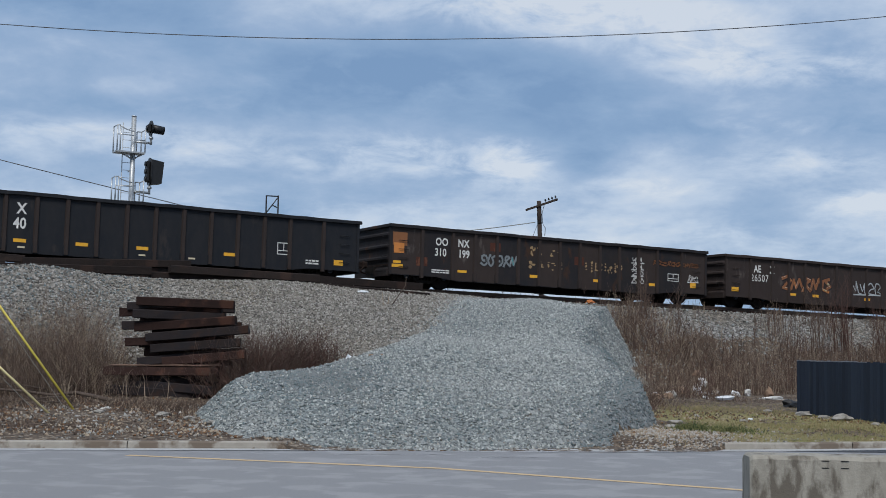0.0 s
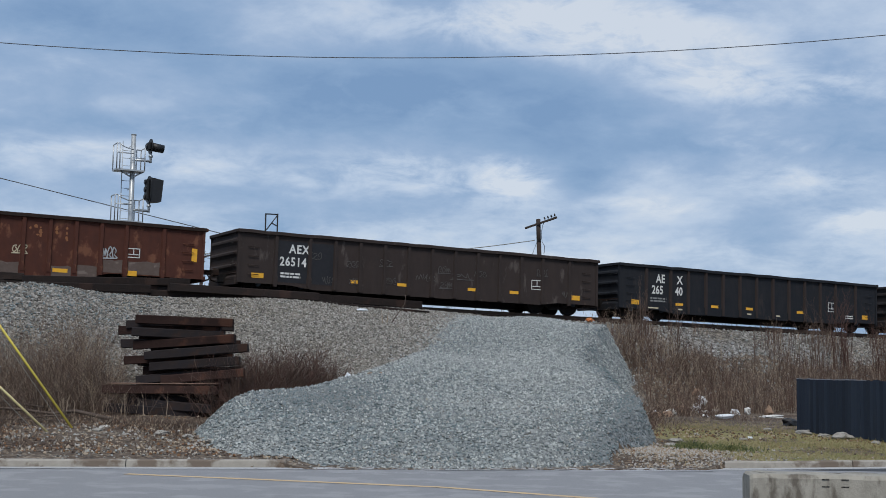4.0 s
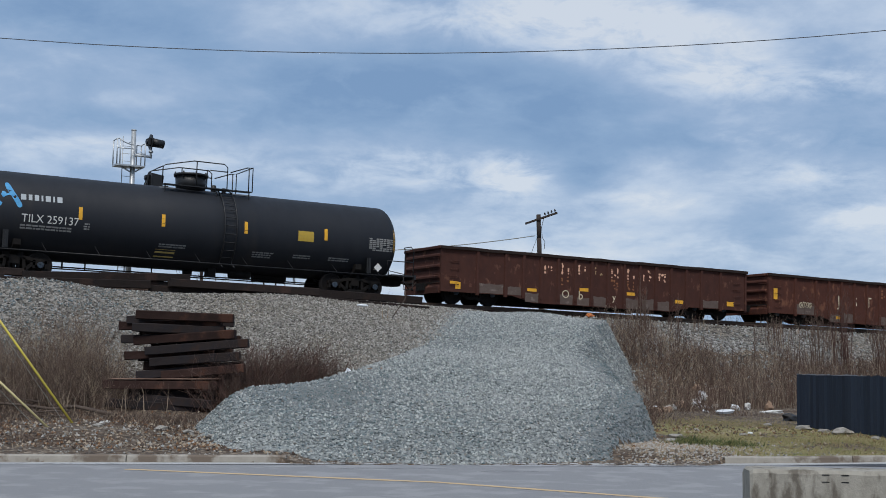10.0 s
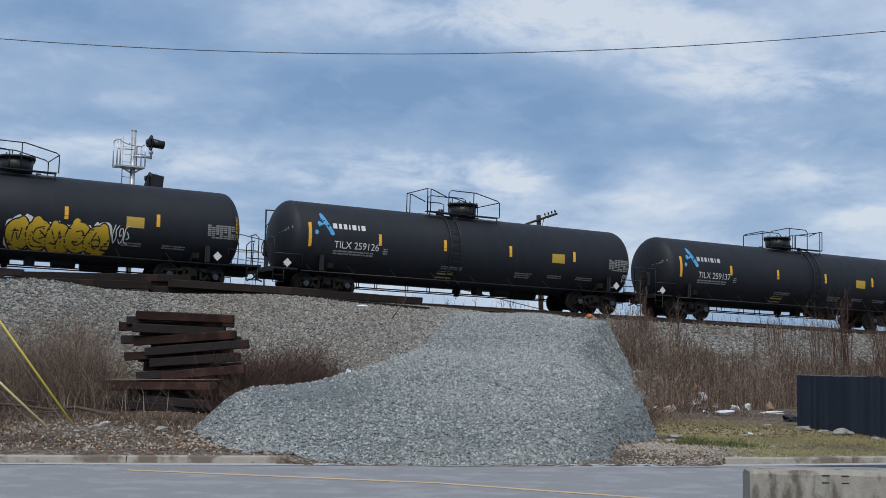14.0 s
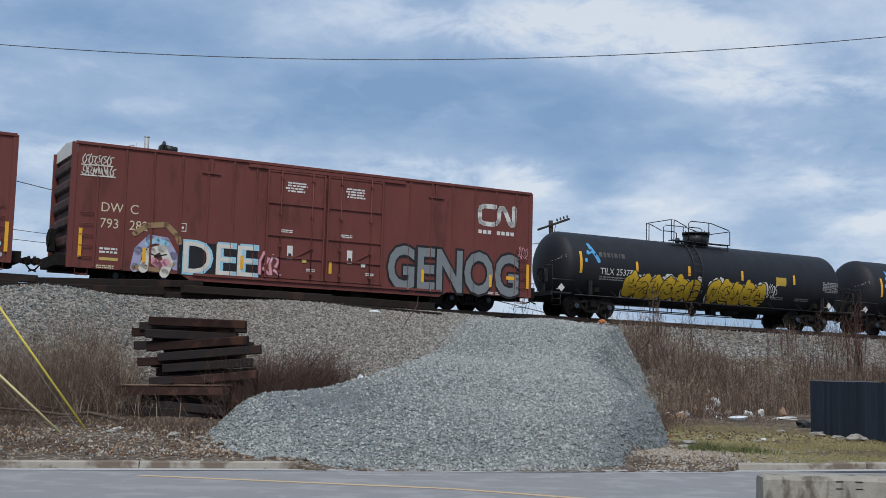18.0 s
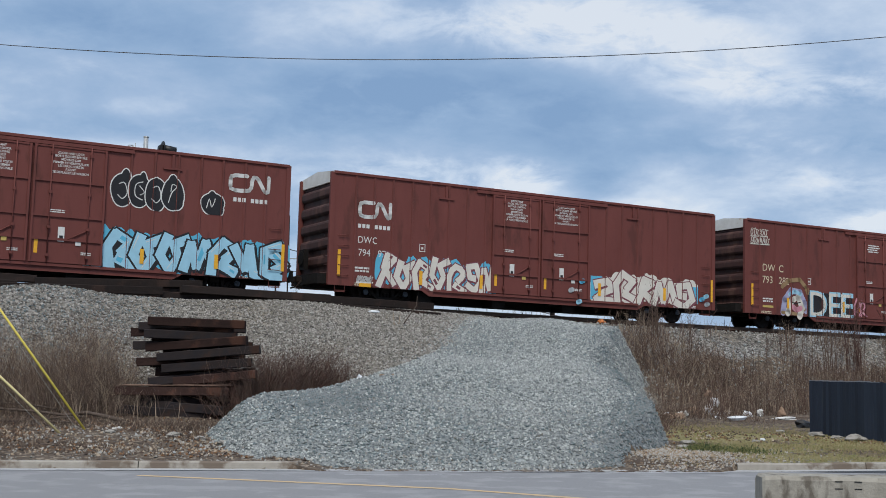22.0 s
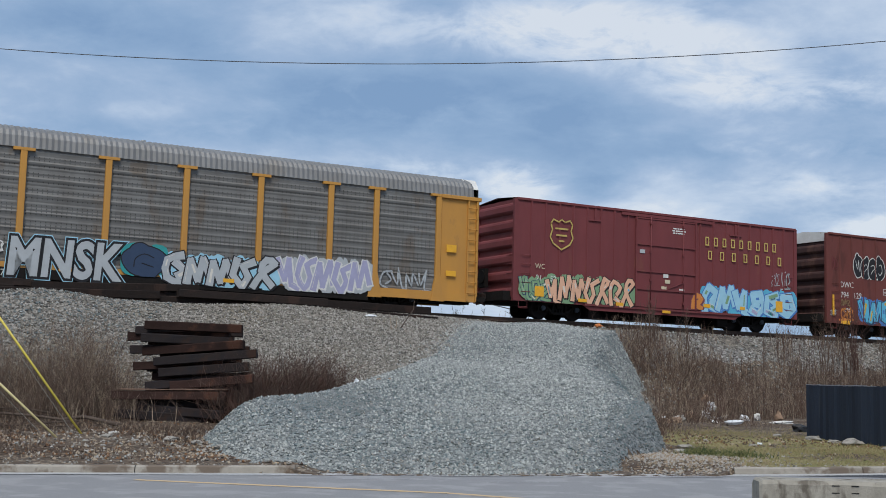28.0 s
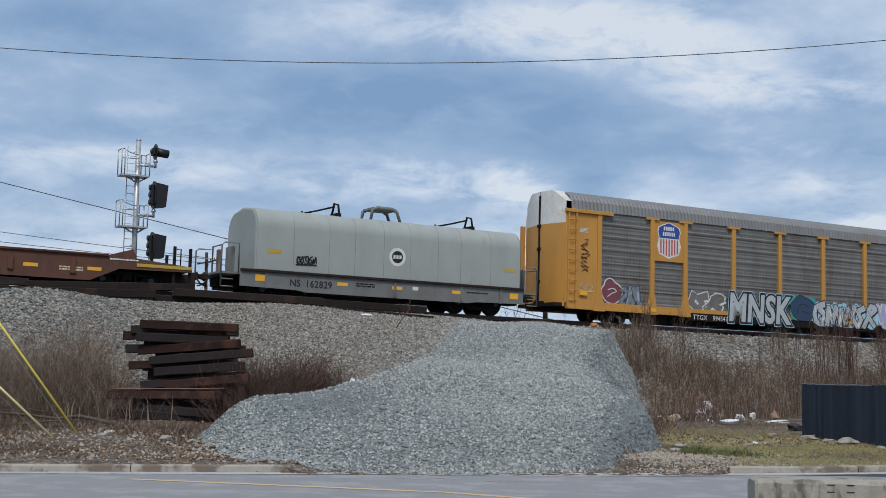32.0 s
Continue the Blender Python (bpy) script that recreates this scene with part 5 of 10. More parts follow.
def tank_car(label, c, turned):
    """turned: the top platform faces the other end."""
    f = (lambda v: 0.10 - v) if turned else (lambda v: v)
    car = wagon("tank_car", c, label, "tank car")
    # shell with dished heads
    prof = []
    n = 14
    for i in range(n + 1):
        a = math.pi / 2 * i / n
        prof.append((-TH2 + 0.24 + HEAD * (1 - math.cos(a)), TR * math.sin(a)))
    prof = [(x, r) for x, r in prof]
    prof += [(-5.2, TR), (-2.0, TR), (-1.97, TR + 0.006), (1.97, TR + 0.006), (2.0, TR), (5.2, TR)] + [(-x, r) for x, r in prof[::-1]]
    bm = bmesh.new()
    seg = 56
    rings = []
    for x, r in prof:
        rings.append([bm.verts.new((x, r * math.cos(a), TZ + r * math.sin(a))) for a in (2 * math.pi * i / seg for i in range(seg))] if r > 0.001 else [bm.verts.new((x, 0, TZ))])
    for p, q in zip(rings, rings[1:]):
        for i in range(seg):
            j = (i + 1) % seg
            if len(p) == 1:
                bm.faces.new((p[0], q[j], q[i]))
            elif len(q) == 1:
                bm.faces.new((p[i], p[j], q[0]))
            else:
                bm.faces.new((p[i], p[j], q[j], q[i]))
    part("shell", bm, "tank", car, smooth=True)
    # saddle, stub sills, end platforms
    for sg in (-1, 1):
        bm = bmesh.new()
        box(bm, sg * 6.35 - 0.35, sg * 6.35 + 0.35, -0.75, 0.75, 0.72, 1.15)
        prism(bm, [(-1.38, 1.28), (-1.05, 1.28), (-0.5, 0.80), (0.5, 0.80), (1.05, 1.28), (1.38, 1.28), (1.38, 1.08), (0.55, 0.62), (-0.55, 0.62), (-1.38, 1.08)], "x", sg * 6.35 - 0.12, sg * 6.35 + 0.12)
        box(bm, min(sg * 5.2, sg * 8.75), max(sg * 5.2, sg * 8.75), -0.30, 0.30, 0.62, 0.98)
        part("stub_sill", bm, "under", car)
        bm = bmesh.new()
        box(bm, min(sg * 7.75, sg * 8.78), max(sg * 7.75, sg * 8.78), -1.48, 1.48, 0.92, 0.98)
        box(bm, min(sg * 8.72, sg * 8.80), max(sg * 8.72, sg * 8.80), -1.5, 1.5, 0.82, 1.0)
        part("end_platform", bm, "tank_trim", car)
        for yy in (-1.45, 1.45):
            pipes(car, "end_railing", "tank_trim", [[(sg * 8.70, yy, 0.95), (sg * 8.70, yy, 2.0), (sg * 8.62, yy * 0.93, 2.12), (sg * 8.62, yy * 0.55, 2.12), (sg * 8.70, yy * 0.5, 1.98), (sg * 8.70, yy * 0.5, 0.95)],
                                                 [(sg * 8.70, yy, 1.50), (sg * 7.55, yy, 1.50), (sg * 7.55, yy, 0.95)]], 0.020)
            pipes(car, "step", "tank_trim", [[(sg * 8.70, yy, 0.95), (sg * 8.70, yy, zz), (sg * 8.28, yy, zz), (sg * 8.28, yy, 0.95)] for zz in (0.42, 0.68)], 0.016)
        bm = bmesh.new()
        box(bm, sg * 6.75 - 0.03, sg * 6.75 + 0.03, -1.49, -1.32, 1.0, 1.55)
        box(bm, sg * 6.75 - 0.09, sg * 6.75 + 0.09, -1.46, -1.42, 0.95, 1.55)
        part("hand_bracket", bm, "tank_trim", car)
    # brake wheel at the trailing end
    bm = bmesh.new()
    ring = [(-8.80, -0.75 + 0.30 * math.cos(a), 1.72 + 0.30 * math.sin(a)) for a in (2 * math.pi * i / 16 for i in range(17))]
    pipe(bm, ring, 0.018)
    for i in range(4):
        a = math.pi / 2 * i
        rod(bm, (-8.80, -0.75, 1.72), (-8.80, -0.75 + 0.3 * math.cos(a), 1.72 + 0.3 * math.sin(a)), 0.012, seg=5)
    box(bm, -8.78, -8.60, -0.95, -0.55, 1.42, 1.98)
    box(bm, -8.72, -8.66, -0.85, -0.65, 0.95, 1.45)
    part("brake_wheel", bm, "tank_trim", car)
    # grab rail low along both flanks, on brackets
    for sg in (-1, 1):
        bm = bmesh.new()
        pipe(bm, [(-7.6, sg * 1.50, 0.90), (7.6, sg * 1.50, 0.90)], 0.022)
        for i in range(9):
            x = -7.2 + 1.8 * i
            rod(bm, (x, sg * 1.50, 0.90), (x - 0.10, sg * 1.16, 1.22), 0.014, seg=5)
        part("side_rail", bm, "tank_trim", car)
    # brake gear below
    bm = bmesh.new()
    rod(bm, (1.5, -0.35, 0.66), (2.3, -0.35, 0.66), 0.17, seg=12)
    rod(bm, (2.6, 0.1, 0.66), (3.9, 0.1, 0.66), 0.2, seg=12)
    box(bm, 0.6, 0.9, -0.6, -0.2, 0.5, 0.8)
    for x in (-4.6, -3.8, -2.4, -1.4, 4.2, 5.0):
        rod(bm, (x, -0.25, 0.90), (x, -0.25, 0.46), 0.02, seg=5)
        rod(bm, (x + 0.12, 0.2, 0.90), (x + 0.12, 0.2, 0.46), 0.02, seg=5)
    pipe(bm, [(-5.6, -0.25, 0.50), (5.6, -0.25, 0.50)], 0.025)
    pipe(bm, [(-5.6, 0.2, 0.47), (5.6, 0.2, 0.47)], 0.022)
    part("brake_rigging", bm, "under", car)
    bm = bmesh.new()
    rod(bm, (0, 0, 0.90), (0, 0, 0.55), 0.18, seg=12)
    rod(bm, (0, 0, 0.62), (0, 0, 0.40), 0.11, seg=10)
    part("outlet_valve", bm, "under", car)
    # manway with platform, railings and ladder
    bm = bmesh.new()
    mx = 0.20 if turned else -0.02
    rod(bm, (mx, 0, 3.66), (mx, 0, 4.20), 0.54, 0.58, seg=28)
    rod(bm, (mx, 0, 4.20), (mx, 0, 4.28), 0.64, seg=28)
    for i in range(8):
        a = math.pi / 4 * i
        rod(bm, (mx + 0.60 * math.cos(a), 0.60 * math.sin(a), 4.12), (mx + 0.60 * math.cos(a), 0.60 * math.sin(a), 4.34), 0.03, seg=6)
    part("manway", bm, "tank_trim", car)
    for x, y, r, z in ((0.9, 0.1, 0.10, 3.98), (1.2, -0.2, 0.08, 3.86), (-0.9, 0.2, 0.10, 3.80)):
        bm = bmesh.new()
        rod(bm, (f(x), y, 3.66), (f(x), y, z), r, seg=10)
        part("valve", bm, "tank_trim", car)
    x0, x1 = sorted((f(-1.30), f(2.05)))
    for yy in (-0.95, 0.65):
        bm = bmesh.new()
        box(bm, x0, x1, yy, yy + 0.30, 3.70, 3.735)
        part("walkway", bm, "tank_trim", car)
    for x in (-1.25, 0.7, 1.95):
        for yy in (-0.88, 0.88):
            bm = bmesh.new()
            rod(bm, (f(x), yy, 3.35), (f(x), yy, 3.72), 0.025, seg=5)
            part("walkway_post", bm, "tank_trim", car)
    for yy in (-0.9, 0.9):
        pipes(car, "platform_railing", "tank_trim", [[(f(a), yy, z) for a, z in line] for line in (
            [(-1.36, 3.72), (-1.36, 4.34), (-1.26, 4.42), (-0.2, 4.66), (0.95, 4.66), (1.08, 4.55), (1.08, 3.72)],
            [(0.3, 3.72), (0.3, 4.32), (0.45, 4.38), (1.06, 4.38)], [(1.2, 4.38), (1.85, 4.62), (2.07, 4.64), (2.07, 3.72)], [(1.92, 3.72), (1.92, 4.62)], [(-0.1, 3.72), (-0.1, 4.66)])], 0.021)
    pipes(car, "platform_railing", "tank_trim", [[(f(-1.36), -0.9, 4.36), (f(-1.36), 0.9, 4.36)], [(f(2.07), -0.9, 4.64), (f(2.07), 0.9, 4.64)]], 0.02)
    la, lb = sorted((f(0.84), f(1.30)))
    for x in (la, lb):
        pipes(car, "ladder_rail", "tank_trim", [[(x, -(TR + 0.10) * math.cos(a), TZ + (TR + 0.10) * math.sin(a)) for a in (radians(78 - 10.5 * i) for i in range(13))] + [(x, -1.48, 0.80)]], 0.028)
    for i in range(11):
        a = radians(70 - 11 * i)
        y, z = -(TR + 0.10) * math.cos(a), TZ + (TR + 0.10) * math.sin(a)
        bm = bmesh.new()
        rod(bm, (la, y, z), (lb, y, z), 0.016, seg=5)
        part("rung", bm, "tank_trim", car)
    # grey pads under the platform
    bm = bmesh.new()
    for x0, x1 in (sorted((f(-1.35), f(-0.75))), sorted((f(1.45), f(2.15)))):
        prev = None
        for i in range(5):
            a = radians(66 + 5 * i)
            cur = [bm.verts.new((x, -(TR + 0.012) * math.cos(a), TZ + (TR + 0.012) * math.sin(a))) for x in (x0, x1)]
            if prev:
                bm.faces.new((prev[0], prev[1], cur[1], cur[0]))
            prev = cur
    part("wear_pad", bm, "tank_grey", car, fix=False)
    for x, z, w, h in ((-7.28, 2.30, 0.13, 0.92), (-4.33, 2.30, 0.13, 0.44), (-1.42, 2.30, 0.13, 0.44), (1.68, 2.30, 0.13, 0.44), (4.88, 2.30, 0.13, 0.44), (7.86, 2.28, 0.13, 0.92)):
        bm = bmesh.new()
        prev = None
        for i in range(7):
            zz = z - h / 2 + h * i / 6
            cur = [bm.verts.new(tank_wrap(xx, zz, 0.006)) for xx in (x - w / 2, x + w / 2)]
            if prev:
                bm.faces.new((prev[0], prev[1], cur[1], cur[0]))
            prev = cur
        part("reflector", bm, "reflector", car, fix=False)
    for sg, x in ((1, 7.12), (-1, -8.0)):
        bm = bmesh.new()
        y = -1.0 if sg < 0 else -1.40
        bm.faces.new([bm.verts.new(p) for p in ((x - 0.17, y - 0.10, 1.20), (x, y - 0.10, 1.03), (x + 0.17, y - 0.10, 1.20), (x, y - 0.10, 1.37))])
        rod(bm, (x, y - 0.10 + 0.01, 1.15), (x, y + 0.25, 1.15), 0.02, seg=5)
        part("placard", bm, "white", car, "white diamond placard")
    prev, bm = None, bmesh.new()
    for x0, x1, z0, z1 in ((3.75, 4.38, 1.98, 2.36),):
        for i in range(4):
            cur = [bm.verts.new(tank_wrap(xx, z0 + (z1 - z0) * i / 3, 0.005)) for xx in (x0, x1)]
            if prev:
                bm.faces.new((prev[0], prev[1], cur[1], cur[0]))
            prev = cur
    part("notice_plate", bm, "placard", car, "yellow printed notice", fix=False)
    prev, bm = None, bmesh.new()
    for i in range(4):
        cur = [bm.verts.new(tank_wrap(xx, 1.04 + 0.26 * i / 3, 0.005)) for xx in (-1.58, -0.86)]
        if prev:
            bm.faces.new((prev[0], prev[1], cur[1], cur[0]))
        prev = cur
    part("notice_plate", bm, "yellow_print", car, "dull ochre printed notice", fix=False)
    for k, (x, z, w, rows) in enumerate(((-1.5, 1.45, 1.0, 2), (1.95, 1.42, 1.0, 3), (3.65, 1.42, 0.7, 2), (5.1, 1.42, 0.85, 2), (-8.2, 2.60, 0.3, 2))):
        print_bars(car, x, z, w, rows, 0.045, "grey_print", 0, 80 + k, wrap=tank_wrap)
    bm = bmesh.new()
    for i in range(7):
        for j in range(7):
            if (i * 3 + j * 5) % 11 == 0:
                continue
            x0, z0 = 6.72 + 0.15 * i, 1.84 + 0.072 * j
            bm.faces.new([bm.verts.new(tank_wrap(x, z, 0.005)) for x, z in ((x0, z0), (x0 + 0.125, z0), (x0 + 0.125, z0 + 0.05), (x0, z0 + 0.05))])
    part("data_table", bm, "grey_print", car, fix=False)
    running_gear(car, 8.95, 6.35)
    return car


def tank_mark(car, name_mat, sheen="logo_blue"):
    """The owner's mark as plain shapes: a two-legged blue arch and a row of bars in place of its name."""
    bm = bmesh.new()
    d = 0.006
    stroke(bm, [(-7.02, 2.38), (-6.88, 2.75), (-6.76, 3.10), (-6.66, 2.95)], 0.07, tank_wrap, d)
    stroke(bm, [(-6.74, 3.05), (-6.60, 2.80), (-6.44, 2.55), (-6.36, 2.40)], 0.085, tank_wrap, d + 0.0006)
    stroke(bm, [(-6.90, 2.68), (-6.70, 2.76), (-6.56, 2.72)], 0.035, tank_wrap, d + 0.0012)
    part("emblem", bm, sheen, car, "blue arch emblem", fix=False)
    bm = bmesh.new()
    x = -6.32
    for w in (0.17, 0.12, 0.14, 0.06, 0.17, 0.06, 0.17):
        bm.faces.new([bm.verts.new(tank_wrap(px, pz, d)) for px, pz in ((x, 2.60), (x + w, 2.60), (x + w, 2.80), (x, 2.80))])
        x += w + 0.08
    part("name_mark", bm, name_mat, car, fix=False)


for num, cc, mk in (("259137", -82.0, "spray_silver"), ("259126", -100.0, "white"), ("253771", -118.0, "tank_grey")):
    car = tank_car("black tank car with yellow reflector bars" if num != "253771" else "black tank car with yellow graffiti along its flank", cc, num != "259137")
    tank_mark(car, mk)
    letters(car, "TILX " + num, -6.28, 1.86, 0.27, "white", 0, 0.93, wrap=tank_wrap)
    print_bars(car, -6.3, 1.72, 1.7, 2, 0.055, "grey_print", 0, 5, wrap=tank_wrap)
    print_bars(car, -4.2, 1.92, 0.24, 3, 0.05, "grey_print", 0, 6, wrap=tank_wrap)
    if num == "253771":
        sprayed(car, -4.85, -0.75, 0.98, 2.05, 6, "spray_gold", "black_paint", "white", (), 91, wrap=tank_wrap, fat=0.20, bubble=True, rim=0.05, label="yellow graffiti with a white rim")
        sprayed(car, -0.15, 3.15, 0.95, 2.08, 5, "spray_gold", "black_paint", "white", (), 92, wrap=tank_wrap, fat=0.20, bubble=True, rim=0.05, label="yellow graffiti with a white rim")
        scrawl(car, 3.3, 3.9, 1.4, 2.0, "white", 93, 0, 0.018, 3, wrap=tank_wrap)
    if num == "259126":
        scrawl(car, 7.5, 7.8, 1.4, 1.75, "white", 94, 0, 0.016, 2, wrap=tank_wrap)


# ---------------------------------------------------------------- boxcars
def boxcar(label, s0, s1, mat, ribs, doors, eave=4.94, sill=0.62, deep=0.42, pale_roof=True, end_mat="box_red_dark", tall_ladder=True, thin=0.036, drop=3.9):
    c, h = (s0 + s1) / 2, (s1 - s0) / 2
    car = wagon("boxcar", c, label, "boxcar")
    YS = -1.57
    outline = [(-h, eave), (h, eave), (h, sill), (h - drop, sill), (h - drop - 0.35, deep), (-h + drop + 0.35, deep), (-h + drop, sill), (-h, sill)]
    for y0, y1 in ((YS, YS + 0.06), (1.51, 1.57)):
        bm = bmesh.new()
        prism(bm, outline, "y", y0, y1)
        part("side_panel", bm, mat, car)
    rib = mesh_from("side_post_%s_%.3f" % (mat, thin), lambda bm: prism(bm, [(-0.05, YS), (-0.03, YS - thin), (0.03, YS - thin), (0.05, YS)], "z", 0.0, eave - sill - 0.10), mat)
    for x in ribs:
        piece("side_post", rib, car, x - c, 0, sill + 0.04)
        piece("side_post", rib, car, x - c, 0, sill + 0.04, 180)
    # eave, sill channel
    for sg in (-1, 1):
        bm = bmesh.new()
        yy = sorted((sg * 1.52, sg * 1.62))
        box(bm, -h, h, yy[0], yy[1], eave - 0.06, eave + 0.05, 0.012)
        part("eave", bm, mat, car)
    bm = bmesh.new()
    d0, d1 = doors[0] - c, doors[-1] - c
    box(bm, d0 - 0.7, d1 + 0.9, YS - 0.07, YS, eave - 0.20, eave - 0.08)
    part("door_track", bm, mat, car)
    bm = bmesh.new()
    box(bm, d0 - 2.6, d1 + 2.6, YS - 0.06, YS, sill - 0.02, sill + 0.07)
    part("lower_track", bm, mat, car)
    for x in (d0 - 2.1, d1 + 2.3):
        bm = bmesh.new()
        box(bm, x - 0.34, x + 0.34, YS - 0.05, YS, eave - 0.62, eave - 0.55)
        box(bm, x - 0.05, x + 0.05, YS - 0.06, YS, eave - 0.62, eave - 0.08)
        part("door_stop", bm, mat, car)
    # roof: shallow gable with cross corrugations
    bm = bmesh.new()
    n = int(2 * h / 0.42)
    prev = None
    for i in range(n + 1):
        x = -h + 2 * h * i / n
        b = 0.035 if i % 3 == 1 else 0.0
        cur = [bm.verts.new((x, y, eave + 0.04 + z + b)) for y, z in ((-1.60, -b), (-0.8, 0.075), (0, 0.14), (0.8, 0.075), (1.60, -b))]
        if prev:
            for j in range(4):
                bm.faces.new((prev[j], cur[j], cur[j + 1], prev[j + 1]))
        prev = cur
    part("roof", bm, "roof_grey" if pale_roof else mat, car)
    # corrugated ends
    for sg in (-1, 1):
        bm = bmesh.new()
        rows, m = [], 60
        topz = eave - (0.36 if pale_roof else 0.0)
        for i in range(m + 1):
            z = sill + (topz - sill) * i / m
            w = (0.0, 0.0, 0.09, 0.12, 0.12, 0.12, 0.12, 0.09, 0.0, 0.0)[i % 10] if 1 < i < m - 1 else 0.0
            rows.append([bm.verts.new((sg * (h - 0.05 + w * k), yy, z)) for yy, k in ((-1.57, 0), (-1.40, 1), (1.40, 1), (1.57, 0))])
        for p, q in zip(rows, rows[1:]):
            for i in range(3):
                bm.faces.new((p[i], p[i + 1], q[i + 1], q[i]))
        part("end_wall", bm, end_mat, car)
        if pale_roof:
            bm = bmesh.new()
            prism(bm, [(-1.575, topz), (1.575, topz), (1.575, eave + 0.03), (0, eave + 0.19), (-1.575, eave + 0.03)], "x", sg * (h - 0.02) - 0.05, sg * (h - 0.02) + 0.05)
            part("end_cap", bm, "end_white", car, "weathered white upper end panel")
        for yy in (-1.6, 1.46):
            bm = bmesh.new()
            box(bm, sg * h - 0.12, sg * h + 0.06, yy, yy + 0.14, sill, eave)
            part("corner_post", bm, mat, car)
        ladder(car, sg * (h - 0.48) - 0.22, sg * (h - 0.48) + 0.22, sill + 0.2, (sill + 2.3) if not tall_ladder else sill + 2.1, -1.58, 5, mat)
        end_ladder(car, sg * h, sg, -1.42, -0.98, sill + 0.2, sill + 2.1, 5, end_mat)
        bm = bmesh.new()
        for zz in (0.38, 0.30 + sill * 0.2):
            pipe(bm, [(sg * (h - 0.2), -1.52, sill), (sg * (h - 0.2), -1.52, zz), (sg * (h - 0.62), -1.52, zz), (sg * (h - 0.62), -1.52, sill)], 0.016)
        part("step", bm, mat, car)
        bm = bmesh.new()
        box(bm, min(sg * h, sg * (h + 0.42)), max(sg * h, sg * (h + 0.42)), -1.3, 1.3, 0.68, 1.06)
        if sg < 0:
            box(bm, sg * (h + 0.30), sg * (h + 0.12), 0.4, 0.9, 1.3, 2.1)
            rod(bm, (sg * (h + 0.30), 0.65, 1.75), (sg * (h + 0.34), 0.65, 1.75), 0.28, seg=16)
        part("end_platform", bm, "under", car)
    bm = bmesh.new()
    box(bm, -h - 0.3, h + 0.3, -0.35, 0.35, 0.55, 0.92)
    box(bm, -h + 3.6, h - 3.6, -0.35, 0.35, 0.20, 0.60)
    for k in range(4):
        x = -h + 4.2 + (2 * h - 8.4) * k / 3
        box(bm, x - 0.3, x + 0.3, -1.25, -0.4, 0.16, 0.6)
    box(bm, -h + 0.1, h - 0.1, -1.50, 1.50, 0.92, 1.02)
    for k in range(8):
        x = -h + 2.6 + (2 * h - 5.2) * k / 7
        box(bm, x - 0.06, x + 0.06, -1.45, 1.45, 0.62, 0.93)
    rod(bm, (-1.8, -0.8, 0.55), (-0.6, -0.8, 0.55), 0.2, seg=12)
    box(bm, 0.9, 1.5, -1.0, -0.6, 0.4, 0.75)
    part("underframe", bm, "under", car)
    # doors
    for d0, d1 in zip(doors, doors[1:]):
        x0, x1 = d0 - c + 0.05, d1 - c - 0.05
        z0, z1 = sill + 0.10, eave - 0.22
        bm = bmesh.new()
        box(bm, x0, x1, YS - 0.055, YS - 0.004, z0, z1)
        door = part("door", bm, mat, car)
        bm = bmesh.new()
        for x in (x0 + 0.03, x1 - 0.03):
            box(bm, x - 0.035, x + 0.035, YS - 0.11, YS - 0.05, z0, z1)
        for z in (z0 + 0.03, z1 - 0.03):
            box(bm, x0, x1, YS - 0.08, YS - 0.05, z - 0.03, z + 0.03)
        part("door_frame", bm, mat, door)
        for z in (z0 + (z1 - z0) * f for f in (0.20, 0.40, 0.70)):
            bm = bmesh.new()
            box(bm, x0, x1, YS - 0.10, YS - 0.05, z - 0.04, z + 0.04)
            part("door_rib", bm, mat, door)
        for x in (x0 + (x1 - x0) * f for f in (0.24, 0.78)):
            bm = bmesh.new()
            rod(bm, (x, YS - 0.10, z0 - 0.02), (x, YS - 0.10, z1 + 0.04), 0.022, seg=8)
            for z in (z0 + 0.25, z0 + 1.2, z0 + 2.4, z1 - 0.25):
                box(bm, x - 0.05, x + 0.05, YS - 0.13, YS - 0.05, z - 0.05, z + 0.05)
            part("lock_rod", bm, mat, door)
        bm = bmesh.new()
        box(bm, x0 + (x1 - x0) * 0.30, x0 + (x1 - x0) * 0.70, YS - 0.075, YS - 0.05, z0 + 0.75, z0 + 0.85)
        rod(bm, (x0 + (x1 - x0) * 0.50, YS - 0.09, z0 + 0.80), (x0 + (x1 - x0) * 0.76, YS - 0.09, z0 + 1.15), 0.02, seg=6)
        part("door_lever", bm, mat, door)
    running_gear(car, h + 0.75, h - 2.55)
    return car, c, YS


PAINT = ("graffiti", "outline", "fill", "fine_line", "accent", "graffiti_fill", "graffiti_outline", "graffiti_ground", "ribbon_emblem", "lettering", "tag", "address_bar")


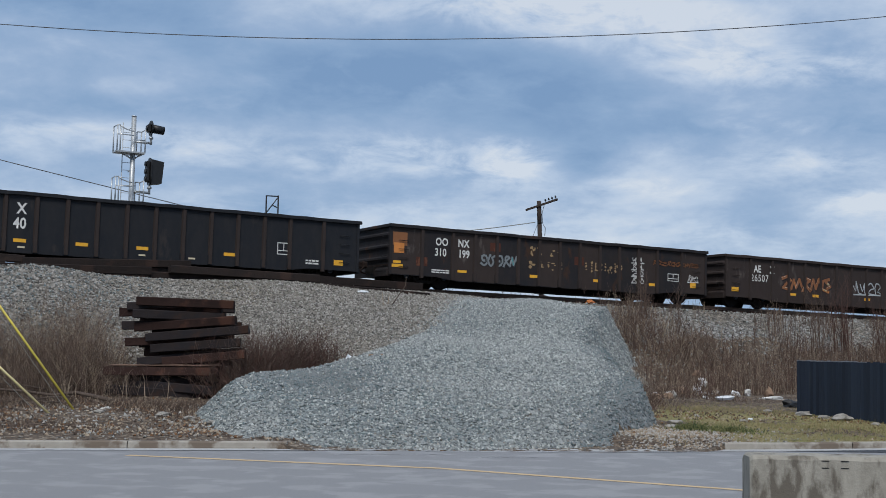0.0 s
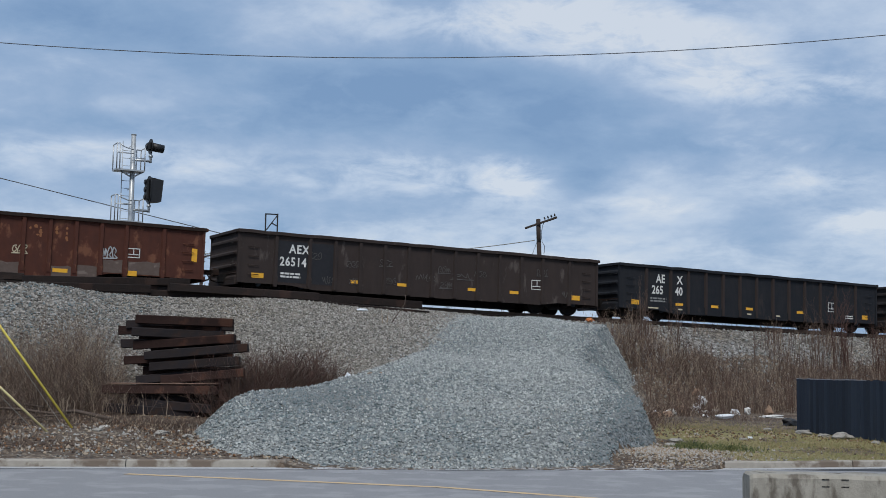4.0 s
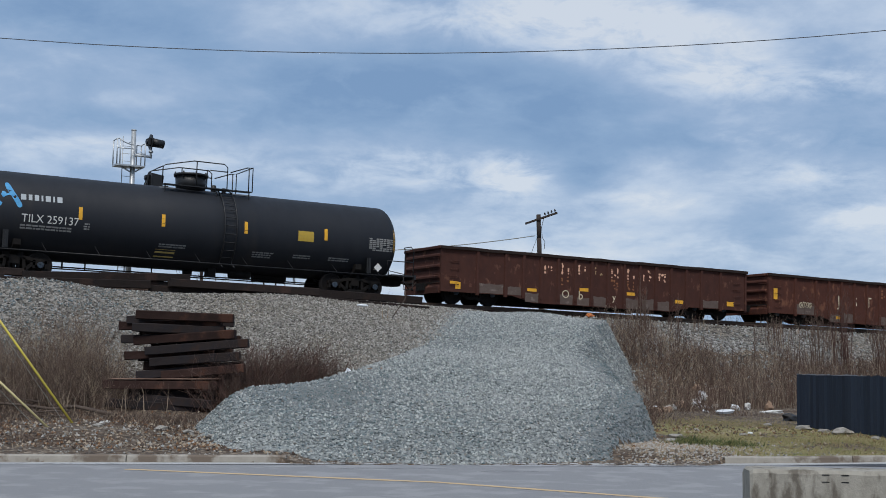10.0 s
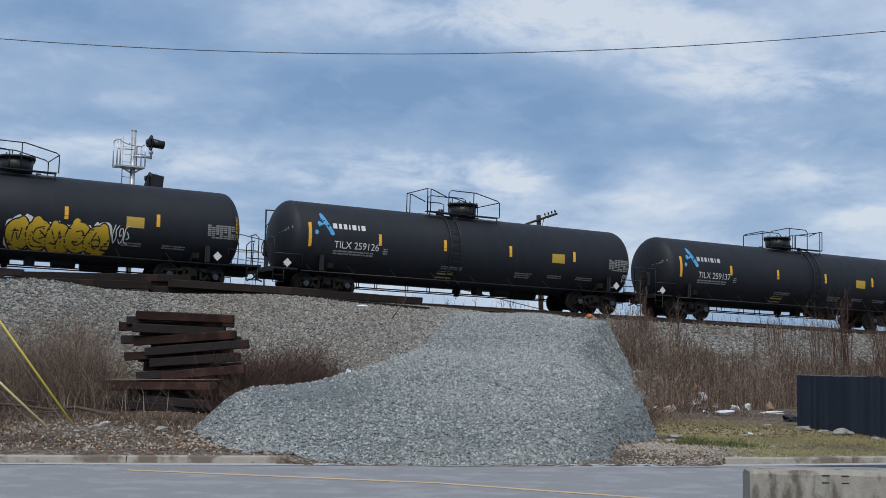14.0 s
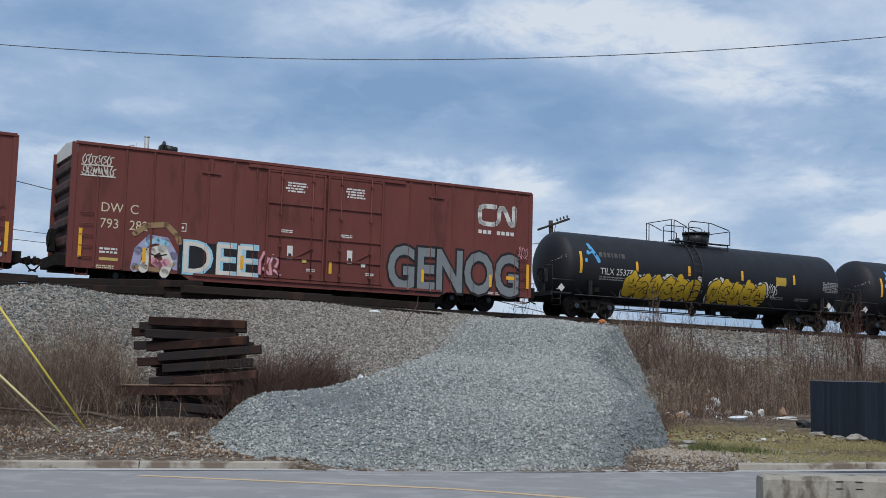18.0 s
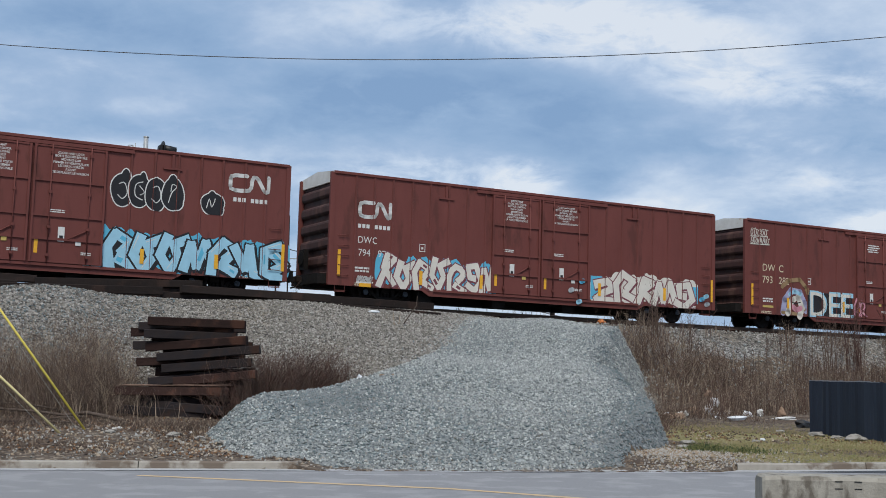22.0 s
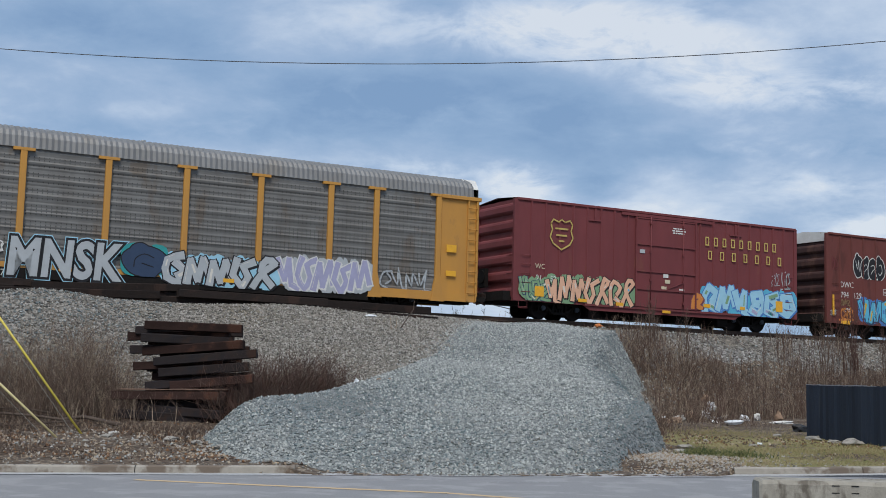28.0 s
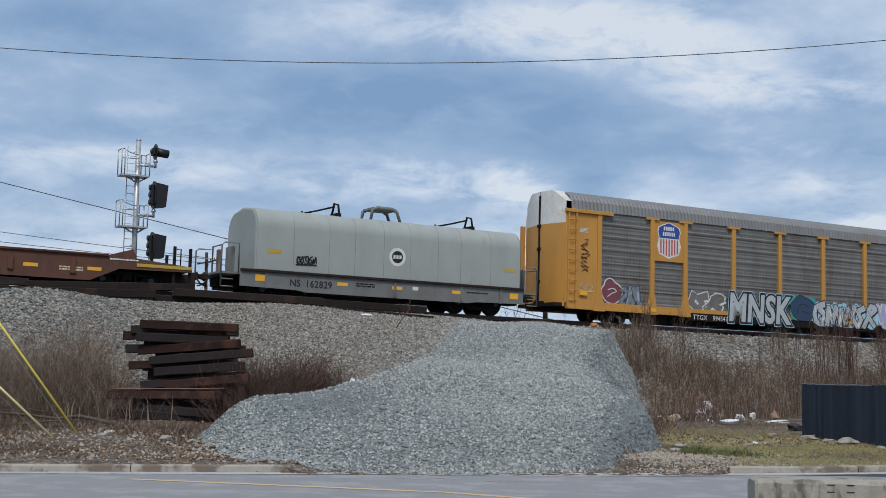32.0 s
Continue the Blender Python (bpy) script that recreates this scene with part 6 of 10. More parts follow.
def paint_posts(car, posts, thin):
    """Carry sprayed and stencilled paint over the faces of the side posts it crosses."""
    todo = list(car.children)
    while todo:
        ob = todo.pop()
        todo += list(ob.children)
        if ob.name.split(".")[0] not in PAINT or ob.data is None:
            continue
        xs = [v.co.x for v in ob.data.vertices]
        if not xs:
            continue
        lo, hi = min(xs), max(xs)
        joined = bmesh.new()
        for p in posts:
            if not lo - 0.03 < p < hi + 0.03:
                continue
            bm = bmesh.new()
            vs = ob.data.vertices
            for f in ob.data.polygons:
                fx = [vs[k].co.x for k in f.vertices]
                if max(fx) > p - 0.032 and min(fx) < p + 0.032:
                    bm.faces.new([bm.verts.new(vs[k].co) for k in f.vertices])
            for e, sg in ((p - 0.031, -1), (p + 0.031, 1)):
                bmesh.ops.bisect_plane(bm, geom=bm.verts[:] + bm.edges[:] + bm.faces[:], plane_co=(e, 0, 0), plane_no=(sg, 0, 0), clear_outer=True)
            for f in bm.faces:
                joined.faces.new([joined.verts.new((v.co.x, v.co.y - thin, v.co.z)) for v in f.verts])
            bm.free()
        if len(joined.faces):
            tagged(part("paint_on_post", joined, "white", car, fix=False), kind="stuff").data.materials[0] = ob.data.materials[0]
        else:
            joined.free()


def notice(car, x, z, w, y, seed, rows=5, h=0.06):
    print_bars(car, x, z, w, rows, h, "white", y, seed, name="door_notice")


DOOR_TEXT = (("IMPORTANT", "CLOSE THIS DOOR", "BEFORE CLOSING", "MAIN DOOR", "IMPORTANT", "FERMER CETTE PORTE", "AVANT DE FERMER", "LA PORTE PRINCIPALE"),
             ("CLOSE AND LOCK", "BOTH DOORS BEFORE", "MOVING CAR", "FERMER ET VERROUILLER", "LES DEUX PORTES", "AVANT", "DE DEPLACER LE WAGON"))


def door_words(car, x, z, y, k):
    """The bilingual order on a plug door."""
    for i, line in enumerate(DOOR_TEXT[k % 2]):
        letters(car, line, x, z - 0.112 * i, 0.078, "white", y, 0.95, "door_notice", centred=True, thick=0.014)


def rail_mark(car, x, z, w, h, y, mat="white"):
    """The railway's mark: one bent ribbon, as a plain shape."""
    bm = bmesh.new()
    r = h * 0.11
    P = lambda a, b: (x + w * a, z + h * b)
    pts = [P(0.44, 0.92), P(0.16, 0.92), P(0.06, 0.84), P(0.04, 0.70), P(0.04, 0.30), P(0.06, 0.16), P(0.16, 0.08), P(0.40, 0.08), P(0.50, 0.14), P(0.55, 0.30), P(0.57, 0.75), P(0.60, 0.90), P(0.66, 0.90), P(0.72, 0.78),
           P(0.86, 0.22), P(0.91, 0.10), P(0.96, 0.14), P(0.97, 0.28), P(0.97, 0.94)]
    stroke(bm, pts, r, lambda px, pz, d: Vector((px, y - d, pz)), 0.006)
    part("ribbon_emblem", bm, mat, car, "white ribbon emblem", fix=False)


def web_bars(car, x, z, w, y):
    """Address line below the mark, as plain bars."""
    n = 8
    for i in range(n):
        if i == 3:
            continue
        x0 = x + w * i / n
        bm = bmesh.new()
        box(bm, x0, x0 + w / n * 0.72, y - 0.006, y, z, z + 0.15)
        part("address_bar", bm, "white", car)


def red_box(label, s0, s1, ribs, doors, marks):
    car, c, YS = boxcar(label, s0, s1, "box_red", ribs, doors)
    Y = YS - 0.001
    for k, (d0, d1) in enumerate(zip(doors, doors[1:])):
        m = (d0 + d1) / 2 - c
        w = d1 - d0
        if marks == "a":
            notice(car, m - 0.45, 4.28, 0.9, YS - 0.056, 10 + k, 4)
        else:
            door_words(car, m, 4.52 - 0.06 * k, YS - 0.056, k)
        notice(car, m - 0.6, 2.50, 0.5, YS - 0.056, 14 + k, 2, 0.04)
        slab(car, "door_label", "white", m - 0.30, m - 0.08, 1.45, 1.95, YS - 0.076, d=0.005)
        slab(car, "door_label", "black_paint", m - 0.25, m - 0.13, 1.52, 1.66, YS - 0.082, d=0.003)
        slab(car, "door_label", "white" if k else "yellow_print", m + 0.30, m + 0.48, 1.35, 1.52, YS - 0.076, d=0.005)
        notice(car, m + 0.5, 1.10, 0.35, YS - 0.056, 18 + k, 2, 0.035)
        slab(car, "reflector", "reflector", m - w * 0.42, m - w * 0.42 + 0.12, 1.02, 1.48, YS - 0.056)
    for x in (s0 + 0.30, s1 - 0.15):
        slab(car, "reflector", "reflector", x - c - 0.06, x - c + 0.06, 0.98, 1.98, Y - 0.05)
    bm = bmesh.new()
    t = 0.025
    x, z = s0 + 3.75 - c, 2.15
    for a in ((x, x + 0.26, z, z + t), (x, x + 0.26, z + 0.28, z + 0.28 + t), (x, x + t, z, z + 0.3), (x + 0.26 - t, x + 0.26, z, z + 0.3), (x + 0.09, x + 0.17, z + 0.1, z + 0.18)):
        box(bm, a[0], a[1], Y - 0.006, Y, a[2], a[3])
    part("stencil_panel", bm, "white", car)
    print_bars(car, s0 + 0.98 - c, 1.30, 0.62, 2, 0.07, "white", Y, 3)
    print_bars(car, s0 + 0.9 - c, 0.72, 0.6, 2, 0.04, "cream", Y, 7)
    print_bars(car, s1 - 2.0 - c, 0.72, 1.0, 2, 0.035, "white", Y, 8)
    return car, c, Y


# first boxcar
R0 = [-145.68, -144.72, -143.73, -142.70, -141.73, -140.77, -139.9, -133.54, -132.55, -131.61, -130.57, -129.58, -128.63]
car, c, Y = red_box("red-brown boxcar with a white and grey painted graffiti", -146.48, -127.89, R0, [-139.54, -137.12, -134.68], "a")
letters(car, "DW", -145.54 - c, 2.62, 0.33, "cream", Y, 0.95)
letters(car, "C", -144.52 - c, 2.62, 0.33, "cream", Y, 0.95)
letters(car, "793", -145.54 - c, 2.06, 0.33, "cream", Y, 0.95)
letters(car, "282", -144.52 - c, 2.06, 0.33, "cream", Y, 0.95)
slab(car, "stencil_strip", "yellow_print", -145.5 - c, -144.85 - c, 0.93, 1.03, Y)
rail_mark(car, -130.42 - c, 3.44, 1.74, 0.86, Y)
web_bars(car, -130.40 - c, 3.10, 1.74, Y)
slab(car, "graffiti_ground", "black_paint", -142.72 - c, -139.75 - c, 0.63, 1.80, Y, "black sprayed ground", 0.004)
letters(car, "DEE", -142.66 - c, 0.66, 1.22, "spray_pale_sky", Y - 0.012, 0.98, "graffiti", "pale block graffiti letters on black", 1.0, thick=0.02)
letters(car, "DEE", -142.64 - c, 0.70, 1.14, "spray_offwhite", Y - 0.017, 0.98, "graffiti_fill", "", 1.0, thick=0.0)
# plain blobs stand in for a painted figure
bm = bmesh.new()
AT = lambda px, pz, d: Vector((px, Y - d, pz))
stroke(bm, [(-144.3 - c, 0.75), (-143.3 - c, 0.72), (-142.9 - c, 0.95)], 0.08, AT, 0.0150)
stroke(bm, [(-144.3 - c, 1.95), (-143.9 - c, 2.25), (-143.2 - c, 2.35), (-142.8 - c, 2.0), (-142.7 - c, 1.75)], 0.10, AT, 0.0152)
blob = part("graffiti", bm, "spray_tan", car, "plain sprayed blobs in tan and pink", fix=False)
for mt, pts, r, d in (("spray_lilac", [(-144.25 - c, 0.75), (-144.15 - c, 1.35), (-143.75 - c, 1.8), (-143.2 - c, 1.75), (-142.9 - c, 1.25), (-142.8 - c, 0.9)], 0.16, 0.0130),
                      ("spray_offwhite", [(-143.95 - c, 0.75), (-143.7 - c, 1.35), (-143.3 - c, 1.5), (-143.05 - c, 1.0), (-143.2 - c, 0.62)], 0.17, 0.0165), ("spray_pale_sky", [(-143.85 - c, 1.62), (-143.5 - c, 1.78), (-143.15 - c, 1.66)], 0.09, 0.0172),
                      ("spray_pink", [(-143.6 - c, 1.02), (-143.4 - c, 0.90), (-143.15 - c, 1.0)], 0.13, 0.0180), ("black_paint", [(-143.75 - c, 1.28), (-143.5 - c, 1.2), (-143.15 - c, 1.28)], 0.025, 0.0188)):
    bm = bmesh.new()
    stroke(bm, pts, r, AT, d)
    part("blob", bm, mt, blob, fix=False)
sprayed(car, -139.7 - c, -138.9 - c, 0.8, 1.7, 2, "spray_pink", "spray_plum", None, ("spray_offwhite",), 102, Y - 0.07, fat=0.10, label="pink graffiti drips")
letters(car, "GENOG", -134.46 - c, 0.70, 1.58, "black_paint", Y - 0.010, 0.75, "graffiti_outline", "", 1.0, thick=0.075)
letters(car, "GENOG", -134.46 - c, 0.70, 1.58, "spray_steel", Y - 0.017, 0.75, "graffiti", "steel-grey block graffiti letters with black edges", 1.0, thick=0.032)
for x in (-132.9, -129.8):
    slab(car, "reflector", "reflector", x - c - 0.06, x - c + 0.06, 0.95, 1.45, Y - 0.024)
slab(car, "reflector", "reflector", -129.05 - c, -128.6 - c, 1.30, 1.44, Y - 0.024)
for x in (-143.95, -140.35):
    slab(car, "reflector", "reflector", x - c - 0.06, x - c + 0.06, 0.95, 1.45, Y - 0.024)
scrawl(car, -146.25 - c, -145.2 - c, 4.22, 4.55, "spray_offwhite", 103, Y, 0.020, 5)
scrawl(car, -146.25 - c, -145.1 - c, 3.85, 4.15, "spray_offwhite", 104, Y, 0.022, 6)
scrawl(car, -128.5 - c, -128.0 - c, 2.2, 2.7, "spray_pink", 105, Y, 0.015, 3)
paint_posts(car, [x - c for x in R0], 0.037)

# second boxcar
R1 = [-166.24, -165.46, -164.65, -163.80, -162.99, -162.16, -161.31, -160.45, -154.42, -153.58, -152.73, -151.89, -151.07, -150.22, -149.41]
car, c, Y = red_box("red-brown boxcar with white and sky-blue graffiti", -167.19, -148.44, R1, [-160.19, -157.80, -155.30], "b")
rail_mark(car, -166.12 - c, 3.27, 1.40, 0.66, Y)
web_bars(car, -166.12 - c, 2.88, 1.42, Y)
letters(car, "DWC", -166.12 - c, 2.30, 0.26, "white", Y, 0.90)
letters(car, "794", -166.08 - c, 1.80, 0.27, "white", Y, 0.90)
letters(car, "972", -165.25 - c, 1.80, 0.27, "white", Y, 0.90)
sprayed(car, -165.2 - c, -159.8 - c, 0.63, 1.95, 7, "spray_offwhite", "spray_plum", "spray_sky", ("spray_plum",), 111, Y, fat=0.135, label="off-white graffiti over sky blue")
for x in (-163.35, -160.6):
    slab(car, "reflector", "reflector", x - c - 0.07, x - c + 0.07, 0.85, 1.40, Y - 0.024)
slab(car, "reflector", "reflector", -166.0 - c, -165.5 - c, 0.62, 0.78, Y - 0.006)
scrawl(car, -166.1 - c, -165.45 - c, 0.80, 1.02, "white", 112, Y, 0.03, 5)
slab(car, "graffiti_ground", "spray_sky", -155.2 - c, -154.6 - c, 0.75, 1.75, Y, "sky blue sprayed ground", 0.0045)
sprayed(car, -155.0 - c, -149.6 - c, 0.63, 1.95, 5, "spray_offwhite", "spray_plum", "spray_offwhite", (), 113, Y, fat=0.125, label="off-white block graffiti with brown outlines")
slab(car, "graffiti_ground", "spray_sky", -149.85 - c, -149.35 - c, 0.85, 1.60, Y, "sky blue sprayed ground", 0.0045)
for x in (-154.75, -151.25):
    slab(car, "reflector", "reflector", x - c - 0.07, x - c + 0.07, 0.90, 1.45, Y - 0.024)
for k, (x, z) in enumerate(((-155.75, 1.45), (-156.3, 1.05), (-155.9, 0.58), (-149.2, 1.05), (-148.9, 0.85), (-148.95, 1.2))):
    bm = bmesh.new()
    stroke(bm, [(x - c, z), (x + 0.12 - c, z + 0.04)], 0.10, AT, 0.09 if x < -155 else 0.03)
    part("paint_spot", bm, ("spray_sky", "spray_silver", "spray_pale_sky")[k % 3], car, fix=False)
paint_posts(car, [x - c for x in R1], 0.037)

# third boxcar
R2 = [x - 20.5 for x in R1]
car, c, Y = red_box("red-brown boxcar with black tags and blue graffiti", -187.54, -169.01, R2, [-180.61, -178.28, -175.75], "c")
letters(car, "DWC", -186.75 - c, 2.38, 0.28, "white", Y, 0.92)
letters(car, "794", -186.72 - c, 1.88, 0.28, "white", Y, 0.92)
letters(car, "129", -185.85 - c, 1.88, 0.28, "white", Y, 0.92)
rail_mark(car, -171.35 - c, 3.78, 1.58, 0.66, Y)
web_bars(car, -171.15 - c, 3.42, 1.35, Y)
for x0, x1, z0, z1, n, sd in ((-185.75, -183.75, 2.86, 4.05, 4, 121), (-182.95, -180.75, 2.95, 4.15, 4, 122), (-175.5, -173.1, 2.80, 4.1, 4, 123), (-172.25, -171.6, 2.85, 3.75, 1, 124)):
    sprayed(car, x0 - c, x1 - c, z0, z1, n, "black_paint", "white", None, (), sd, Y, fat=0.27, label="black throw-up tag with a thin white rim", bubble=True, rim=0.04)
sprayed(car, -185.4 - c, -180.1 - c, 0.63, 1.98, 7, "spray_sky", "spray_navy", "spray_blue", ("spray_blue", "spray_gold"), 125, Y, fat=0.15, label="bright blue graffiti with yellow specks")
sprayed(car, -176.6 - c, -169.05 - c, 0.63, 2.1, 8, "spray_pale_sky", "black_paint", "spray_sky", ("spray_sky",), 126, Y, fat=0.155, rim=0.07, label="pale blue graffiti with black outlines")
for x in (-174.4, -171.7):
    slab(car, "reflector", "reflector", x - c - 0.07, x - c + 0.07, 0.90, 1.42, Y - 0.024)
slab(car, "reflector", "reflector", -186.7 - c, -186.1 - c, 0.60, 0.78, Y - 0.006)
scrawl(car, -186.75 - c, -186.1 - c, 1.5, 1.8, "spray_tan", 127, Y, 0.03, 3)
scrawl(car, -186.75 - c, -185.9 - c, 0.85, 1.4, "spray_orange", 128, Y, 0.05, 2)
scrawl(car, -180.0 - c, -179.2 - c, 0.95, 1.2, "spray_silver", 129, Y - 0.06, 0.035, 4)
scrawl(car, -187.4 - c, -187.0 - c, 1.0, 1.25, "spray_silver", 130, Y, 0.02, 4)
scrawl(car, -187.3 - c, -186.9 - c, 3.2, 3.8, "box_maroon", 131, Y, 0.02, 3)
paint_posts(car, [x - c for x in R2], 0.037)

# maroon boxcar, shorter
RIB3 = [-204.49, -203.78, -203.08, -202.37, -201.66, -200.94, -200.23, -199.5, -195.46, -194.68, -193.93, -193.21, -192.5, -191.8, -191.08, -190.41]
car, c, YS = boxcar("maroon ribbed boxcar with faded yellow lettering bars and graffiti", -205.22, -189.65, "box_maroon", RIB3, [-199.17, -195.69], eave=4.90, sill=0.66, deep=0.46, pale_roof=False, end_mat="box_maroon", thin=0.045, drop=3.4)
Y = YS - 0.001
for row, word, x0, step in ((3.72, 9, -195.22, 0.505), (3.10, 7, -195.05, 0.70)):
    for i in range(word):
        bm = bmesh.new()
        x = x0 + i * step - c
        # a plain hollow frame in place of each character of the railway's name
        t = 0.052
        for a in ((0.03, 0.03 + t, 0, 0.40), (0.25 - t, 0.25, 0, 0.40), (0.03 + t, 0.25 - t, 0.40 - t, 0.40), (0.03 + t, 0.25 - t, 0, t)):
            box(bm, x + a[0], x + a[1], Y - 0.050, Y - 0.044, row + a[2], row + a[3])
        part("name_bar", bm, "yellow_print", car)
bm = bmesh.new()
shield = [(-0.52, 0.42), (-0.40, 0.60), (-0.15, 0.50), (0, 0.62), (0.15, 0.50), (0.40, 0.60), (0.52, 0.42), (0.45, 0.15), (0.55, -0.15), (0.40, -0.42), (0, -0.66), (-0.40, -0.42), (-0.55, -0.15), (-0.45, 0.15), (-0.52, 0.42)]
stroke(bm, [(-203.0 - c + 1.05 * a, 3.58 + b) for a, b in shield], 0.035, lambda px, pz, d: Vector((px, Y - d, pz)), 0.050)
for z, w in ((3.80, 0.6), (3.52, 0.5), (3.28, 0.22)):
    stroke(bm, [(-203.0 - c - w / 2, z), (-203.0 - c + w / 2, z)], 0.035, lambda px, pz, d: Vector((px, Y - d, pz)), 0.0485)
part("shield_emblem", bm, "yellow_print", car, "faded yellow shield outline", fix=False)
letters(car, "WC", -204.3 - c, 2.04, 0.22, "cream", Y - 0.046, 0.9)
letters(car, "21", -204.25 - c, 1.55, 0.24, "white", Y - 0.046, 0.9)
letters(car, "52", -203.55 - c, 1.55, 0.24, "white", Y - 0.046, 0.9)
letters(car, "4", -202.72 - c, 1.55, 0.24, "white", Y - 0.046, 0.9)
sprayed(car, -205.0 - c, -203.5 - c, 0.70, 1.72, 3, "spray_leaf", "spray_navy", "spray_leaf", ("spray_gold", "spray_offwhite"), 140, Y - 0.046, fat=0.10, label="pale green graffiti with navy lines")
sprayed(car, -203.7 - c, -199.2 - c, 0.67, 1.90, 7, "spray_peach", "black_paint", "spray_leaf", ("spray_sky", "spray_offwhite"), 141, Y - 0.048, fat=0.12, label="peach graffiti with black outlines")
sprayed(car, -195.3 - c, -189.8 - c, 0.67, 2.0, 6, "spray_pale_sky", "spray_blue", "spray_sky", ("spray_lilac", "spray_teal", "spray_leaf"), 142, Y - 0.044, fat=0.15, label="blue and teal graffiti")
sprayed(car, -195.9 - c, -195.4 - c, 0.8, 1.6, 1, "spray_orange", "spray_plum", None, (), 143, Y - 0.06, fat=0.2, label="orange sprayed patch")
for x, z, w, h in ((-204.08, 1.10, 0.45, 0.42), (-201.9, 0.85, 0.45, 0.14), (-199.95, 0.80, 0.4, 0.14), (-195.1, 1.0, 0.4, 0.16), (-193.0, 1.0, 0.3, 0.14), (-190.75, 1.2, 0.42, 0.50), (-197.4, 0.60, 0.45, 0.12)):
    slab(car, "reflector", "reflector", x - c - w / 2, x - c + w / 2, z - h / 2, z + h / 2, Y - 0.062)
notice(car, -197.1 - c, 4.30, 0.8, YS - 0.056, 44, 3)
for k, (x, z) in enumerate(((-197.6, 2.1), (-197.5, 1.85), (-198.9, 3.1), (-196.7, 1.5), (-197.7, 1.55))):
    slab(car, "door_label", ("white", "cream", "spray_silver")[k % 3], x - c, x - c + 0.28, z, z + 0.16, YS - 0.076, d=0.005)
scrawl(car, -190.55 - c, -190.0 - c, 2.1, 2.9, "spray_silver", 144, Y, 0.03, 2)
scrawl(car, -191.2 - c, -190.7 - c, 2.2, 2.8, "spray_silver", 145, Y - 0.02, 0.015, 2)


# ---------------------------------------------------------------- auto rack
def autorack():
    s0, s1 = -234.20, -207.01
    c, h = (s0 + s1) / 2, (s1 - s0) / 2
    car = wagon("autorack_car", c, "yellow auto rack car with grey screen panels and graffiti", "autorack car")
    YS, Z0, Z1, ZR = -1.50, 0.80, 4.66, 5.62
    posts = [-232.45, -229.58, -227.71, -224.87, -222.01, -219.21, -216.39, -213.56, -211.63, -208.88]
    # corrugated screen panels between the posts, on both sides
    for sg in (-1, 1):
        for p0, p1 in zip(posts, posts[1:]):
            x0, x1 = p0 - c + 0.02, p1 - c - 0.02
            bm = bmesh.new()
            rows = []
            n = 64
            for i in range(n + 1):
                z = Z0 + (Z1 + 0.06 - Z0) * i / n
                band = int((i / n) * 7)
                w = 0.007 * math.sin(2 * math.pi * 22 * i / n) + (0.03 if i / n * 7 - band < 0.16 else 0.0)
                rows.append([bm.verts.new((x, sg * (-YS + w), z)) for x in (x0, x1)])
            for p, q in zip(rows, rows[1:]):
                bm.faces.new((p[0], p[1], q[1], q[0]))
            part("screen_panel", bm, "rack_screen", car)
            if sg < 0:
                # perforations as small raised blocks, their inner shade put into the colour
                bm = bmesh.new()
                rs = random.Random(int(-p0 * 10))
                for j in range(6):
                    zz = Z0 + 0.55 + j * 0.55
                    for i in range(int((x1 - x0 - 0.2) / 0.17)):
                        xx = x0 + 0.15 + i * 0.17
                        for q in range(4):
                            box(bm, xx, xx + 0.022, YS - 0.030, YS - 0.022, zz + q * 0.10, zz + q * 0.10 + 0.030)
                tagged(part("perforation", bm, "hole_shade", car), kind="stuff")
    post = mesh_from("rack_post", lambda bm: (box(bm, -0.11, 0.11, -1.62, -1.50, Z0 - 0.1, Z1 - 0.02, 0.012), box(bm, -0.36, 0.36, -1.63, -1.48, Z1 - 0.06, Z1 + 0.04)), "rack_yellow")
    gus = mesh_from("post_foot", lambda bm: prism(bm, [(-0.11, 1.35), (0.11, 1.35), (0.30, 0.42), (-0.30, 0.42)], "y", -1.63, -1.52), "rack_yellow")
    for i, p in enumerate(posts):
        piece("post", post, car, p - c)
        if i in (0, 1, 2, 8, 9):
            piece("post_foot", gus, car, p - c)
        piece("post", post, car, p - c, 0, 0, 180)
    # deck and sill
    bm = bmesh.new()
    box(bm, -h + 0.1, h - 0.1, -1.60, -1.44, 0.46, 0.80)
    box(bm, -h + 0.1, h - 0.1, 1.44, 1.60, 0.46, 0.80)
    part("side_sill", bm, "rack_yellow", car)
    bm = bmesh.new()
    box(bm, -227.55 - c, -211.9 - c, -1.615, -1.59, 0.28, 0.62)
    part("sill_plate", bm, "under", car)
    bm = bmesh.new()
    box(bm, -h, h, -1.48, 1.48, 0.80, 0.90)
    box(bm, -h - 0.3, h + 0.3, -0.4, 0.4, 0.45, 0.80)
    box(bm, -h + 5.2, h - 5.2, -0.42, 0.42, 0.10, 0.50)
    for k in range(6):
        x = -h + 5.5 + (2 * h - 11.0) * k / 5
        box(bm, x - 0.25, x + 0.25, -1.2, -0.5, 0.12, 0.5)
    rod(bm, (-2, -0.8, 0.5), (-0.6, -0.8, 0.5), 0.2, seg=10)
    box(bm, 1, 1.8, -1.1, -0.7, 0.35, 0.7)
    part("deck", bm, "under", car)
    bm = bmesh.new()
    box(bm, -h + 0.4, h - 0.4, -1.46, 1.46, 2.72, 2.80)
    part("upper_deck", bm, "rack_screen", car)
    # arched roof with cross corrugations
    bm = bmesh.new()
    n = int((2 * h - 0.5) / 0.10)
    prev = None
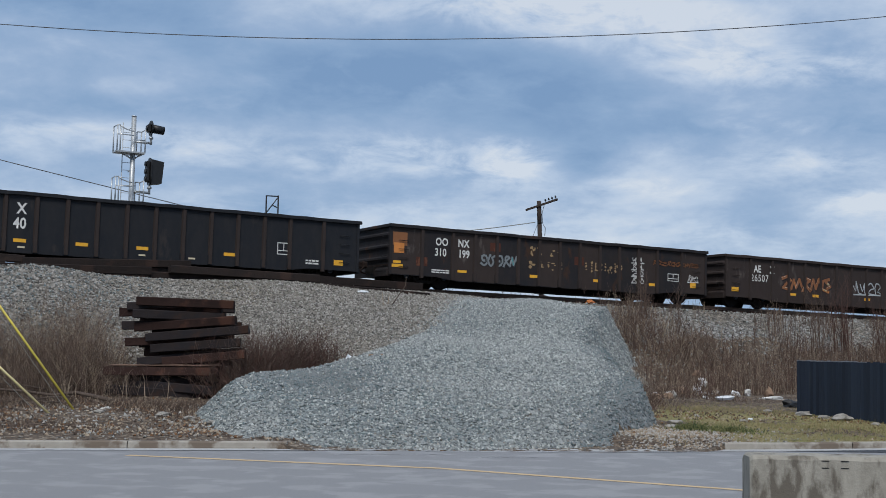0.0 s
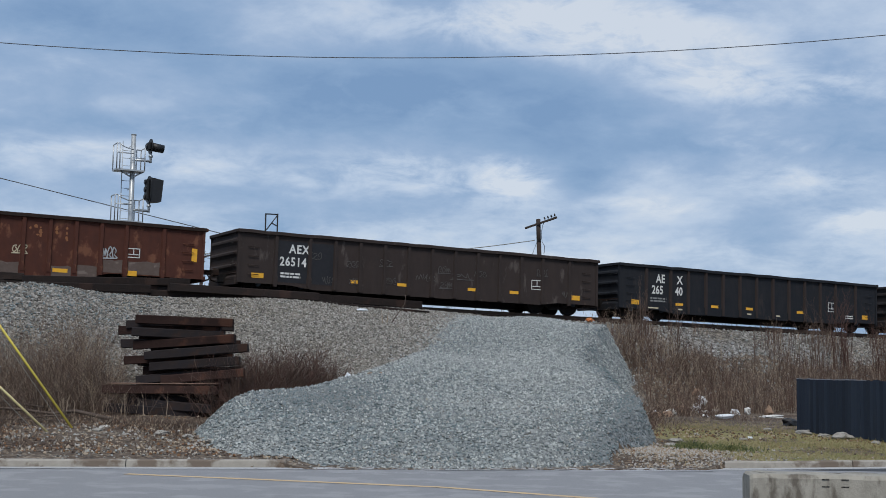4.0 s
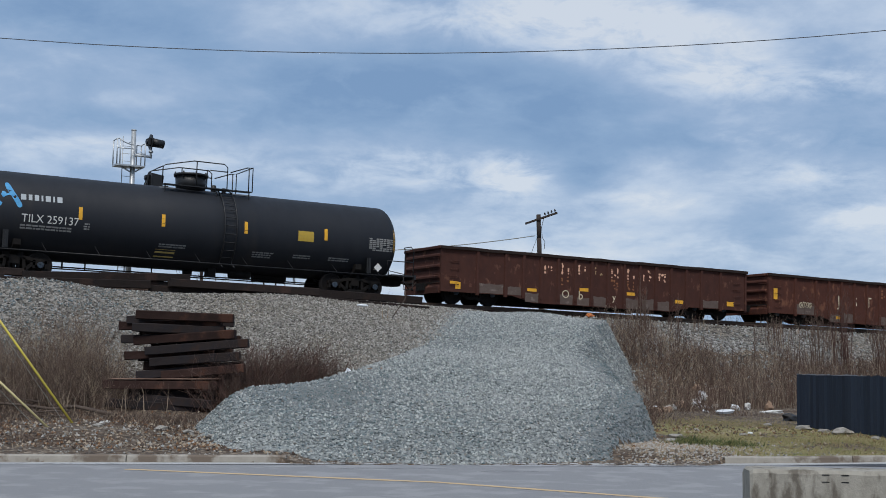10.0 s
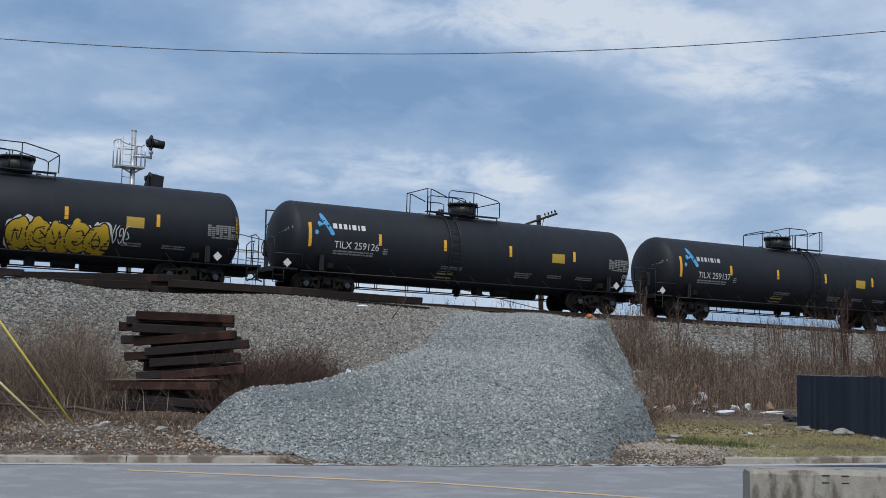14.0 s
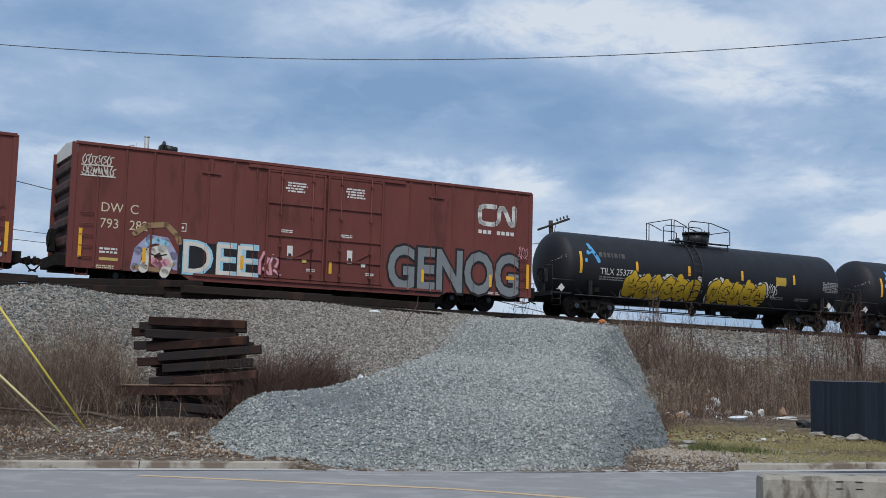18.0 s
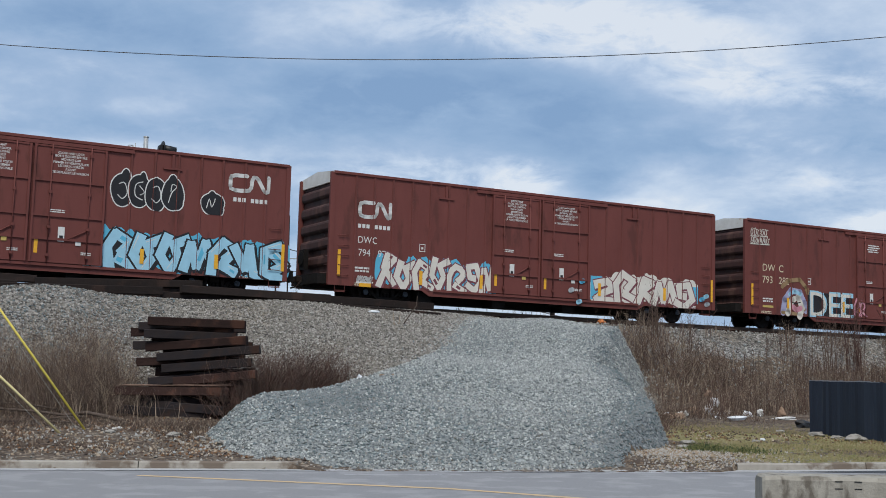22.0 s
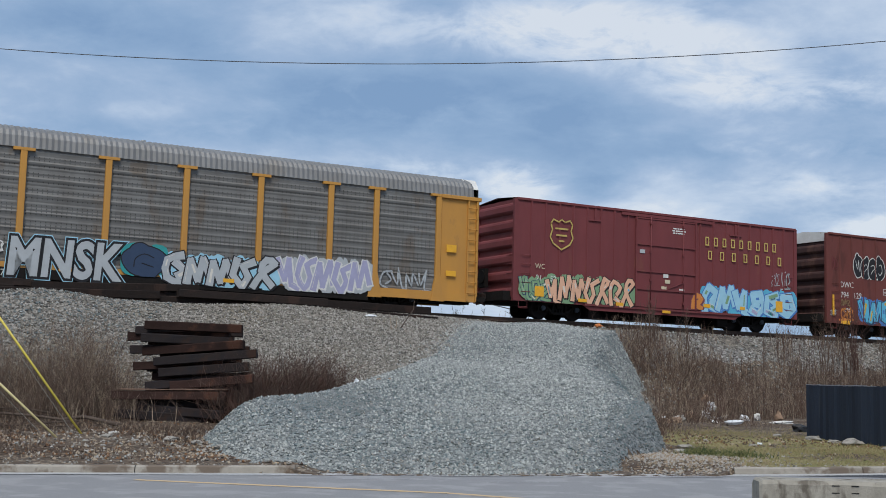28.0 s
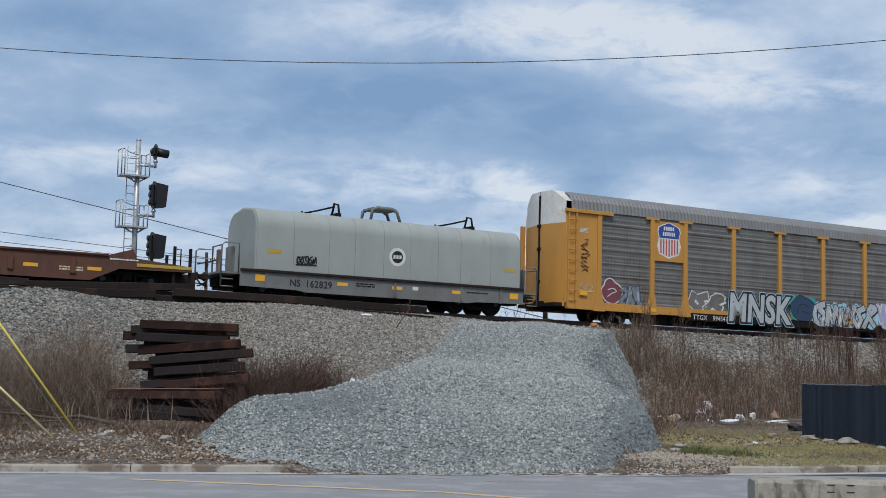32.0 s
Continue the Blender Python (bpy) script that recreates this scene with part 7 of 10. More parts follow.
    for i in range(n + 1):
        x = -h + 0.30 + (2 * h - 0.55) * i / n
        b = 0.018 * (1 if i % 2 else -1)
        cur = []
        for j in range(13):
            a = math.pi * j / 12
            y = -1.56 * math.cos(a)
            z = Z1 + 0.04 + (ZR - Z1 - 0.04) * math.sin(a) ** 0.62
            cur.append(bm.verts.new((x, y * (1 + b * 0.5), z + b * math.sin(a))))
        if prev:
            for j in range(12):
                bm.faces.new((prev[j], cur[j], cur[j + 1], prev[j + 1]))
        prev = cur
    part("roof", bm, "rack_roof", car, "grey corrugated arched roof")
    # end enclosures with radial doors, white above
    for sg in (-1, 1):
        e = sg * h
        a0, a1 = sorted((e, sg * (h - 1.75)))
        bm = bmesh.new()
        box(bm, a0 + 0.02, a1, -1.56, -1.48, Z0 - 0.1, Z1, 0.01)
        box(bm, a0 + 0.02, a1, 1.48, 1.56, Z0 - 0.1, Z1, 0.01)
        part("end_side", bm, "rack_yellow", car)
        bm = bmesh.new()
        box(bm, a0 - 0.02, a1 + 0.7 if sg < 0 else a1 + 0.05, -1.66, -1.50, Z1 - 0.10, Z1 + 0.05, 0.012)
        part("end_cap_rail", bm, "rack_yellow", car)
        bm = bmesh.new()
        n = 8
        for side in (-1, 1):
            prev = None
            for i in range(n + 1):
                y = side * (0.02 + 1.50 * i / n)
                x = e + sg * (0.30 - 0.32 * (i / n) ** 2)
                cur = [bm.verts.new((x, y, z)) for z in (Z0 - 0.25, Z1 - 0.55)]
                if prev:
                    bm.faces.new((prev[0], cur[0], cur[1], prev[1]))
                prev = cur
        part("end_door", bm, "rack_yellow", car)
        bm = bmesh.new()
        for side in (-1, 1):
            prev = None
            for i in range(n + 1):
                f = i / n
                y = side * (0.02 + 1.50 * f)
                x = e + sg * (0.30 - 0.32 * f ** 2)
                zt = Z1 + 0.04 + (ZR - Z1 - 0.10) * (1.0 if f < 0.56 else 1 - 0.60 * (f - 0.56) / 0.44)
                cur = [bm.verts.new((x, y, Z1 - 0.55)), bm.verts.new((x - sg * 0.02, y, max(zt, Z1 - 0.1))), bm.verts.new((e - sg * 0.45, y, max(zt, Z1 - 0.1)))]
                if prev:
                    bm.faces.new((prev[0], cur[0], cur[1], prev[1]))
                    bm.faces.new((prev[1], cur[1], cur[2], prev[2]))
                prev = cur
        part("end_hood", bm, "end_white", car, "white weathered end hood")
        bm = bmesh.new()
        box(bm, e + sg * 0.30 - 0.02, e + sg * 0.30 + 0.02, -0.06, 0.06, Z0 - 0.25, ZR - 0.25)
        for z in (1.6, 3.0, 4.0):
            box(bm, e + sg * 0.32 - 0.03, e + sg * 0.32 + 0.03, -0.12, 0.12, z, z + 0.12)
        part("lock_bar", bm, "under", car)
        bm = bmesh.new()
        for xx in (e - sg * 0.12, e - sg * 0.52):
            box(bm, xx - 0.035, xx + 0.035, -1.64, -1.56, Z0 - 0.3, Z1 - 0.05)
        part("ladder_rail", bm, "rack_yellow", car)
        ladder(car, min(e - sg * 0.12, e - sg * 0.52), max(e - sg * 0.12, e - sg * 0.52), Z0 - 0.2, Z1 - 0.2, -1.60, 9, "rack_yellow", 0.018)
        bm = bmesh.new()
        box(bm, min(e, e + sg * 0.45), max(e, e + sg * 0.45), -1.4, 1.4, 0.55, 0.70)
        part("end_platform", bm, "under", car)
    # far-corner door post seen past the end
    bm = bmesh.new()
    box(bm, -h - 0.25, -h - 0.05, 1.50, 1.62, 0.6, 4.2)
    part("door_edge", bm, "rack_yellow", car)
    # emblem panel: yellow plate with a shield of plain shapes
    x0, x1 = -229.55 - c, -227.75 - c
    slab(car, "emblem_panel", "rack_yellow", x0, x1, 2.82, 4.58, YS - 0.04, "yellow panel with a striped shield", 0.03)
    xm, zm, Y = (x0 + x1) / 2, 3.76, YS - 0.071

    def shield_face(name, pts, mat, d):
        bm = bmesh.new()
        f = [bm.verts.new((xm + a, Y - d, zm + b)) for a, b in pts]
        bm.faces.new(f)
        part(name, bm, mat, car, fix=False)
    out = [(-0.60, 0.60), (-0.35, 0.70), (0, 0.82), (0.35, 0.70), (0.60, 0.60), (0.66, 0.40), (0.58, 0.10), (0.68, -0.25), (0.55, -0.62), (0, -0.82), (-0.55, -0.62), (-0.68, -0.25), (-0.58, 0.10), (-0.66, 0.40)]
    shield_face("shield", out, "white", 0.002)
    shield_face("shield_top", [(a * 0.92, b * 0.95) for a, b in out if b >= 0.1], "shield_blue", 0.006)
    for i in range(7):
        a = -0.50 + i * 0.155
        lowz = -0.58 - 0.14 * (1 - abs(i - 3) / 3)
        shield_face("stripe", [(a, 0.05), (a + 0.08, 0.05), (a + 0.08, lowz), (a, lowz)], "shield_red", 0.007)
    for z, w in ((0.44, 0.62), (0.20, 0.72)):
        n = 5 if z > 0.3 else 7
        for i in range(n):
            bm = bmesh.new()
            xx = xm - w / 2 + w * i / n
            box(bm, xx, xx + w / n * 0.7, Y - 0.011, Y - 0.007, zm + z, zm + z + 0.17)
            part("name_bar", bm, "white", car)
    letters(car, "TTGX", -227.3 - c, 0.33, 0.22, "white", -1.616, 1.0)
    letters(car, "994547", -226.15 - c, 0.33, 0.22, "white", -1.616, 0.95)
    # graffiti along the lower flank
    Yg = YS - 0.06
    sprayed(car, -232.15 - c, -231.35 - c, 0.75, 1.75, 1, "spray_plum", "white", None, (), 151, Yg, fat=0.22, label="plum graffiti with white rim", bubble=True, rim=0.05)
    sprayed(car, -231.3 - c, -230.2 - c, 0.75, 1.70, 3, "spray_steel", "spray_navy", None, ("spray_lilac",), 152, Yg, fat=0.2, label="teal graffiti")
    sprayed(car, -227.4 - c, -225.5 - c, 0.72, 1.55, 2, "rack_screen", "white", None, (), 153, Yg, fat=0.2, label="white outlined graffiti")
    letters(car, "MNSK", -225.25 - c, 0.42, 1.22, "black_paint", YS - 0.135, 0.80, "graffiti", "pale block graffiti letters with black outlines", 1.02, thick=0.085, lean=0.08)
    letters(car, "MNSK", -225.25 - c, 0.42, 1.22, "spray_pale_sky", YS - 0.130, 0.80, "graffiti_rim", "", 1.02, thick=0.105, lean=0.08)
    letters(car, "MNSK", -225.25 - c, 0.42, 1.22, "spray_silver", YS - 0.142, 0.80, "graffiti_fill", "", 1.02, thick=0.035, lean=0.08)
    sprayed(car, -221.2 - c, -220.0 - c, 0.6, 1.8, 1, "spray_navy", "black_paint", "spray_teal", (), 155, YS - 0.135, fat=0.34, label="navy sprayed blob", bubble=True)
    sprayed(car, -219.9 - c, -215.7 - c, 0.40, 1.62, 5, "spray_silver", "black_paint", "spray_pale_sky", ("spray_offwhite",), 156, YS - 0.135, fat=0.13, label="white graffiti with black outlines")
    sprayed(car, -215.6 - c, -211.9 - c, 0.45, 1.85, 5, "spray_lilac", "white", "spray_silver", (), 157, YS - 0.135, fat=0.12, label="pale lilac graffiti")
    scrawl(car, -211.4 - c, -209.2 - c, 0.8, 1.6, "spray_silver", 158, YS - 0.05, 0.035, 4)
    rs = random.Random(159)
    bm = bmesh.new()
    pts = [(-233.2 - c + 0.22 * math.sin(k * 1.9) + rs.uniform(-0.07, 0.07), 3.4 - 0.045 * k + rs.uniform(-0.13, 0.13)) for k in range(30)]
    stroke(bm, flowing(pts, 4), 0.013, lambda px, pz, d: Vector((px, -1.565 - d, pz)), 0.012)
    tagged(part("tag", bm, "gon_brown", car, "thin dark scribbled tag", fix=False), kind="stuff")
    scrawl(car, -233.45 - c, -232.75 - c, 1.25, 1.55, "cream", 165, -1.565, 0.016, 3)
    for x, z, w, hh in ((-208.3, 2.55, 0.45, 0.30), (-208.3, 1.55, 0.45, 0.22), (-229.6, 0.62, 0.42, 0.16), (-233.3, 1.15, 0.4, 0.2), (-223.3, 0.66, 0.42, 0.14), (-217.5, 0.66, 0.42, 0.14)):
        slab(car, "reflector", "reflector", x - c - w / 2, x - c + w / 2, z - hh / 2, z + hh / 2, -1.64)
    notice(car, -233.5 - c, 3.9, 0.5, -1.561, 60, 4, 0.03)
    running_gear(car, h + 0.75, h - 3.6)


autorack()


# ---------------------------------------------------------------- coil car
def coil_car():
    s0, s1 = -248.54, -236.30
    c, h = (s0 + s1) / 2, (s1 - s0) / 2
    car = wagon("coil_car", c, "grey coil car with a rounded hood and roof brackets", "coil car")
    Y = -1.60
    # frame
    for y0, y1 in ((-1.60, -1.50), (1.50, 1.60)):
        bm = bmesh.new()
        prism(bm, [(-h, 1.05), (h, 1.05), (h, 0.50), (h - 2.2, 0.46), (h - 2.6, 0.40), (-h + 2.6, 0.40), (-h + 2.2, 0.46), (-h, 0.50)], "y", y0, y1)
        part("side_sill", bm, "coil_frame", car)
        bm = bmesh.new()
        yy = sorted((y0 * 1.03, y1 * 1.03))
        box(bm, -h, h, yy[0] - 0.03, yy[1] + 0.03, 1.05, 1.14, 0.01)
        part("sill_flange", bm, "rust_dark", car)
    for x in (-h + 1.0, 0.2, 3.2, h - 1.1):
        bm = bmesh.new()
        box(bm, x - 0.05, x + 0.05, -1.63, -1.59, 0.46, 1.05)
        part("sill_post", bm, "coil_frame", car)
    bm = bmesh.new()
    box(bm, -h, h, -1.5, 1.5, 0.86, 0.98)
    box(bm, -h - 0.5, h + 0.5, -0.35, 0.35, 0.52, 0.86)
    rod(bm, (-0.6, -0.9, 0.42), (0.7, -0.9, 0.42), 0.17, seg=10)
    box(bm, 1.1, 1.6, -1.2, -0.8, 0.30, 0.55)
    part("underframe", bm, "under", car)
    # hood: rounded tunnel shell made of panels between seams
    hx0, hx1 = -247.95 - c, -236.45 - c
    seams = [hx0] + [v - c for v in (-246.48, -245.03, -243.95, -242.72, -241.55, -240.31, -239.27, -237.86)] + [hx1]

    def section(k=1.0):
        pts = [(-1.55, 1.16), (-1.55, 2.75)]
        for i in range(1, 8):
            a = math.pi / 2 * i / 8
            pts.append((-1.55 + 0.75 * (1 - math.cos(a)), 2.75 + 0.75 * math.sin(a)))
        pts += [(-0.80, 3.50), (0, 3.60)]
        pts += [(-y, z) for y, z in pts[-2::-1]]
        return [(y * k, 1.16 + (z - 1.16) * k) for y, z in pts]
    hood = None
    for i, (a, b) in enumerate(zip(seams, seams[1:])):
        bm = bmesh.new()
        sec = section()
        p = [bm.verts.new((a + 0.007, y, z)) for y, z in sec]
        q = [bm.verts.new((b - 0.007, y, z)) for y, z in sec]
        for j in range(len(sec) - 1):
            f = bm.faces.new((p[j], q[j], q[j + 1], p[j + 1]))
            f.smooth = True
        ob = part("hood_panel", bm, "coil_grey", car)
        bm = bmesh.new()
        sec = section(0.996)
        p = [bm.verts.new((b - 0.03, y, z)) for y, z in sec]
        q = [bm.verts.new((b + 0.03, y, z)) for y, z in sec]
        for j in range(len(sec) - 1):
            bm.faces.new((p[j], q[j], q[j + 1], p[j + 1]))
        part("hood_seam", bm, "coil_frame", car)
    for x, sg in ((hx0, -1), (hx1, 1)):
        bm = bmesh.new()
        sec = section()
        sec2 = section(0.97)
        p = [bm.verts.new((x, y, z)) for y, z in sec]
        q = [bm.verts.new((x + sg * 0.05, y, z)) for y, z in sec2]
        for j in range(len(sec) - 1):
            bm.faces.new((p[j], q[j], q[j + 1], p[j + 1])).smooth = True
        bm.faces.new(q)
        part("hood_end", bm, "coil_grey", car)
    # lifting brackets and the middle hoop
    for s in (-244.5, -238.5):
        x = s - c
        bm = bmesh.new()
        pipe(bm, [(x + 0.10, -0.95, 3.42), (x + 0.10, -0.80, 3.95), (x + 0.04, -0.55, 4.02), (x + 0.02, -0.40, 3.58)], 0.045, 6)
        pipe(bm, [(x + 0.06, -0.55, 3.90), (x - 0.35, -0.1, 3.78), (x - 0.85, 0.55, 3.66)], 0.035, 6)
        rod(bm, (x - 0.85, 0.55, 3.45), (x - 0.85, 0.55, 3.76), 0.04, seg=6)
        box(bm, x - 0.06, x + 0.14, -1.02, -0.35, 3.40, 3.60)
        part("lift_bracket", bm, "under", car)
    bm = bmesh.new()
    for yy in (-0.45, 0.45):
        x = -242.2 - c
        pipe(bm, [(x - 0.62, yy, 3.52), (x - 0.55, yy, 3.95), (x - 0.35, yy, 4.05), (x + 0.35, yy, 4.05), (x + 0.55, yy, 3.92), (x + 0.70, yy, 3.52)], 0.07, 6)
    box(bm, -242.2 - c - 0.55, -242.2 - c + 0.55, -0.45, 0.45, 3.98, 4.06)
    part("lift_hoop", bm, "coil_frame", car)
    # round emblem in plain rings
    for r, mt, d in ((0.36, "white", 0.004), (0.24, "black_paint", 0.008)):
        bm = bmesh.new()
        bm.faces.new([bm.verts.new((-242.13 - c + r * math.cos(k), -1.55 - d, 2.02 + r * math.sin(k))) for k in (2 * math.pi * i / 28 for i in range(28))])
        part("round_emblem", bm, mt, car, fix=False)
    bm = bmesh.new()
    for i in range(3):
        box(bm, -242.13 - c - 0.18 + 0.13 * i, -242.13 - c - 0.09 + 0.13 * i, -1.564, -1.559, 1.95, 2.09)
    part("emblem_bars", bm, "white", car)
    letters(car, "NS", -246.62 - c, 0.60, 0.26, "black_paint", Y, 0.95, thick=0.02)
    letters(car, "162829", -245.98 - c, 0.60, 0.26, "black_paint", Y, 0.90, gap=1.1, thick=0.02)
    for x, z, w, hh in ((-247.73, 0.83, 0.48, 0.24), (-244.46, 0.80, 0.44, 0.13), (-242.12, 0.80, 0.44, 0.13), (-239.45, 0.80, 0.44, 0.13), (-236.75, 0.80, 0.4, 0.24)):
        slab(car, "reflector", "reflector", x - c - w / 2, x - c + w / 2, z - hh / 2, z + hh / 2, Y)
    for x in (-247.25, -236.95):
        slab(car, "reflector", "placard", x - c - 0.28, x - c + 0.28, 1.78, 1.92, -1.55)
    slab(car, "stencil_panel", "white", -241.45 - c, -241.2 - c, 0.76, 0.90, Y)
    print_bars(car, -243.9 - c, 0.84, 0.8, 2, 0.05, "under", Y, 5)
    print_bars(car, -239.0 - c, 0.80, 1.0, 1, 0.05, "under", Y, 6)
    scrawl(car, -246.35 - c, -245.55 - c, 1.45, 1.75, "black_paint", 161, -1.55, 0.028, 5)
    # end platforms with railings and brake stand
    for sg in (-1, 1):
        e = sg * h
        bm = bmesh.new()
        box(bm, min(e, e + sg * 0.75), max(e, e + sg * 0.75), -1.5, 1.5, 0.92, 1.0)
        part("end_platform", bm, "coil_frame", car)
        for yy in (-1.50, 1.50):
            pipes(car, "end_railing", "coil_frame", [[(e + sg * 0.72, yy, 0.45), (e + sg * 0.72, yy, 1.95), (e + sg * 0.6, yy, 2.05), (e + sg * 0.05, yy, 2.05), (e + sg * 0.05, yy, 0.95)]], 0.03)
            pipes(car, "step", "coil_frame", [[(e + sg * 0.72, yy, zz), (e + sg * 0.25, yy, zz)] for zz in (0.45, 0.72)], 0.025)
        pipes(car, "end_railing", "coil_frame", [[(e + sg * 0.72, -1.5, 1.95), (e + sg * 0.72, -0.5, 1.95), (e + sg * 0.72, -0.5, 0.95)]], 0.03)
        for yy in (-1.35, -0.85, 0.2):
            bm = bmesh.new()
            box(bm, e + sg * 0.2 - 0.04, e + sg * 0.2 + 0.04, yy, yy + 0.30, 1.0, 1.95)
            part("end_stanchion", bm, "coil_frame", car)
    running_gear(car, h + 0.85, h - 1.9)


coil_car()


# ---------------------------------------------------------------- brown depressed flat car
def flat_car():
    s1 = -250.35
    s0 = s1 - 21.0
    c, h = (s0 + s1) / 2, (s1 - s0) / 2
    car = wagon("flat_car", c, "rusty brown skeleton flat car with black end posts", "flat car")
    for y0, y1 in ((-1.58, -1.46), (1.46, 1.58)):
        bm = bmesh.new()
        prism(bm, [(-h, 1.02), (-h + 2.9, 1.22), (h - 3.1, 1.22), (h - 2.15, 1.52), (h - 2.0, 1.20), (h, 1.02), (h, 0.84), (h - 2.6, 0.80), (h - 3.6, 0.34), (-h + 3.6, 0.34), (-h + 2.6, 0.80), (-h, 0.84)], "y", y0, y1)
        part("side_girder", bm, "flat_brown", car)
        bm = bmesh.new()
        yy = sorted((y0, y1))
        box(bm, -h + 2.6, h - 3.0, yy[0] - 0.06, yy[1] + 0.06, 1.20, 1.28, 0.01)
        part("top_flange", bm, "gon_rust", car)
    for i in range(7):
        x = -h + 4.5 + i * 2.05
        bm = bmesh.new()
        box(bm, x - 0.09, x + 0.09, -1.64, -1.58, 0.55, 1.0)
        part("side_bracket", bm, "flat_brown", car)
    bm = bmesh.new()
    box(bm, -h, h, -1.46, 1.46, 0.86, 0.98)
    box(bm, -h - 0.5, h + 0.5, -0.4, 0.4, 0.5, 0.86)
    part("deck", bm, "rust_dark", car)
    bm = bmesh.new()
    box(bm, h - 2.0, h, -1.60, -1.57, 0.92, 1.03)
    part("edge_strip", bm, "placard", car)
    for x, hh in ((-250.98, 1.75), (-250.40, 1.70)):
        for yy in (-1.45, 1.45):
            bm = bmesh.new()
            box(bm, x - c - 0.05, x - c + 0.05, yy - 0.05, yy + 0.05, 0.40, hh, 0.01)
            part("end_post", bm, "under", car)
    bm = bmesh.new()
    pipe(bm, [(-250.9 - c, -1.45, 1.65), (-250.75 - c, -1.45, 1.66), (-250.75 - c, -1.45, 1.0)], 0.025)
    part("grab_iron", bm, "under", car)
    for x in (-255.94, -253.81, -258.2, -260.3, -263, -266):
        slab(car, "reflector", "reflector", x - c - 0.24, x - c + 0.24, 0.68, 0.80, -1.582)
    print_bars(car, -255.0 - c, 0.72, 0.8, 2, 0.05, "cream", -1.58, 3)
    info_panel(car, -254.55 - c, 0.40, 0.6, 0.3, "cream")
    print_bars(car, -253.3 - c, 1.10, 1.0, 1, 0.05, "white", -1.59, 4)
    running_gear(car, h + 0.6, h - 2.2)


flat_car()

# ---------------------------------------------------------------- lineside things
def gz(x, y):
    return float(ground_z(x, y))


on_ramp = lambda x, y: ramp_height(x, y) > np.maximum(bank_height(x, y), base_height(x, y)) - 0.03


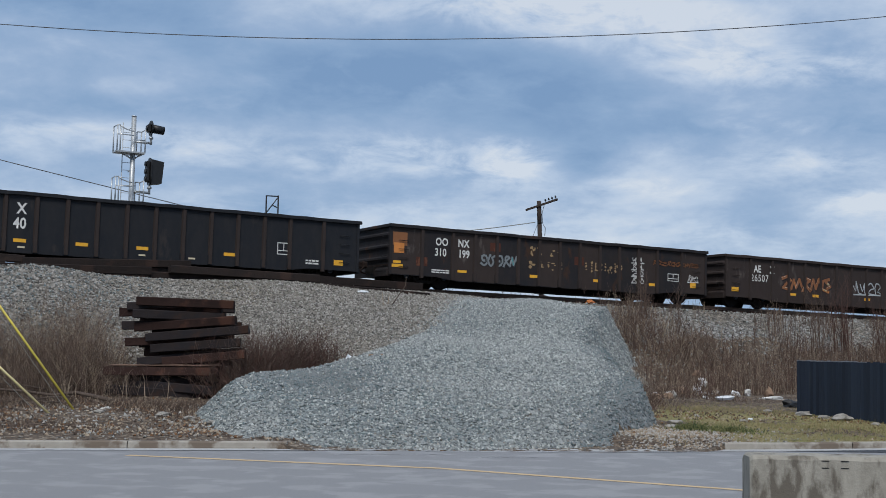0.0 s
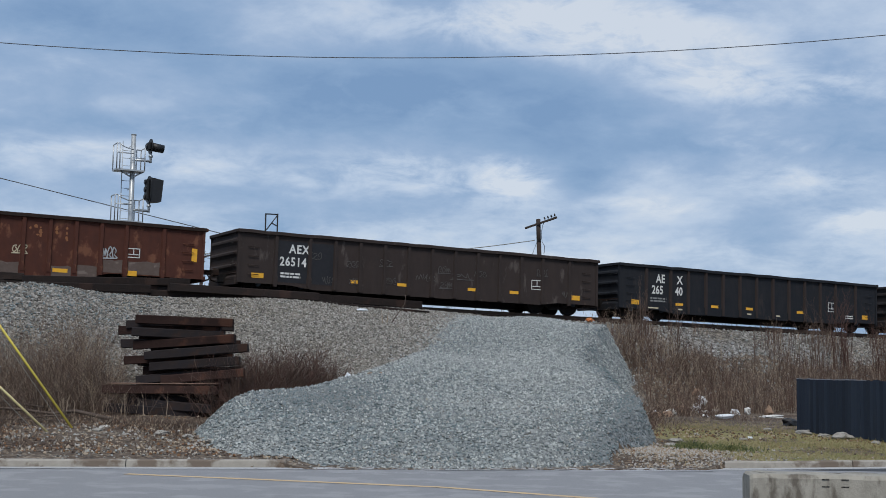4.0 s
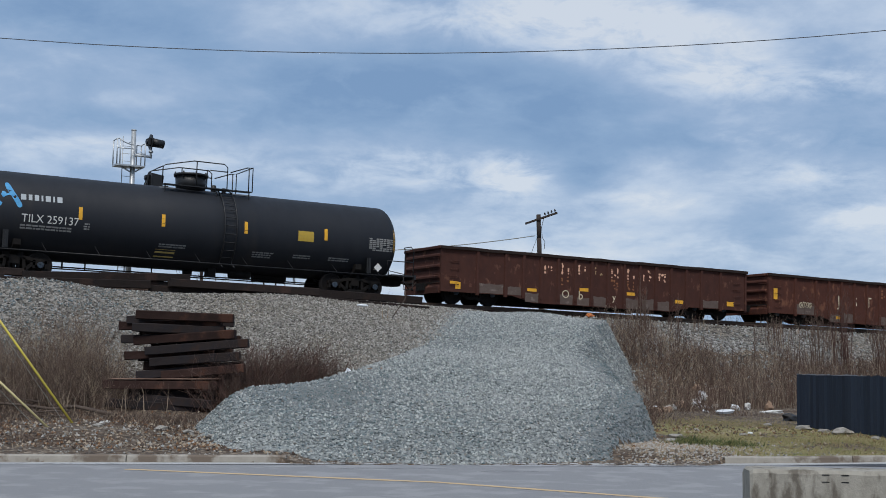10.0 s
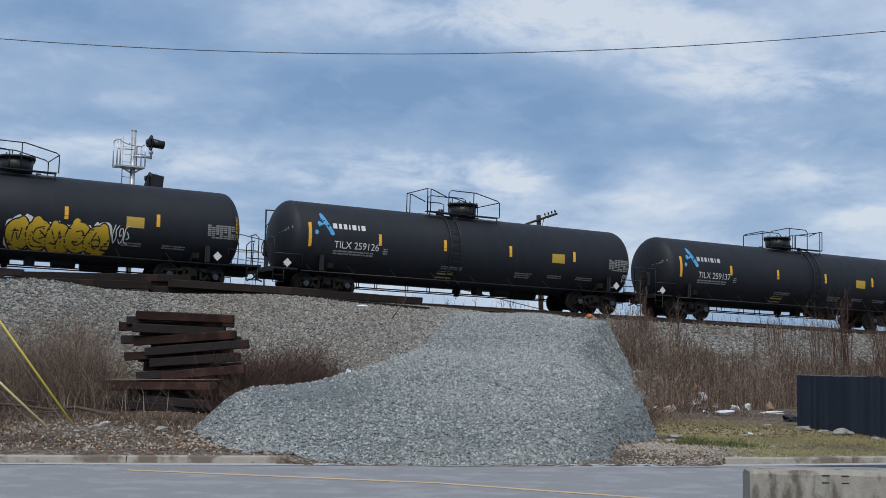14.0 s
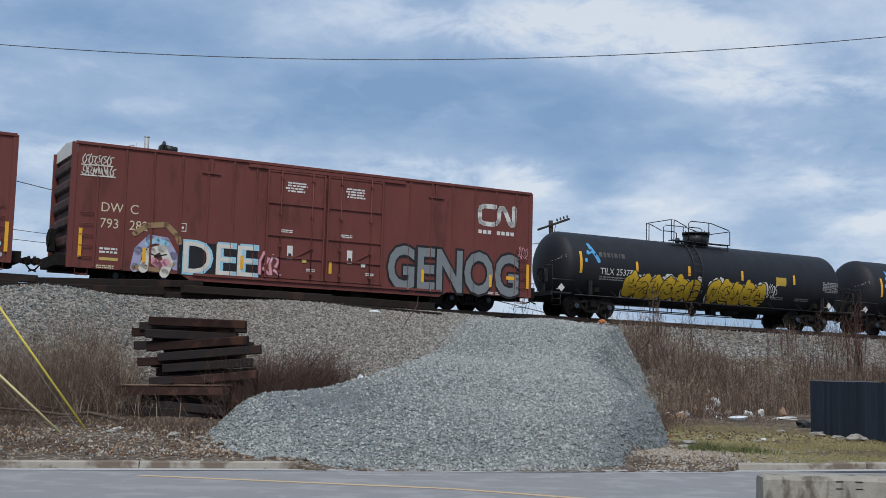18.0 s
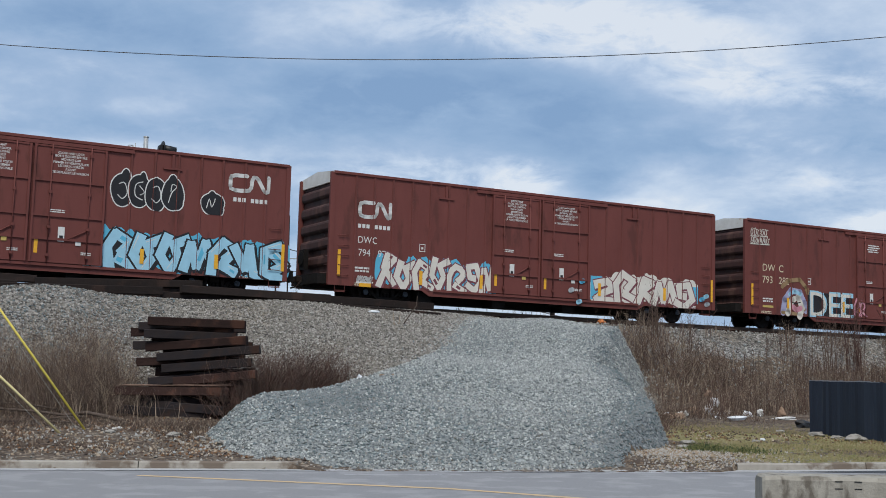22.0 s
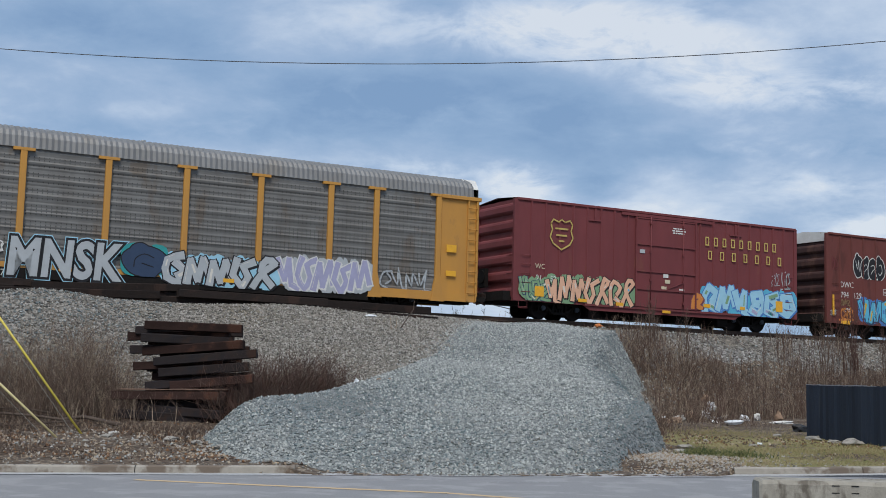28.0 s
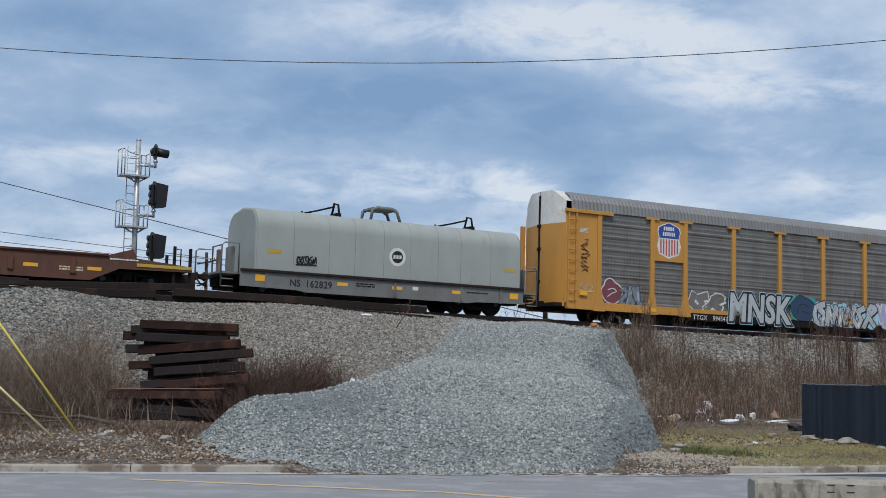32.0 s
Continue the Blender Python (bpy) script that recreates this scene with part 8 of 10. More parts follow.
def signal_mast():
    base = on_track(-11.2, -3.5)
    g = gz(base.x, base.y) - 0.1
    rail = base.z
    mast = empty("signal_mast", Matrix.Translation((base.x, base.y, rail)) @ pose(0, 0, 0, 0, 0, math.degrees(TH)))
    tagged(mast, "galvanised railway signal mast with three black signal heads", "railway signal")
    bm = bmesh.new()
    rod(bm, (0, 0, g - rail), (0, 0, 6.36), 0.115, 0.095, seg=16)
    rod(bm, (0, 0, 6.36), (0, 0, 6.40), 0.105, seg=16)
    rod(bm, (0, 0, g - rail), (0, 0, g - rail + 0.25), 0.20, seg=16)
    part("pole", bm, "galv", mast)
    bm = bmesh.new()
    for x in (-0.22, 0.18):
        rod(bm, (x - 0.12, 0.28, g - rail), (x - 0.12, 0.28, 6.15), 0.018, seg=6)
    for i in range(22):
        z = g - rail + 0.3 + i * 0.30
        rod(bm, (-0.34, 0.28, z), (0.06, 0.28, z), 0.012, seg=5)
    for z in (0.5, 2.2, 4.2, 5.9):
        rod(bm, (-0.1, 0.0, z), (-0.1, 0.28, z), 0.016, seg=5)
    part("ladder", bm, "galv", mast)
    for zp in (4.92, 2.90):
        bm = bmesh.new()
        box(bm, -0.72, 0.42, -0.30, 0.32, zp - 0.03, zp + 0.03)
        rod(bm, (0.0, 0, zp - 0.25), (0.35, 0, zp - 0.03), 0.03, seg=6)
        rod(bm, (0.0, 0, zp - 0.25), (-0.45, 0, zp - 0.03), 0.03, seg=6)
        plat = part("platform", bm, "galv", mast)
        for x, y in ((-0.70, -0.28), (-0.70, 0.30), (-0.58, -0.28), (0.40, -0.28), (0.40, 0.30), (0.22, 0.30)):
            bm = bmesh.new()
            rod(bm, (x, y, zp), (x, y, zp + (1.02 if x < 0 else 0.92)), 0.025, seg=6)
            part("railing_post", bm, "galv", plat)
        for pts in ([(-0.70, 0.30, zp + 1.02), (-0.70, -0.28, zp + 1.02), (-0.58, -0.28, zp + 1.02)], [(-0.70, -0.28, zp + 0.66), (-0.05, -0.28, zp + 0.66)], [(0.40, -0.28, zp + 0.92), (0.40, 0.30, zp + 0.92), (0.22, 0.30, zp + 0.92)],
                    [(-0.58, -0.28, zp + 1.0), (-0.42, -0.28, zp + 0.90), (-0.22, -0.28, zp + 0.84), (-0.05, -0.28, zp + 0.82)], [(0.10, -0.28, zp + 0.5), (0.40, -0.28, zp + 0.5)]):
            bm = bmesh.new()
            pipe(bm, pts, 0.022)
            part("railing", bm, "galv", plat)
    for zc, zb, tall in ((5.97, 5.38, False), (4.24, 3.40, True), (2.22, 1.40, True)):
        bm = bmesh.new()
        rod(bm, (0, -0.02, zb), (0.72, -0.02, zb), 0.05, seg=8)
        rod(bm, (0.70, -0.02, zb - 0.06), (0.70, -0.02, zb + 0.36), 0.05, seg=8)
        rod(bm, (0.70, -0.02, zb + 0.16), (0.70, -0.02, zb + 0.24), 0.09, seg=8)
        part("bracket", bm, "galv", mast)
        # background plate with rounded ends, housing, lens hoods that face up the line
        bm = bmesh.new()
        hgt, r = (0.30, 0.30) if tall else (0.0, 0.31)
        pts = [(r * math.cos(a), hgt * 0.85 + r * math.sin(a)) for a in (math.pi * i / 12 for i in range(13))] + [(r * math.cos(a), -hgt * 0.85 + r * math.sin(a)) for a in (math.pi + math.pi * i / 12 for i in range(13))]
        prism(bm, [(-0.02 + y, zc + z) for y, z in pts], "x", 0.66, 0.70)
        head = part("signal_head", bm, "signal_black", mast)
        bm = bmesh.new()
        k = hgt * 0.85 + 0.16
        box(bm, 0.54, 0.66, -0.19, 0.15, zc - k, zc + k, 0.03)
        part("housing", bm, "signal_black", head)
        if tall:
            bm = bmesh.new()
            prism(bm, [(0.70, zc + 0.48), (1.20, zc + 0.40), (1.13, zc - 0.46), (0.70, zc - 0.52)], "y", -0.24, 0.20)
            part("hood", bm, "signal_black", head)
        else:
            bm = bmesh.new()
            rod(bm, (0.70, -0.02, zc), (1.20, -0.02, zc - 0.05), 0.18, 0.165, seg=16)
            part("hood", bm, "signal_black", head)
        for dz in ((0.30, 0.0, -0.30) if tall else (0.0,)):
            bm = bmesh.new()
            rod(bm, (0.49, -0.02, zc + dz), (0.55, -0.02, zc + dz), 0.10, seg=12)
            part("lens_back", bm, "signal_black", head)
    bm = bmesh.new()
    pipe(bm, [(0.55, -0.02, 1.95), (0.60, -0.05, 1.6), (0.72, -0.05, 1.45)], 0.02)
    part("cable", bm, "wire", mast)


def ladder_frame():
    th = empty("ladder_frame", pose(-7.8, 56.0, 0))
    tagged(th, "small black steel frame with a diagonal brace on a post", "metal frame")
    z0 = gz(-7.8, 56.0) - 0.1
    for x in (-0.27, 0.27):
        bm = bmesh.new()
        box(bm, x - 0.03, x + 0.03, -0.03, 0.03, z0, 8.97)
        part("upright", bm, "signal_black", th)
    for a, b in (((-0.27, 0, 8.95), (0.27, 0, 8.93)), ((-0.27, 0, 8.16), (0.27, 0, 8.90)), ((-0.27, 0, 8.14), (0.27, 0, 8.10)), ((0.02, 0, 8.52), (0.27, 0, 8.40)), ((-0.27, 0, 8.04), (0.27, 0, 8.02)), ((-0.27, 0, 6.9), (0.27, 0, 6.9))):
        bm = bmesh.new()
        rod(bm, a, b, 0.028, seg=6)
        part("brace", bm, "signal_black", th)


def utility_pole(x, y, top, arm_z, rz, tilt, scale, wires=()):
    th = empty("utility_pole", pose(x, y, 0))
    tagged(th, "dark weathered wooden utility pole with a tilted crossarm", "utility pole")
    bm = bmesh.new()
    n = 8
    z0 = gz(x, y) if y < 74 else 0.0
    lean = 0.035
    for i in range(n):
        a, b = z0 - 0.2 + (top - z0) * i / n, z0 - 0.2 + (top - z0 + 0.2) * (i + 1) / n
        rod(bm, (-lean * (a - z0) * scale, 0, a), (-lean * (b - z0) * scale, 0, b), 0.17 - 0.004 * i, 0.17 - 0.004 * (i + 1), seg=10)
    part("pole", bm, "pole_wood", th)
    lx = -lean * (arm_z - z0) * scale
    m = Matrix.Translation((lx, 0, arm_z)) @ pose(0, 0, 0, 0, -tilt, rz)
    bm = bmesh.new()
    box(bm, -0.85, 1.35, -0.20, -0.10, -0.06, 0.06, 0.01)
    arm = part("crossarm", bm, "pole_wood", th)
    arm.matrix_basis = m
    for k in (0.55, 0.78, 1.01, 1.24):
        bm = bmesh.new()
        rod(bm, (k, -0.15, 0.05), (k, -0.15, 0.16), 0.018, seg=6)
        rod(bm, (k, -0.15, 0.14), (k, -0.15, 0.20), 0.065, 0.05, seg=10)
        rod(bm, (k, -0.15, 0.20), (k, -0.15, 0.27), 0.05, 0.03, seg=10)
        part("insulator", bm, "signal_black", arm)
    bm = bmesh.new()
    pipe(bm, [(lx + 0.30, -0.2, arm_z + 0.1), (lx + 0.16, -0.2, arm_z - 0.5), (lx + 0.22, -0.2, arm_z - 1.1), (lx + 0.38, -0.2, arm_z - 1.35), (lx + 0.34, -0.2, arm_z - 1.8)], 0.02, 5)
    part("loose_wire", bm, "wire", th)


def cable(name, a, b, sag, r, mat, label, n=24):
    a, b = Vector(a), Vector(b)
    bm = bmesh.new()
    pts = []
    for i in range(n + 1):
        f = i / n
        p = a.lerp(b, f)
        p.z -= sag * 4 * f * (1 - f)
        pts.append(p)
    prev = None
    w = (b - a).normalized()
    s = w.cross(Vector((0, 0, 1))).normalized()
    t = s.cross(w)
    for p in pts:
        ring = [bm.verts.new(p + (s * math.cos(k) + t * math.sin(k)) * r) for k in (2 * math.pi * i / 6 for i in range(6))]
        if prev:
            for i in range(6):
                bm.faces.new((prev[i], prev[(i + 1) % 6], ring[(i + 1) % 6], ring[i])).smooth = True
        prev = ring
    me = bpy.data.meshes.new(name)
    bm.to_mesh(me), bm.free()
    me.materials.append(M[mat])
    tagged(new(name, me), label, "cable", "overhead wires")


signal_mast()
ladder_frame()
utility_pole(6.15, 75.0, 11.30, 10.98, -30, 15, 1.0)
utility_pole(-21.3, 110.0, 12.65, 11.75, -25, 8, 0.3)
cable("overhead_cable", (-26.0, 30.0, 11.62), (24.0, 30.0, 12.55), 2.48, 0.0105, "wire", "black overhead power cable sagging across the road", 60)
cable("overhead_cable", (-60.0, 75.0, 21.0), (12.0, 75.0, 4.2), 0.05, 0.03, "wire", "black overhead cable behind the railway", 40)
cable("overhead_cable", (-60.0, 110.0, 16.9), (-21.5, 110.0, 12.2), 0.25, 0.03, "wire", "thin overhead wire behind the railway", 24)
cable("overhead_cable", (-60.0, 110.0, 15.6), (-21.5, 110.0, 11.7), 0.25, 0.03, "wire", "thin overhead wire behind the railway", 24)
cable("overhead_cable", (-21.5, 110.0, 11.8), (20.0, 110.0, 8.0), 0.6, 0.03, "wire", "thin overhead wire behind the railway", 24)
cable("overhead_cable", (-18.0, 75.0, 9.1), (5.55, 75.0, 10.0), 0.75, 0.028, "wire_pale", "pale slack overhead wire behind the railway", 30)
cable("guy_wire", (5.72, 74.9, 10.0), (3.2, 74.9, 3.0), 0.0, 0.015, "wire", "thin steel guy wire", 6)


def guy_guard(name, foot, top, mat, label):
    th = empty(name, pose(*foot))
    tagged(th, label, "guy wire")
    d = Vector(top) - Vector(foot)
    bm = bmesh.new()
    rod(bm, (0, 0, -0.25), d * 3.2, 0.006, seg=5)
    part("steel_wire", bm, "wire_pale", th)
    bm = bmesh.new()
    rod(bm, d * 0.0 + d.normalized() * 0.05, d * 1.6, 0.029, seg=8)
    part("guard", bm, mat, th)


guy_guard("guy_wire", (-8.45, 28.94, 0.45), (-10.28, 28.94, 2.83), "guy_yellow", "guy wire in a bright yellow plastic guard")
guy_guard("guy_wire", (-8.70, 27.98, 0.40), (-9.90, 27.98, 1.46), "guy_pale", "guy wire in a faded yellow plastic guard")


# ---------------------------------------------------------------- timbers
def timber_mesh(l, w, h, seed, mat):
    rs = random.Random(seed)
    bm = bmesh.new()
    n = 5
    prev = None
    c = 0.018
    for i in range(n + 1):
        x = -l / 2 + l * i / n
        j = lambda: rs.uniform(-0.008, 0.008)
        ring = [bm.verts.new((x + (j() if i in (0, n) else 0), y + j(), z + j())) for y, z in
                ((-w / 2, -h / 2 + c), (-w / 2, h / 2 - c), (-w / 2 + c, h / 2), (w / 2 - c, h / 2), (w / 2, h / 2 - c), (w / 2, -h / 2 + c), (w / 2 - c, -h / 2), (-w / 2 + c, -h / 2))]
        if prev:
            for k in range(8):
                bm.faces.new((prev[k], ring[k], ring[(k + 1) % 8], prev[(k + 1) % 8]))
        else:
            bm.faces.new(ring)
        prev = ring
    bm.faces.new(prev[::-1])
    bmesh.ops.recalc_face_normals(bm, faces=bm.faces)
    me = bpy.data.meshes.new("timber")
    bm.to_mesh(me), bm.free()
    me.materials.append(M[mat])
    return me


def timber(name, m, l, w, h, mat, seed, label, group):
    ob = new(name, timber_mesh(l, w, h, seed, mat))
    ob.matrix_basis = m
    tagged(ob, label, "railway tie", group)
    return ob


# the leaning stack: x of both ends, height of both ends, wood, and how far back it lies
STACK = [
    (-8.00, -5.46, 3.17, 3.10, "tie", -0.15), (-8.32, -6.10, 3.04, 3.06, "tie_black", 0.25), (-8.53, -5.78, 2.88, 2.95, "tie", 0.12), (-8.08, -5.70, 2.84, 2.78, "tie_black", -0.12),
    (-8.42, -6.20, 2.53, 2.60, "tie_black", 0.15), (-8.06, -5.37, 2.48, 2.70, "tie", -0.15), (-8.32, -6.00, 2.09, 2.22, "tie", 0.16), (-7.72, -5.03, 2.22, 2.47, "tie_black", -0.20),
    (-7.60, -5.25, 1.93, 2.13, "tie_black", -0.15), (-7.96, -5.20, 1.58, 1.90, "tie_black", 0.05), (-7.28, -5.10, 1.60, 1.82, "tie", -0.20),
    (-8.73, -5.78, 1.34, 1.36, "tie", -0.35), (-8.10, -5.70, 1.16, 0.98, "tie_black", -0.05), (-8.10, -5.85, 1.02, 0.86, "tie_black", -0.30), (-8.65, -6.06, 0.88, 0.72, "tie_black", -0.33),
]
# courses added behind, shorter than the front, to keep the gaps between ties dark
STACK += [(-8.05 + 0.35 * ((k * 5) % 3) / 2, -5.75 + 0.2 * ((k * 7) % 3), 0.66 + 0.235 * k, 0.68 + 0.235 * k, ("tie_black", "tie")[k % 2], 0.42) for k in range(11)]
for i, (x0, x1, z0, z1, mt, back) in enumerate(STACK):
    y = 32.75 + back - 0.02
    ang = math.degrees(math.atan2(z1 - z0, x1 - x0))
    timber("railway_tie", pose((x0 + x1) / 2, y, (z0 + z1) / 2, 0, -ang, 6 * math.sin(i * 2.3)), math.hypot(x1 - x0, z1 - z0), 0.235, 0.225, mt, i,
           "used creosoted railway tie in a leaning stack", "stacked railway ties")
timber("railway_tie", pose(-7.15, 32.36, 1.505, 0, -0.8, 1.0), 2.86, 0.24, 0.035, "tie_pale", 77, "worn pale plank on the tie stack", "stacked railway ties")

# long timbers laid along the shoulder: q and height over rail of both ends, offset from the track, section
LONG = [
    (-24.0, -16.35, 0.10, 0.03, 3.0, 0.24, "tie_long"), (-16.42, -10.85, -0.05, 0.20, 3.1, 0.26, "tie_long"), (-19.5, -12.40, -0.38, -0.16, 3.75, 0.26, "tie_long"), (-11.80, -6.38, -0.06, -0.08, 3.9, 0.27, "tie_long"),
    (-12.40, -7.03, -0.28, -0.24, 3.65, 0.22, "tie_long"), (-6.45, -1.84, -0.06, -0.10, 3.2, 0.28, "tie_long"), (-6.50, -1.90, -0.33, -0.47, 3.9, 0.22, "tie_long"), (-11.4, -6.6, -0.30, -0.30, 3.1, 0.26, "tie_long"),
    (-24.5, -17.0, -0.22, -0.20, 3.2, 0.26, "tie_long"), (-16.2, -11.0, -0.22, -0.10, 3.0, 0.26, "tie_long"), (-6.2, -2.1, -0.34, -0.38, 3.15, 0.26, "tie_long"),
]
for i, (q0, q1, z0, z1, u, sec, mt) in enumerate(LONG):
    a, b = on_track(q0, u, z0), on_track(q1, u, z1)
    d = b - a
    m = Matrix.Translation((a + b) / 2) @ pose(0, 0, 0, 0, -math.degrees(math.atan2(d.z, math.hypot(d.x, d.y))), math.degrees(math.atan2(d.y, d.x)))
    timber("bridge_timber", m, d.length, sec, sec, mt, 100 + i, "long blackened timber laid along the track shoulder", "long timbers")


# ---------------------------------------------------------------- fence and barrier
def build_fence():
    a, b = Vector((10.61, 37.26, 0)), Vector((11.72, 32.96, 0))
    d = (b - a).normalized()
    nrm = Vector((-d.y, d.x, 0))
    if nrm.y > 0:
        nrm = -nrm
    rz = math.degrees(math.atan2(d.y, d.x))
    th = empty("board_fence", pose(a.x, a.y, gz(a.x, a.y), 0, 0, rz))
    tagged(th, "dark navy painted board fence with a pale worn top", "fence")
    rs = random.Random(3)
    n = 54
    for i in range(n):
        x = i * 0.150
        w = 0.147 if i % 7 else 0.140
        p = a + d * x
        dz = gz(p.x, p.y) - gz(a.x, a.y)
        top = 1.56 + rs.uniform(-0.008, 0.008) + dz * 0.5
        bm = bmesh.new()
        off = rs.uniform(-0.003, 0.003)
        box(bm, x + 0.003, x + w, -0.012 + off, 0.012 + off, 0.03 + dz, top, 0.003)
        part("board", bm, "fence", th)
        bm = bmesh.new()
        box(bm, x + 0.006, x + w - 0.004, -0.011 + off, 0.011 + off, top, top + rs.uniform(0.012, 0.035))
        part("board_top", bm, "fence_cap" if i < 24 else "fence", th)
    for z in (0.35, 1.2):
        bm = bmesh.new()
        box(bm, 0, n * 0.15, 0.035, 0.075, z, z + 0.09)
        part("rail", bm, "fence", th)
    for k in range(4):
        bm = bmesh.new()
        box(bm, k * 2.4 + 0.02, k * 2.4 + 0.11, 0.075, 0.165, -0.2, 1.45)
        part("post", bm, "fence", th)


def build_barrier():
    th = empty("concrete_barrier", pose(3.56, 14.6, 0, 0, 0, -2))
    tagged(th, "weathered grey concrete traffic barrier with rough chipped edges", "traffic barrier")
    rs = random.Random(12)
    bm = bmesh.new()
    prof = [(-0.28, 0.0), (-0.26, 0.40), (-0.245, 0.77), (-0.21, 0.815), (0.0, 0.825), (0.21, 0.815), (0.245, 0.77), (0.26, 0.40), (0.28, 0.0)]
    prev = None
    xs = [0.0, 0.03, 0.10, 0.18] + [0.18 + 0.14 * i for i in range(1, 22)]
    for k, x in enumerate(xs):
        sc = (0.80, 0.90, 0.97, 1.0)[min(k, 3)]
        ring = [bm.verts.new((x + rs.uniform(-0.006, 0.006), y * sc + rs.uniform(-0.005, 0.005), max(0, z * (0.965 if k == 0 else 1.0) + rs.uniform(-0.008, 0.008)))) for y, z in prof]
        if prev:
            for j in range(len(prof) - 1):
                bm.faces.new((prev[j], ring[j], ring[j + 1], prev[j + 1]))
        else:
            bm.faces.new(ring)
        prev = ring
    bm.faces.new(prev[::-1])
    part("block", bm, "concrete", th)
    # slots as thin near-black blocks on the face, shade painted in
    for x in (0.80, 1.02):
        for z in (0.68, 0.76):
            bm = bmesh.new()
            box(bm, x, x + 0.085, -0.256, -0.246, z, z + 0.010)
            part("slot", bm, "hole_shade", th)


build_fence()
build_barrier()


# ---------------------------------------------------------------- weeds, brush and saplings
def stems(name, spots, mats, label, seed, hgt, lean=0.25, twigs=3, r0=0.006, spread=0.0, kind="stuff", category="dry weeds", droop=0.0):
    """Thin tapered stalks with side twigs, all in one mesh."""
    rs = np.random.RandomState(seed)
    V, F, I = [], [], []

    def stalk(p, d, l, r, mi):
        k = len(V)
        d = np.asarray(d) / np.linalg.norm(d)
        s = np.cross(d, (0.3, 0.2, 1.0) if abs(d[2]) < 0.9 else (1.0, 0.2, 0))
        s /= np.linalg.norm(s)
        t = np.cross(d, s)
        bend = rs.normal(0, 0.10, 3) * l
        bend[2] = -abs(bend[2]) * (0.3 + droop)
        mid, tip = p + d * l * 0.55, p + d * l + bend
        for c, rr in ((p, r), (mid, r * 0.7)):
            for a in (0.0, 2.094, 4.189):
                V.append(tuple(c + (s * math.cos(a) + t * math.sin(a)) * rr))
        V.append(tuple(tip))
        for i in range(3):
            j = (i + 1) % 3
            F.append((k + i, k + j, k + 3 + j, k + 3 + i))
            F.append((k + 3 + i, k + 3 + j, k + 6))
            I.extend((mi, mi))
        return mid, tip, d

    for x, y, z, f in spots:
        h = hgt * f * rs.uniform(0.6, 1.25)
        mi = rs.randint(len(mats))
        a = rs.uniform(0, 6.283)
        p = np.array((x, y, z - 0.03))
        d = np.array((math.cos(a) * lean * rs.uniform(0, 1.3) + spread * rs.normal(), math.sin(a) * lean * rs.uniform(0, 1.3) + spread * rs.normal(), 1.0))
        r = r0 * rs.uniform(0.7, 1.5)
        mid, tip, dd = stalk(p, d, h, r, mi)
        for _ in range(rs.randint(twigs + 1)):
            q = p + (mid - p) * rs.uniform(0.5, 1.7)
            td = dd + rs.normal(0, 0.55, 3)
            td[2] = abs(td[2]) * 0.8 + 0.2
            stalk(q, td, h * rs.uniform(0.18, 0.42), r * 0.6, mi)
    me = raw_mesh(name, V, F, mats, I)
    ob = new(name, me)
    tagged(ob, label, category, kind=kind)
    return ob


def scatter(n, box4, keep, seed):
    rs = np.random.RandomState(seed)
    out = []
    xs, ys = rs.uniform(box4[0], box4[1], n * 4), rs.uniform(box4[2], box4[3], n * 4)
    q, u = track_coords(xs, ys)
    g = ground_z(xs, ys)
    w = keep(xs, ys, q, u)
    ok = rs.uniform(0, 1, n * 4) < w
    for x, y, z, f in zip(xs[ok], ys[ok], g[ok], w[ok]):
        out.append((x, y, z, 0.65 + 0.45 * min(1.0, f)))
        if len(out) >= n:
            break
    return out


def right_bank(x, y, q, u):
    ramp = ramp_height(x, y) > np.maximum(bank_height(x, y), base_height(x, y)) - 0.05
    w = smooth(3.6 + 0.9 * smooth(9, 12, q), 5.4 + 1.3 * smooth(9, 12, q), u) * (1 - smooth(8.2, 10.2, u + 0.5 * lumps(x, y, 1.5, 31))) * smooth(4.6, 6.5, q - 0.0 * u)
    w = w * np.clip(0.62 + 0.5 * lumps(x, y, 1.4, 17), 0.12, 1)
    return np.where(ramp, 0, w)


stems("dry_weeds", scatter(15500, (5, 34, 44, 70), right_bank, 41), ["stem", "stem", "brush", "stem_pale", "stem_red"], "thicket of dead brown weeds on the embankment", 42, 1.05, 0.22, 5, 0.0080)


def ramp_thicket(x, y, q, u):
    a = np.exp(-(((q - 7.2) / 1.3) ** 2 + ((u - 5.2) / 1.7) ** 2)) + 0.8 * np.exp(-(((q - 9.2) / 1.3) ** 2 + ((u - 6.6) / 1.4) ** 2))
    return np.where(on_ramp(x, y), 0, np.clip(a, 0, 1))


stems("dry_brush", scatter(3800, (4, 16, 40, 56), ramp_thicket, 57), ["stem", "stem_red", "stem", "stem_pale"], "dense arching dead brush beside the gravel ramp", 58, 1.25, 0.65, 5, 0.0075, 0.25, droop=0.6)


def behind(x, y, q, u):
    return smooth(1.9, 2.4, -u) * (1 - smooth(3.0, 4.2, -u)) * np.clip(0.5 + 0.8 * lumps(x, y, 1.2, 83), 0.05, 1)


stems("dry_weeds", scatter(5200, (-26, 40, 36, 80), behind, 59), ["stem", "brush"], "dead weeds on the far side of the track", 60, 1.15, 0.22, 5, 0.011)


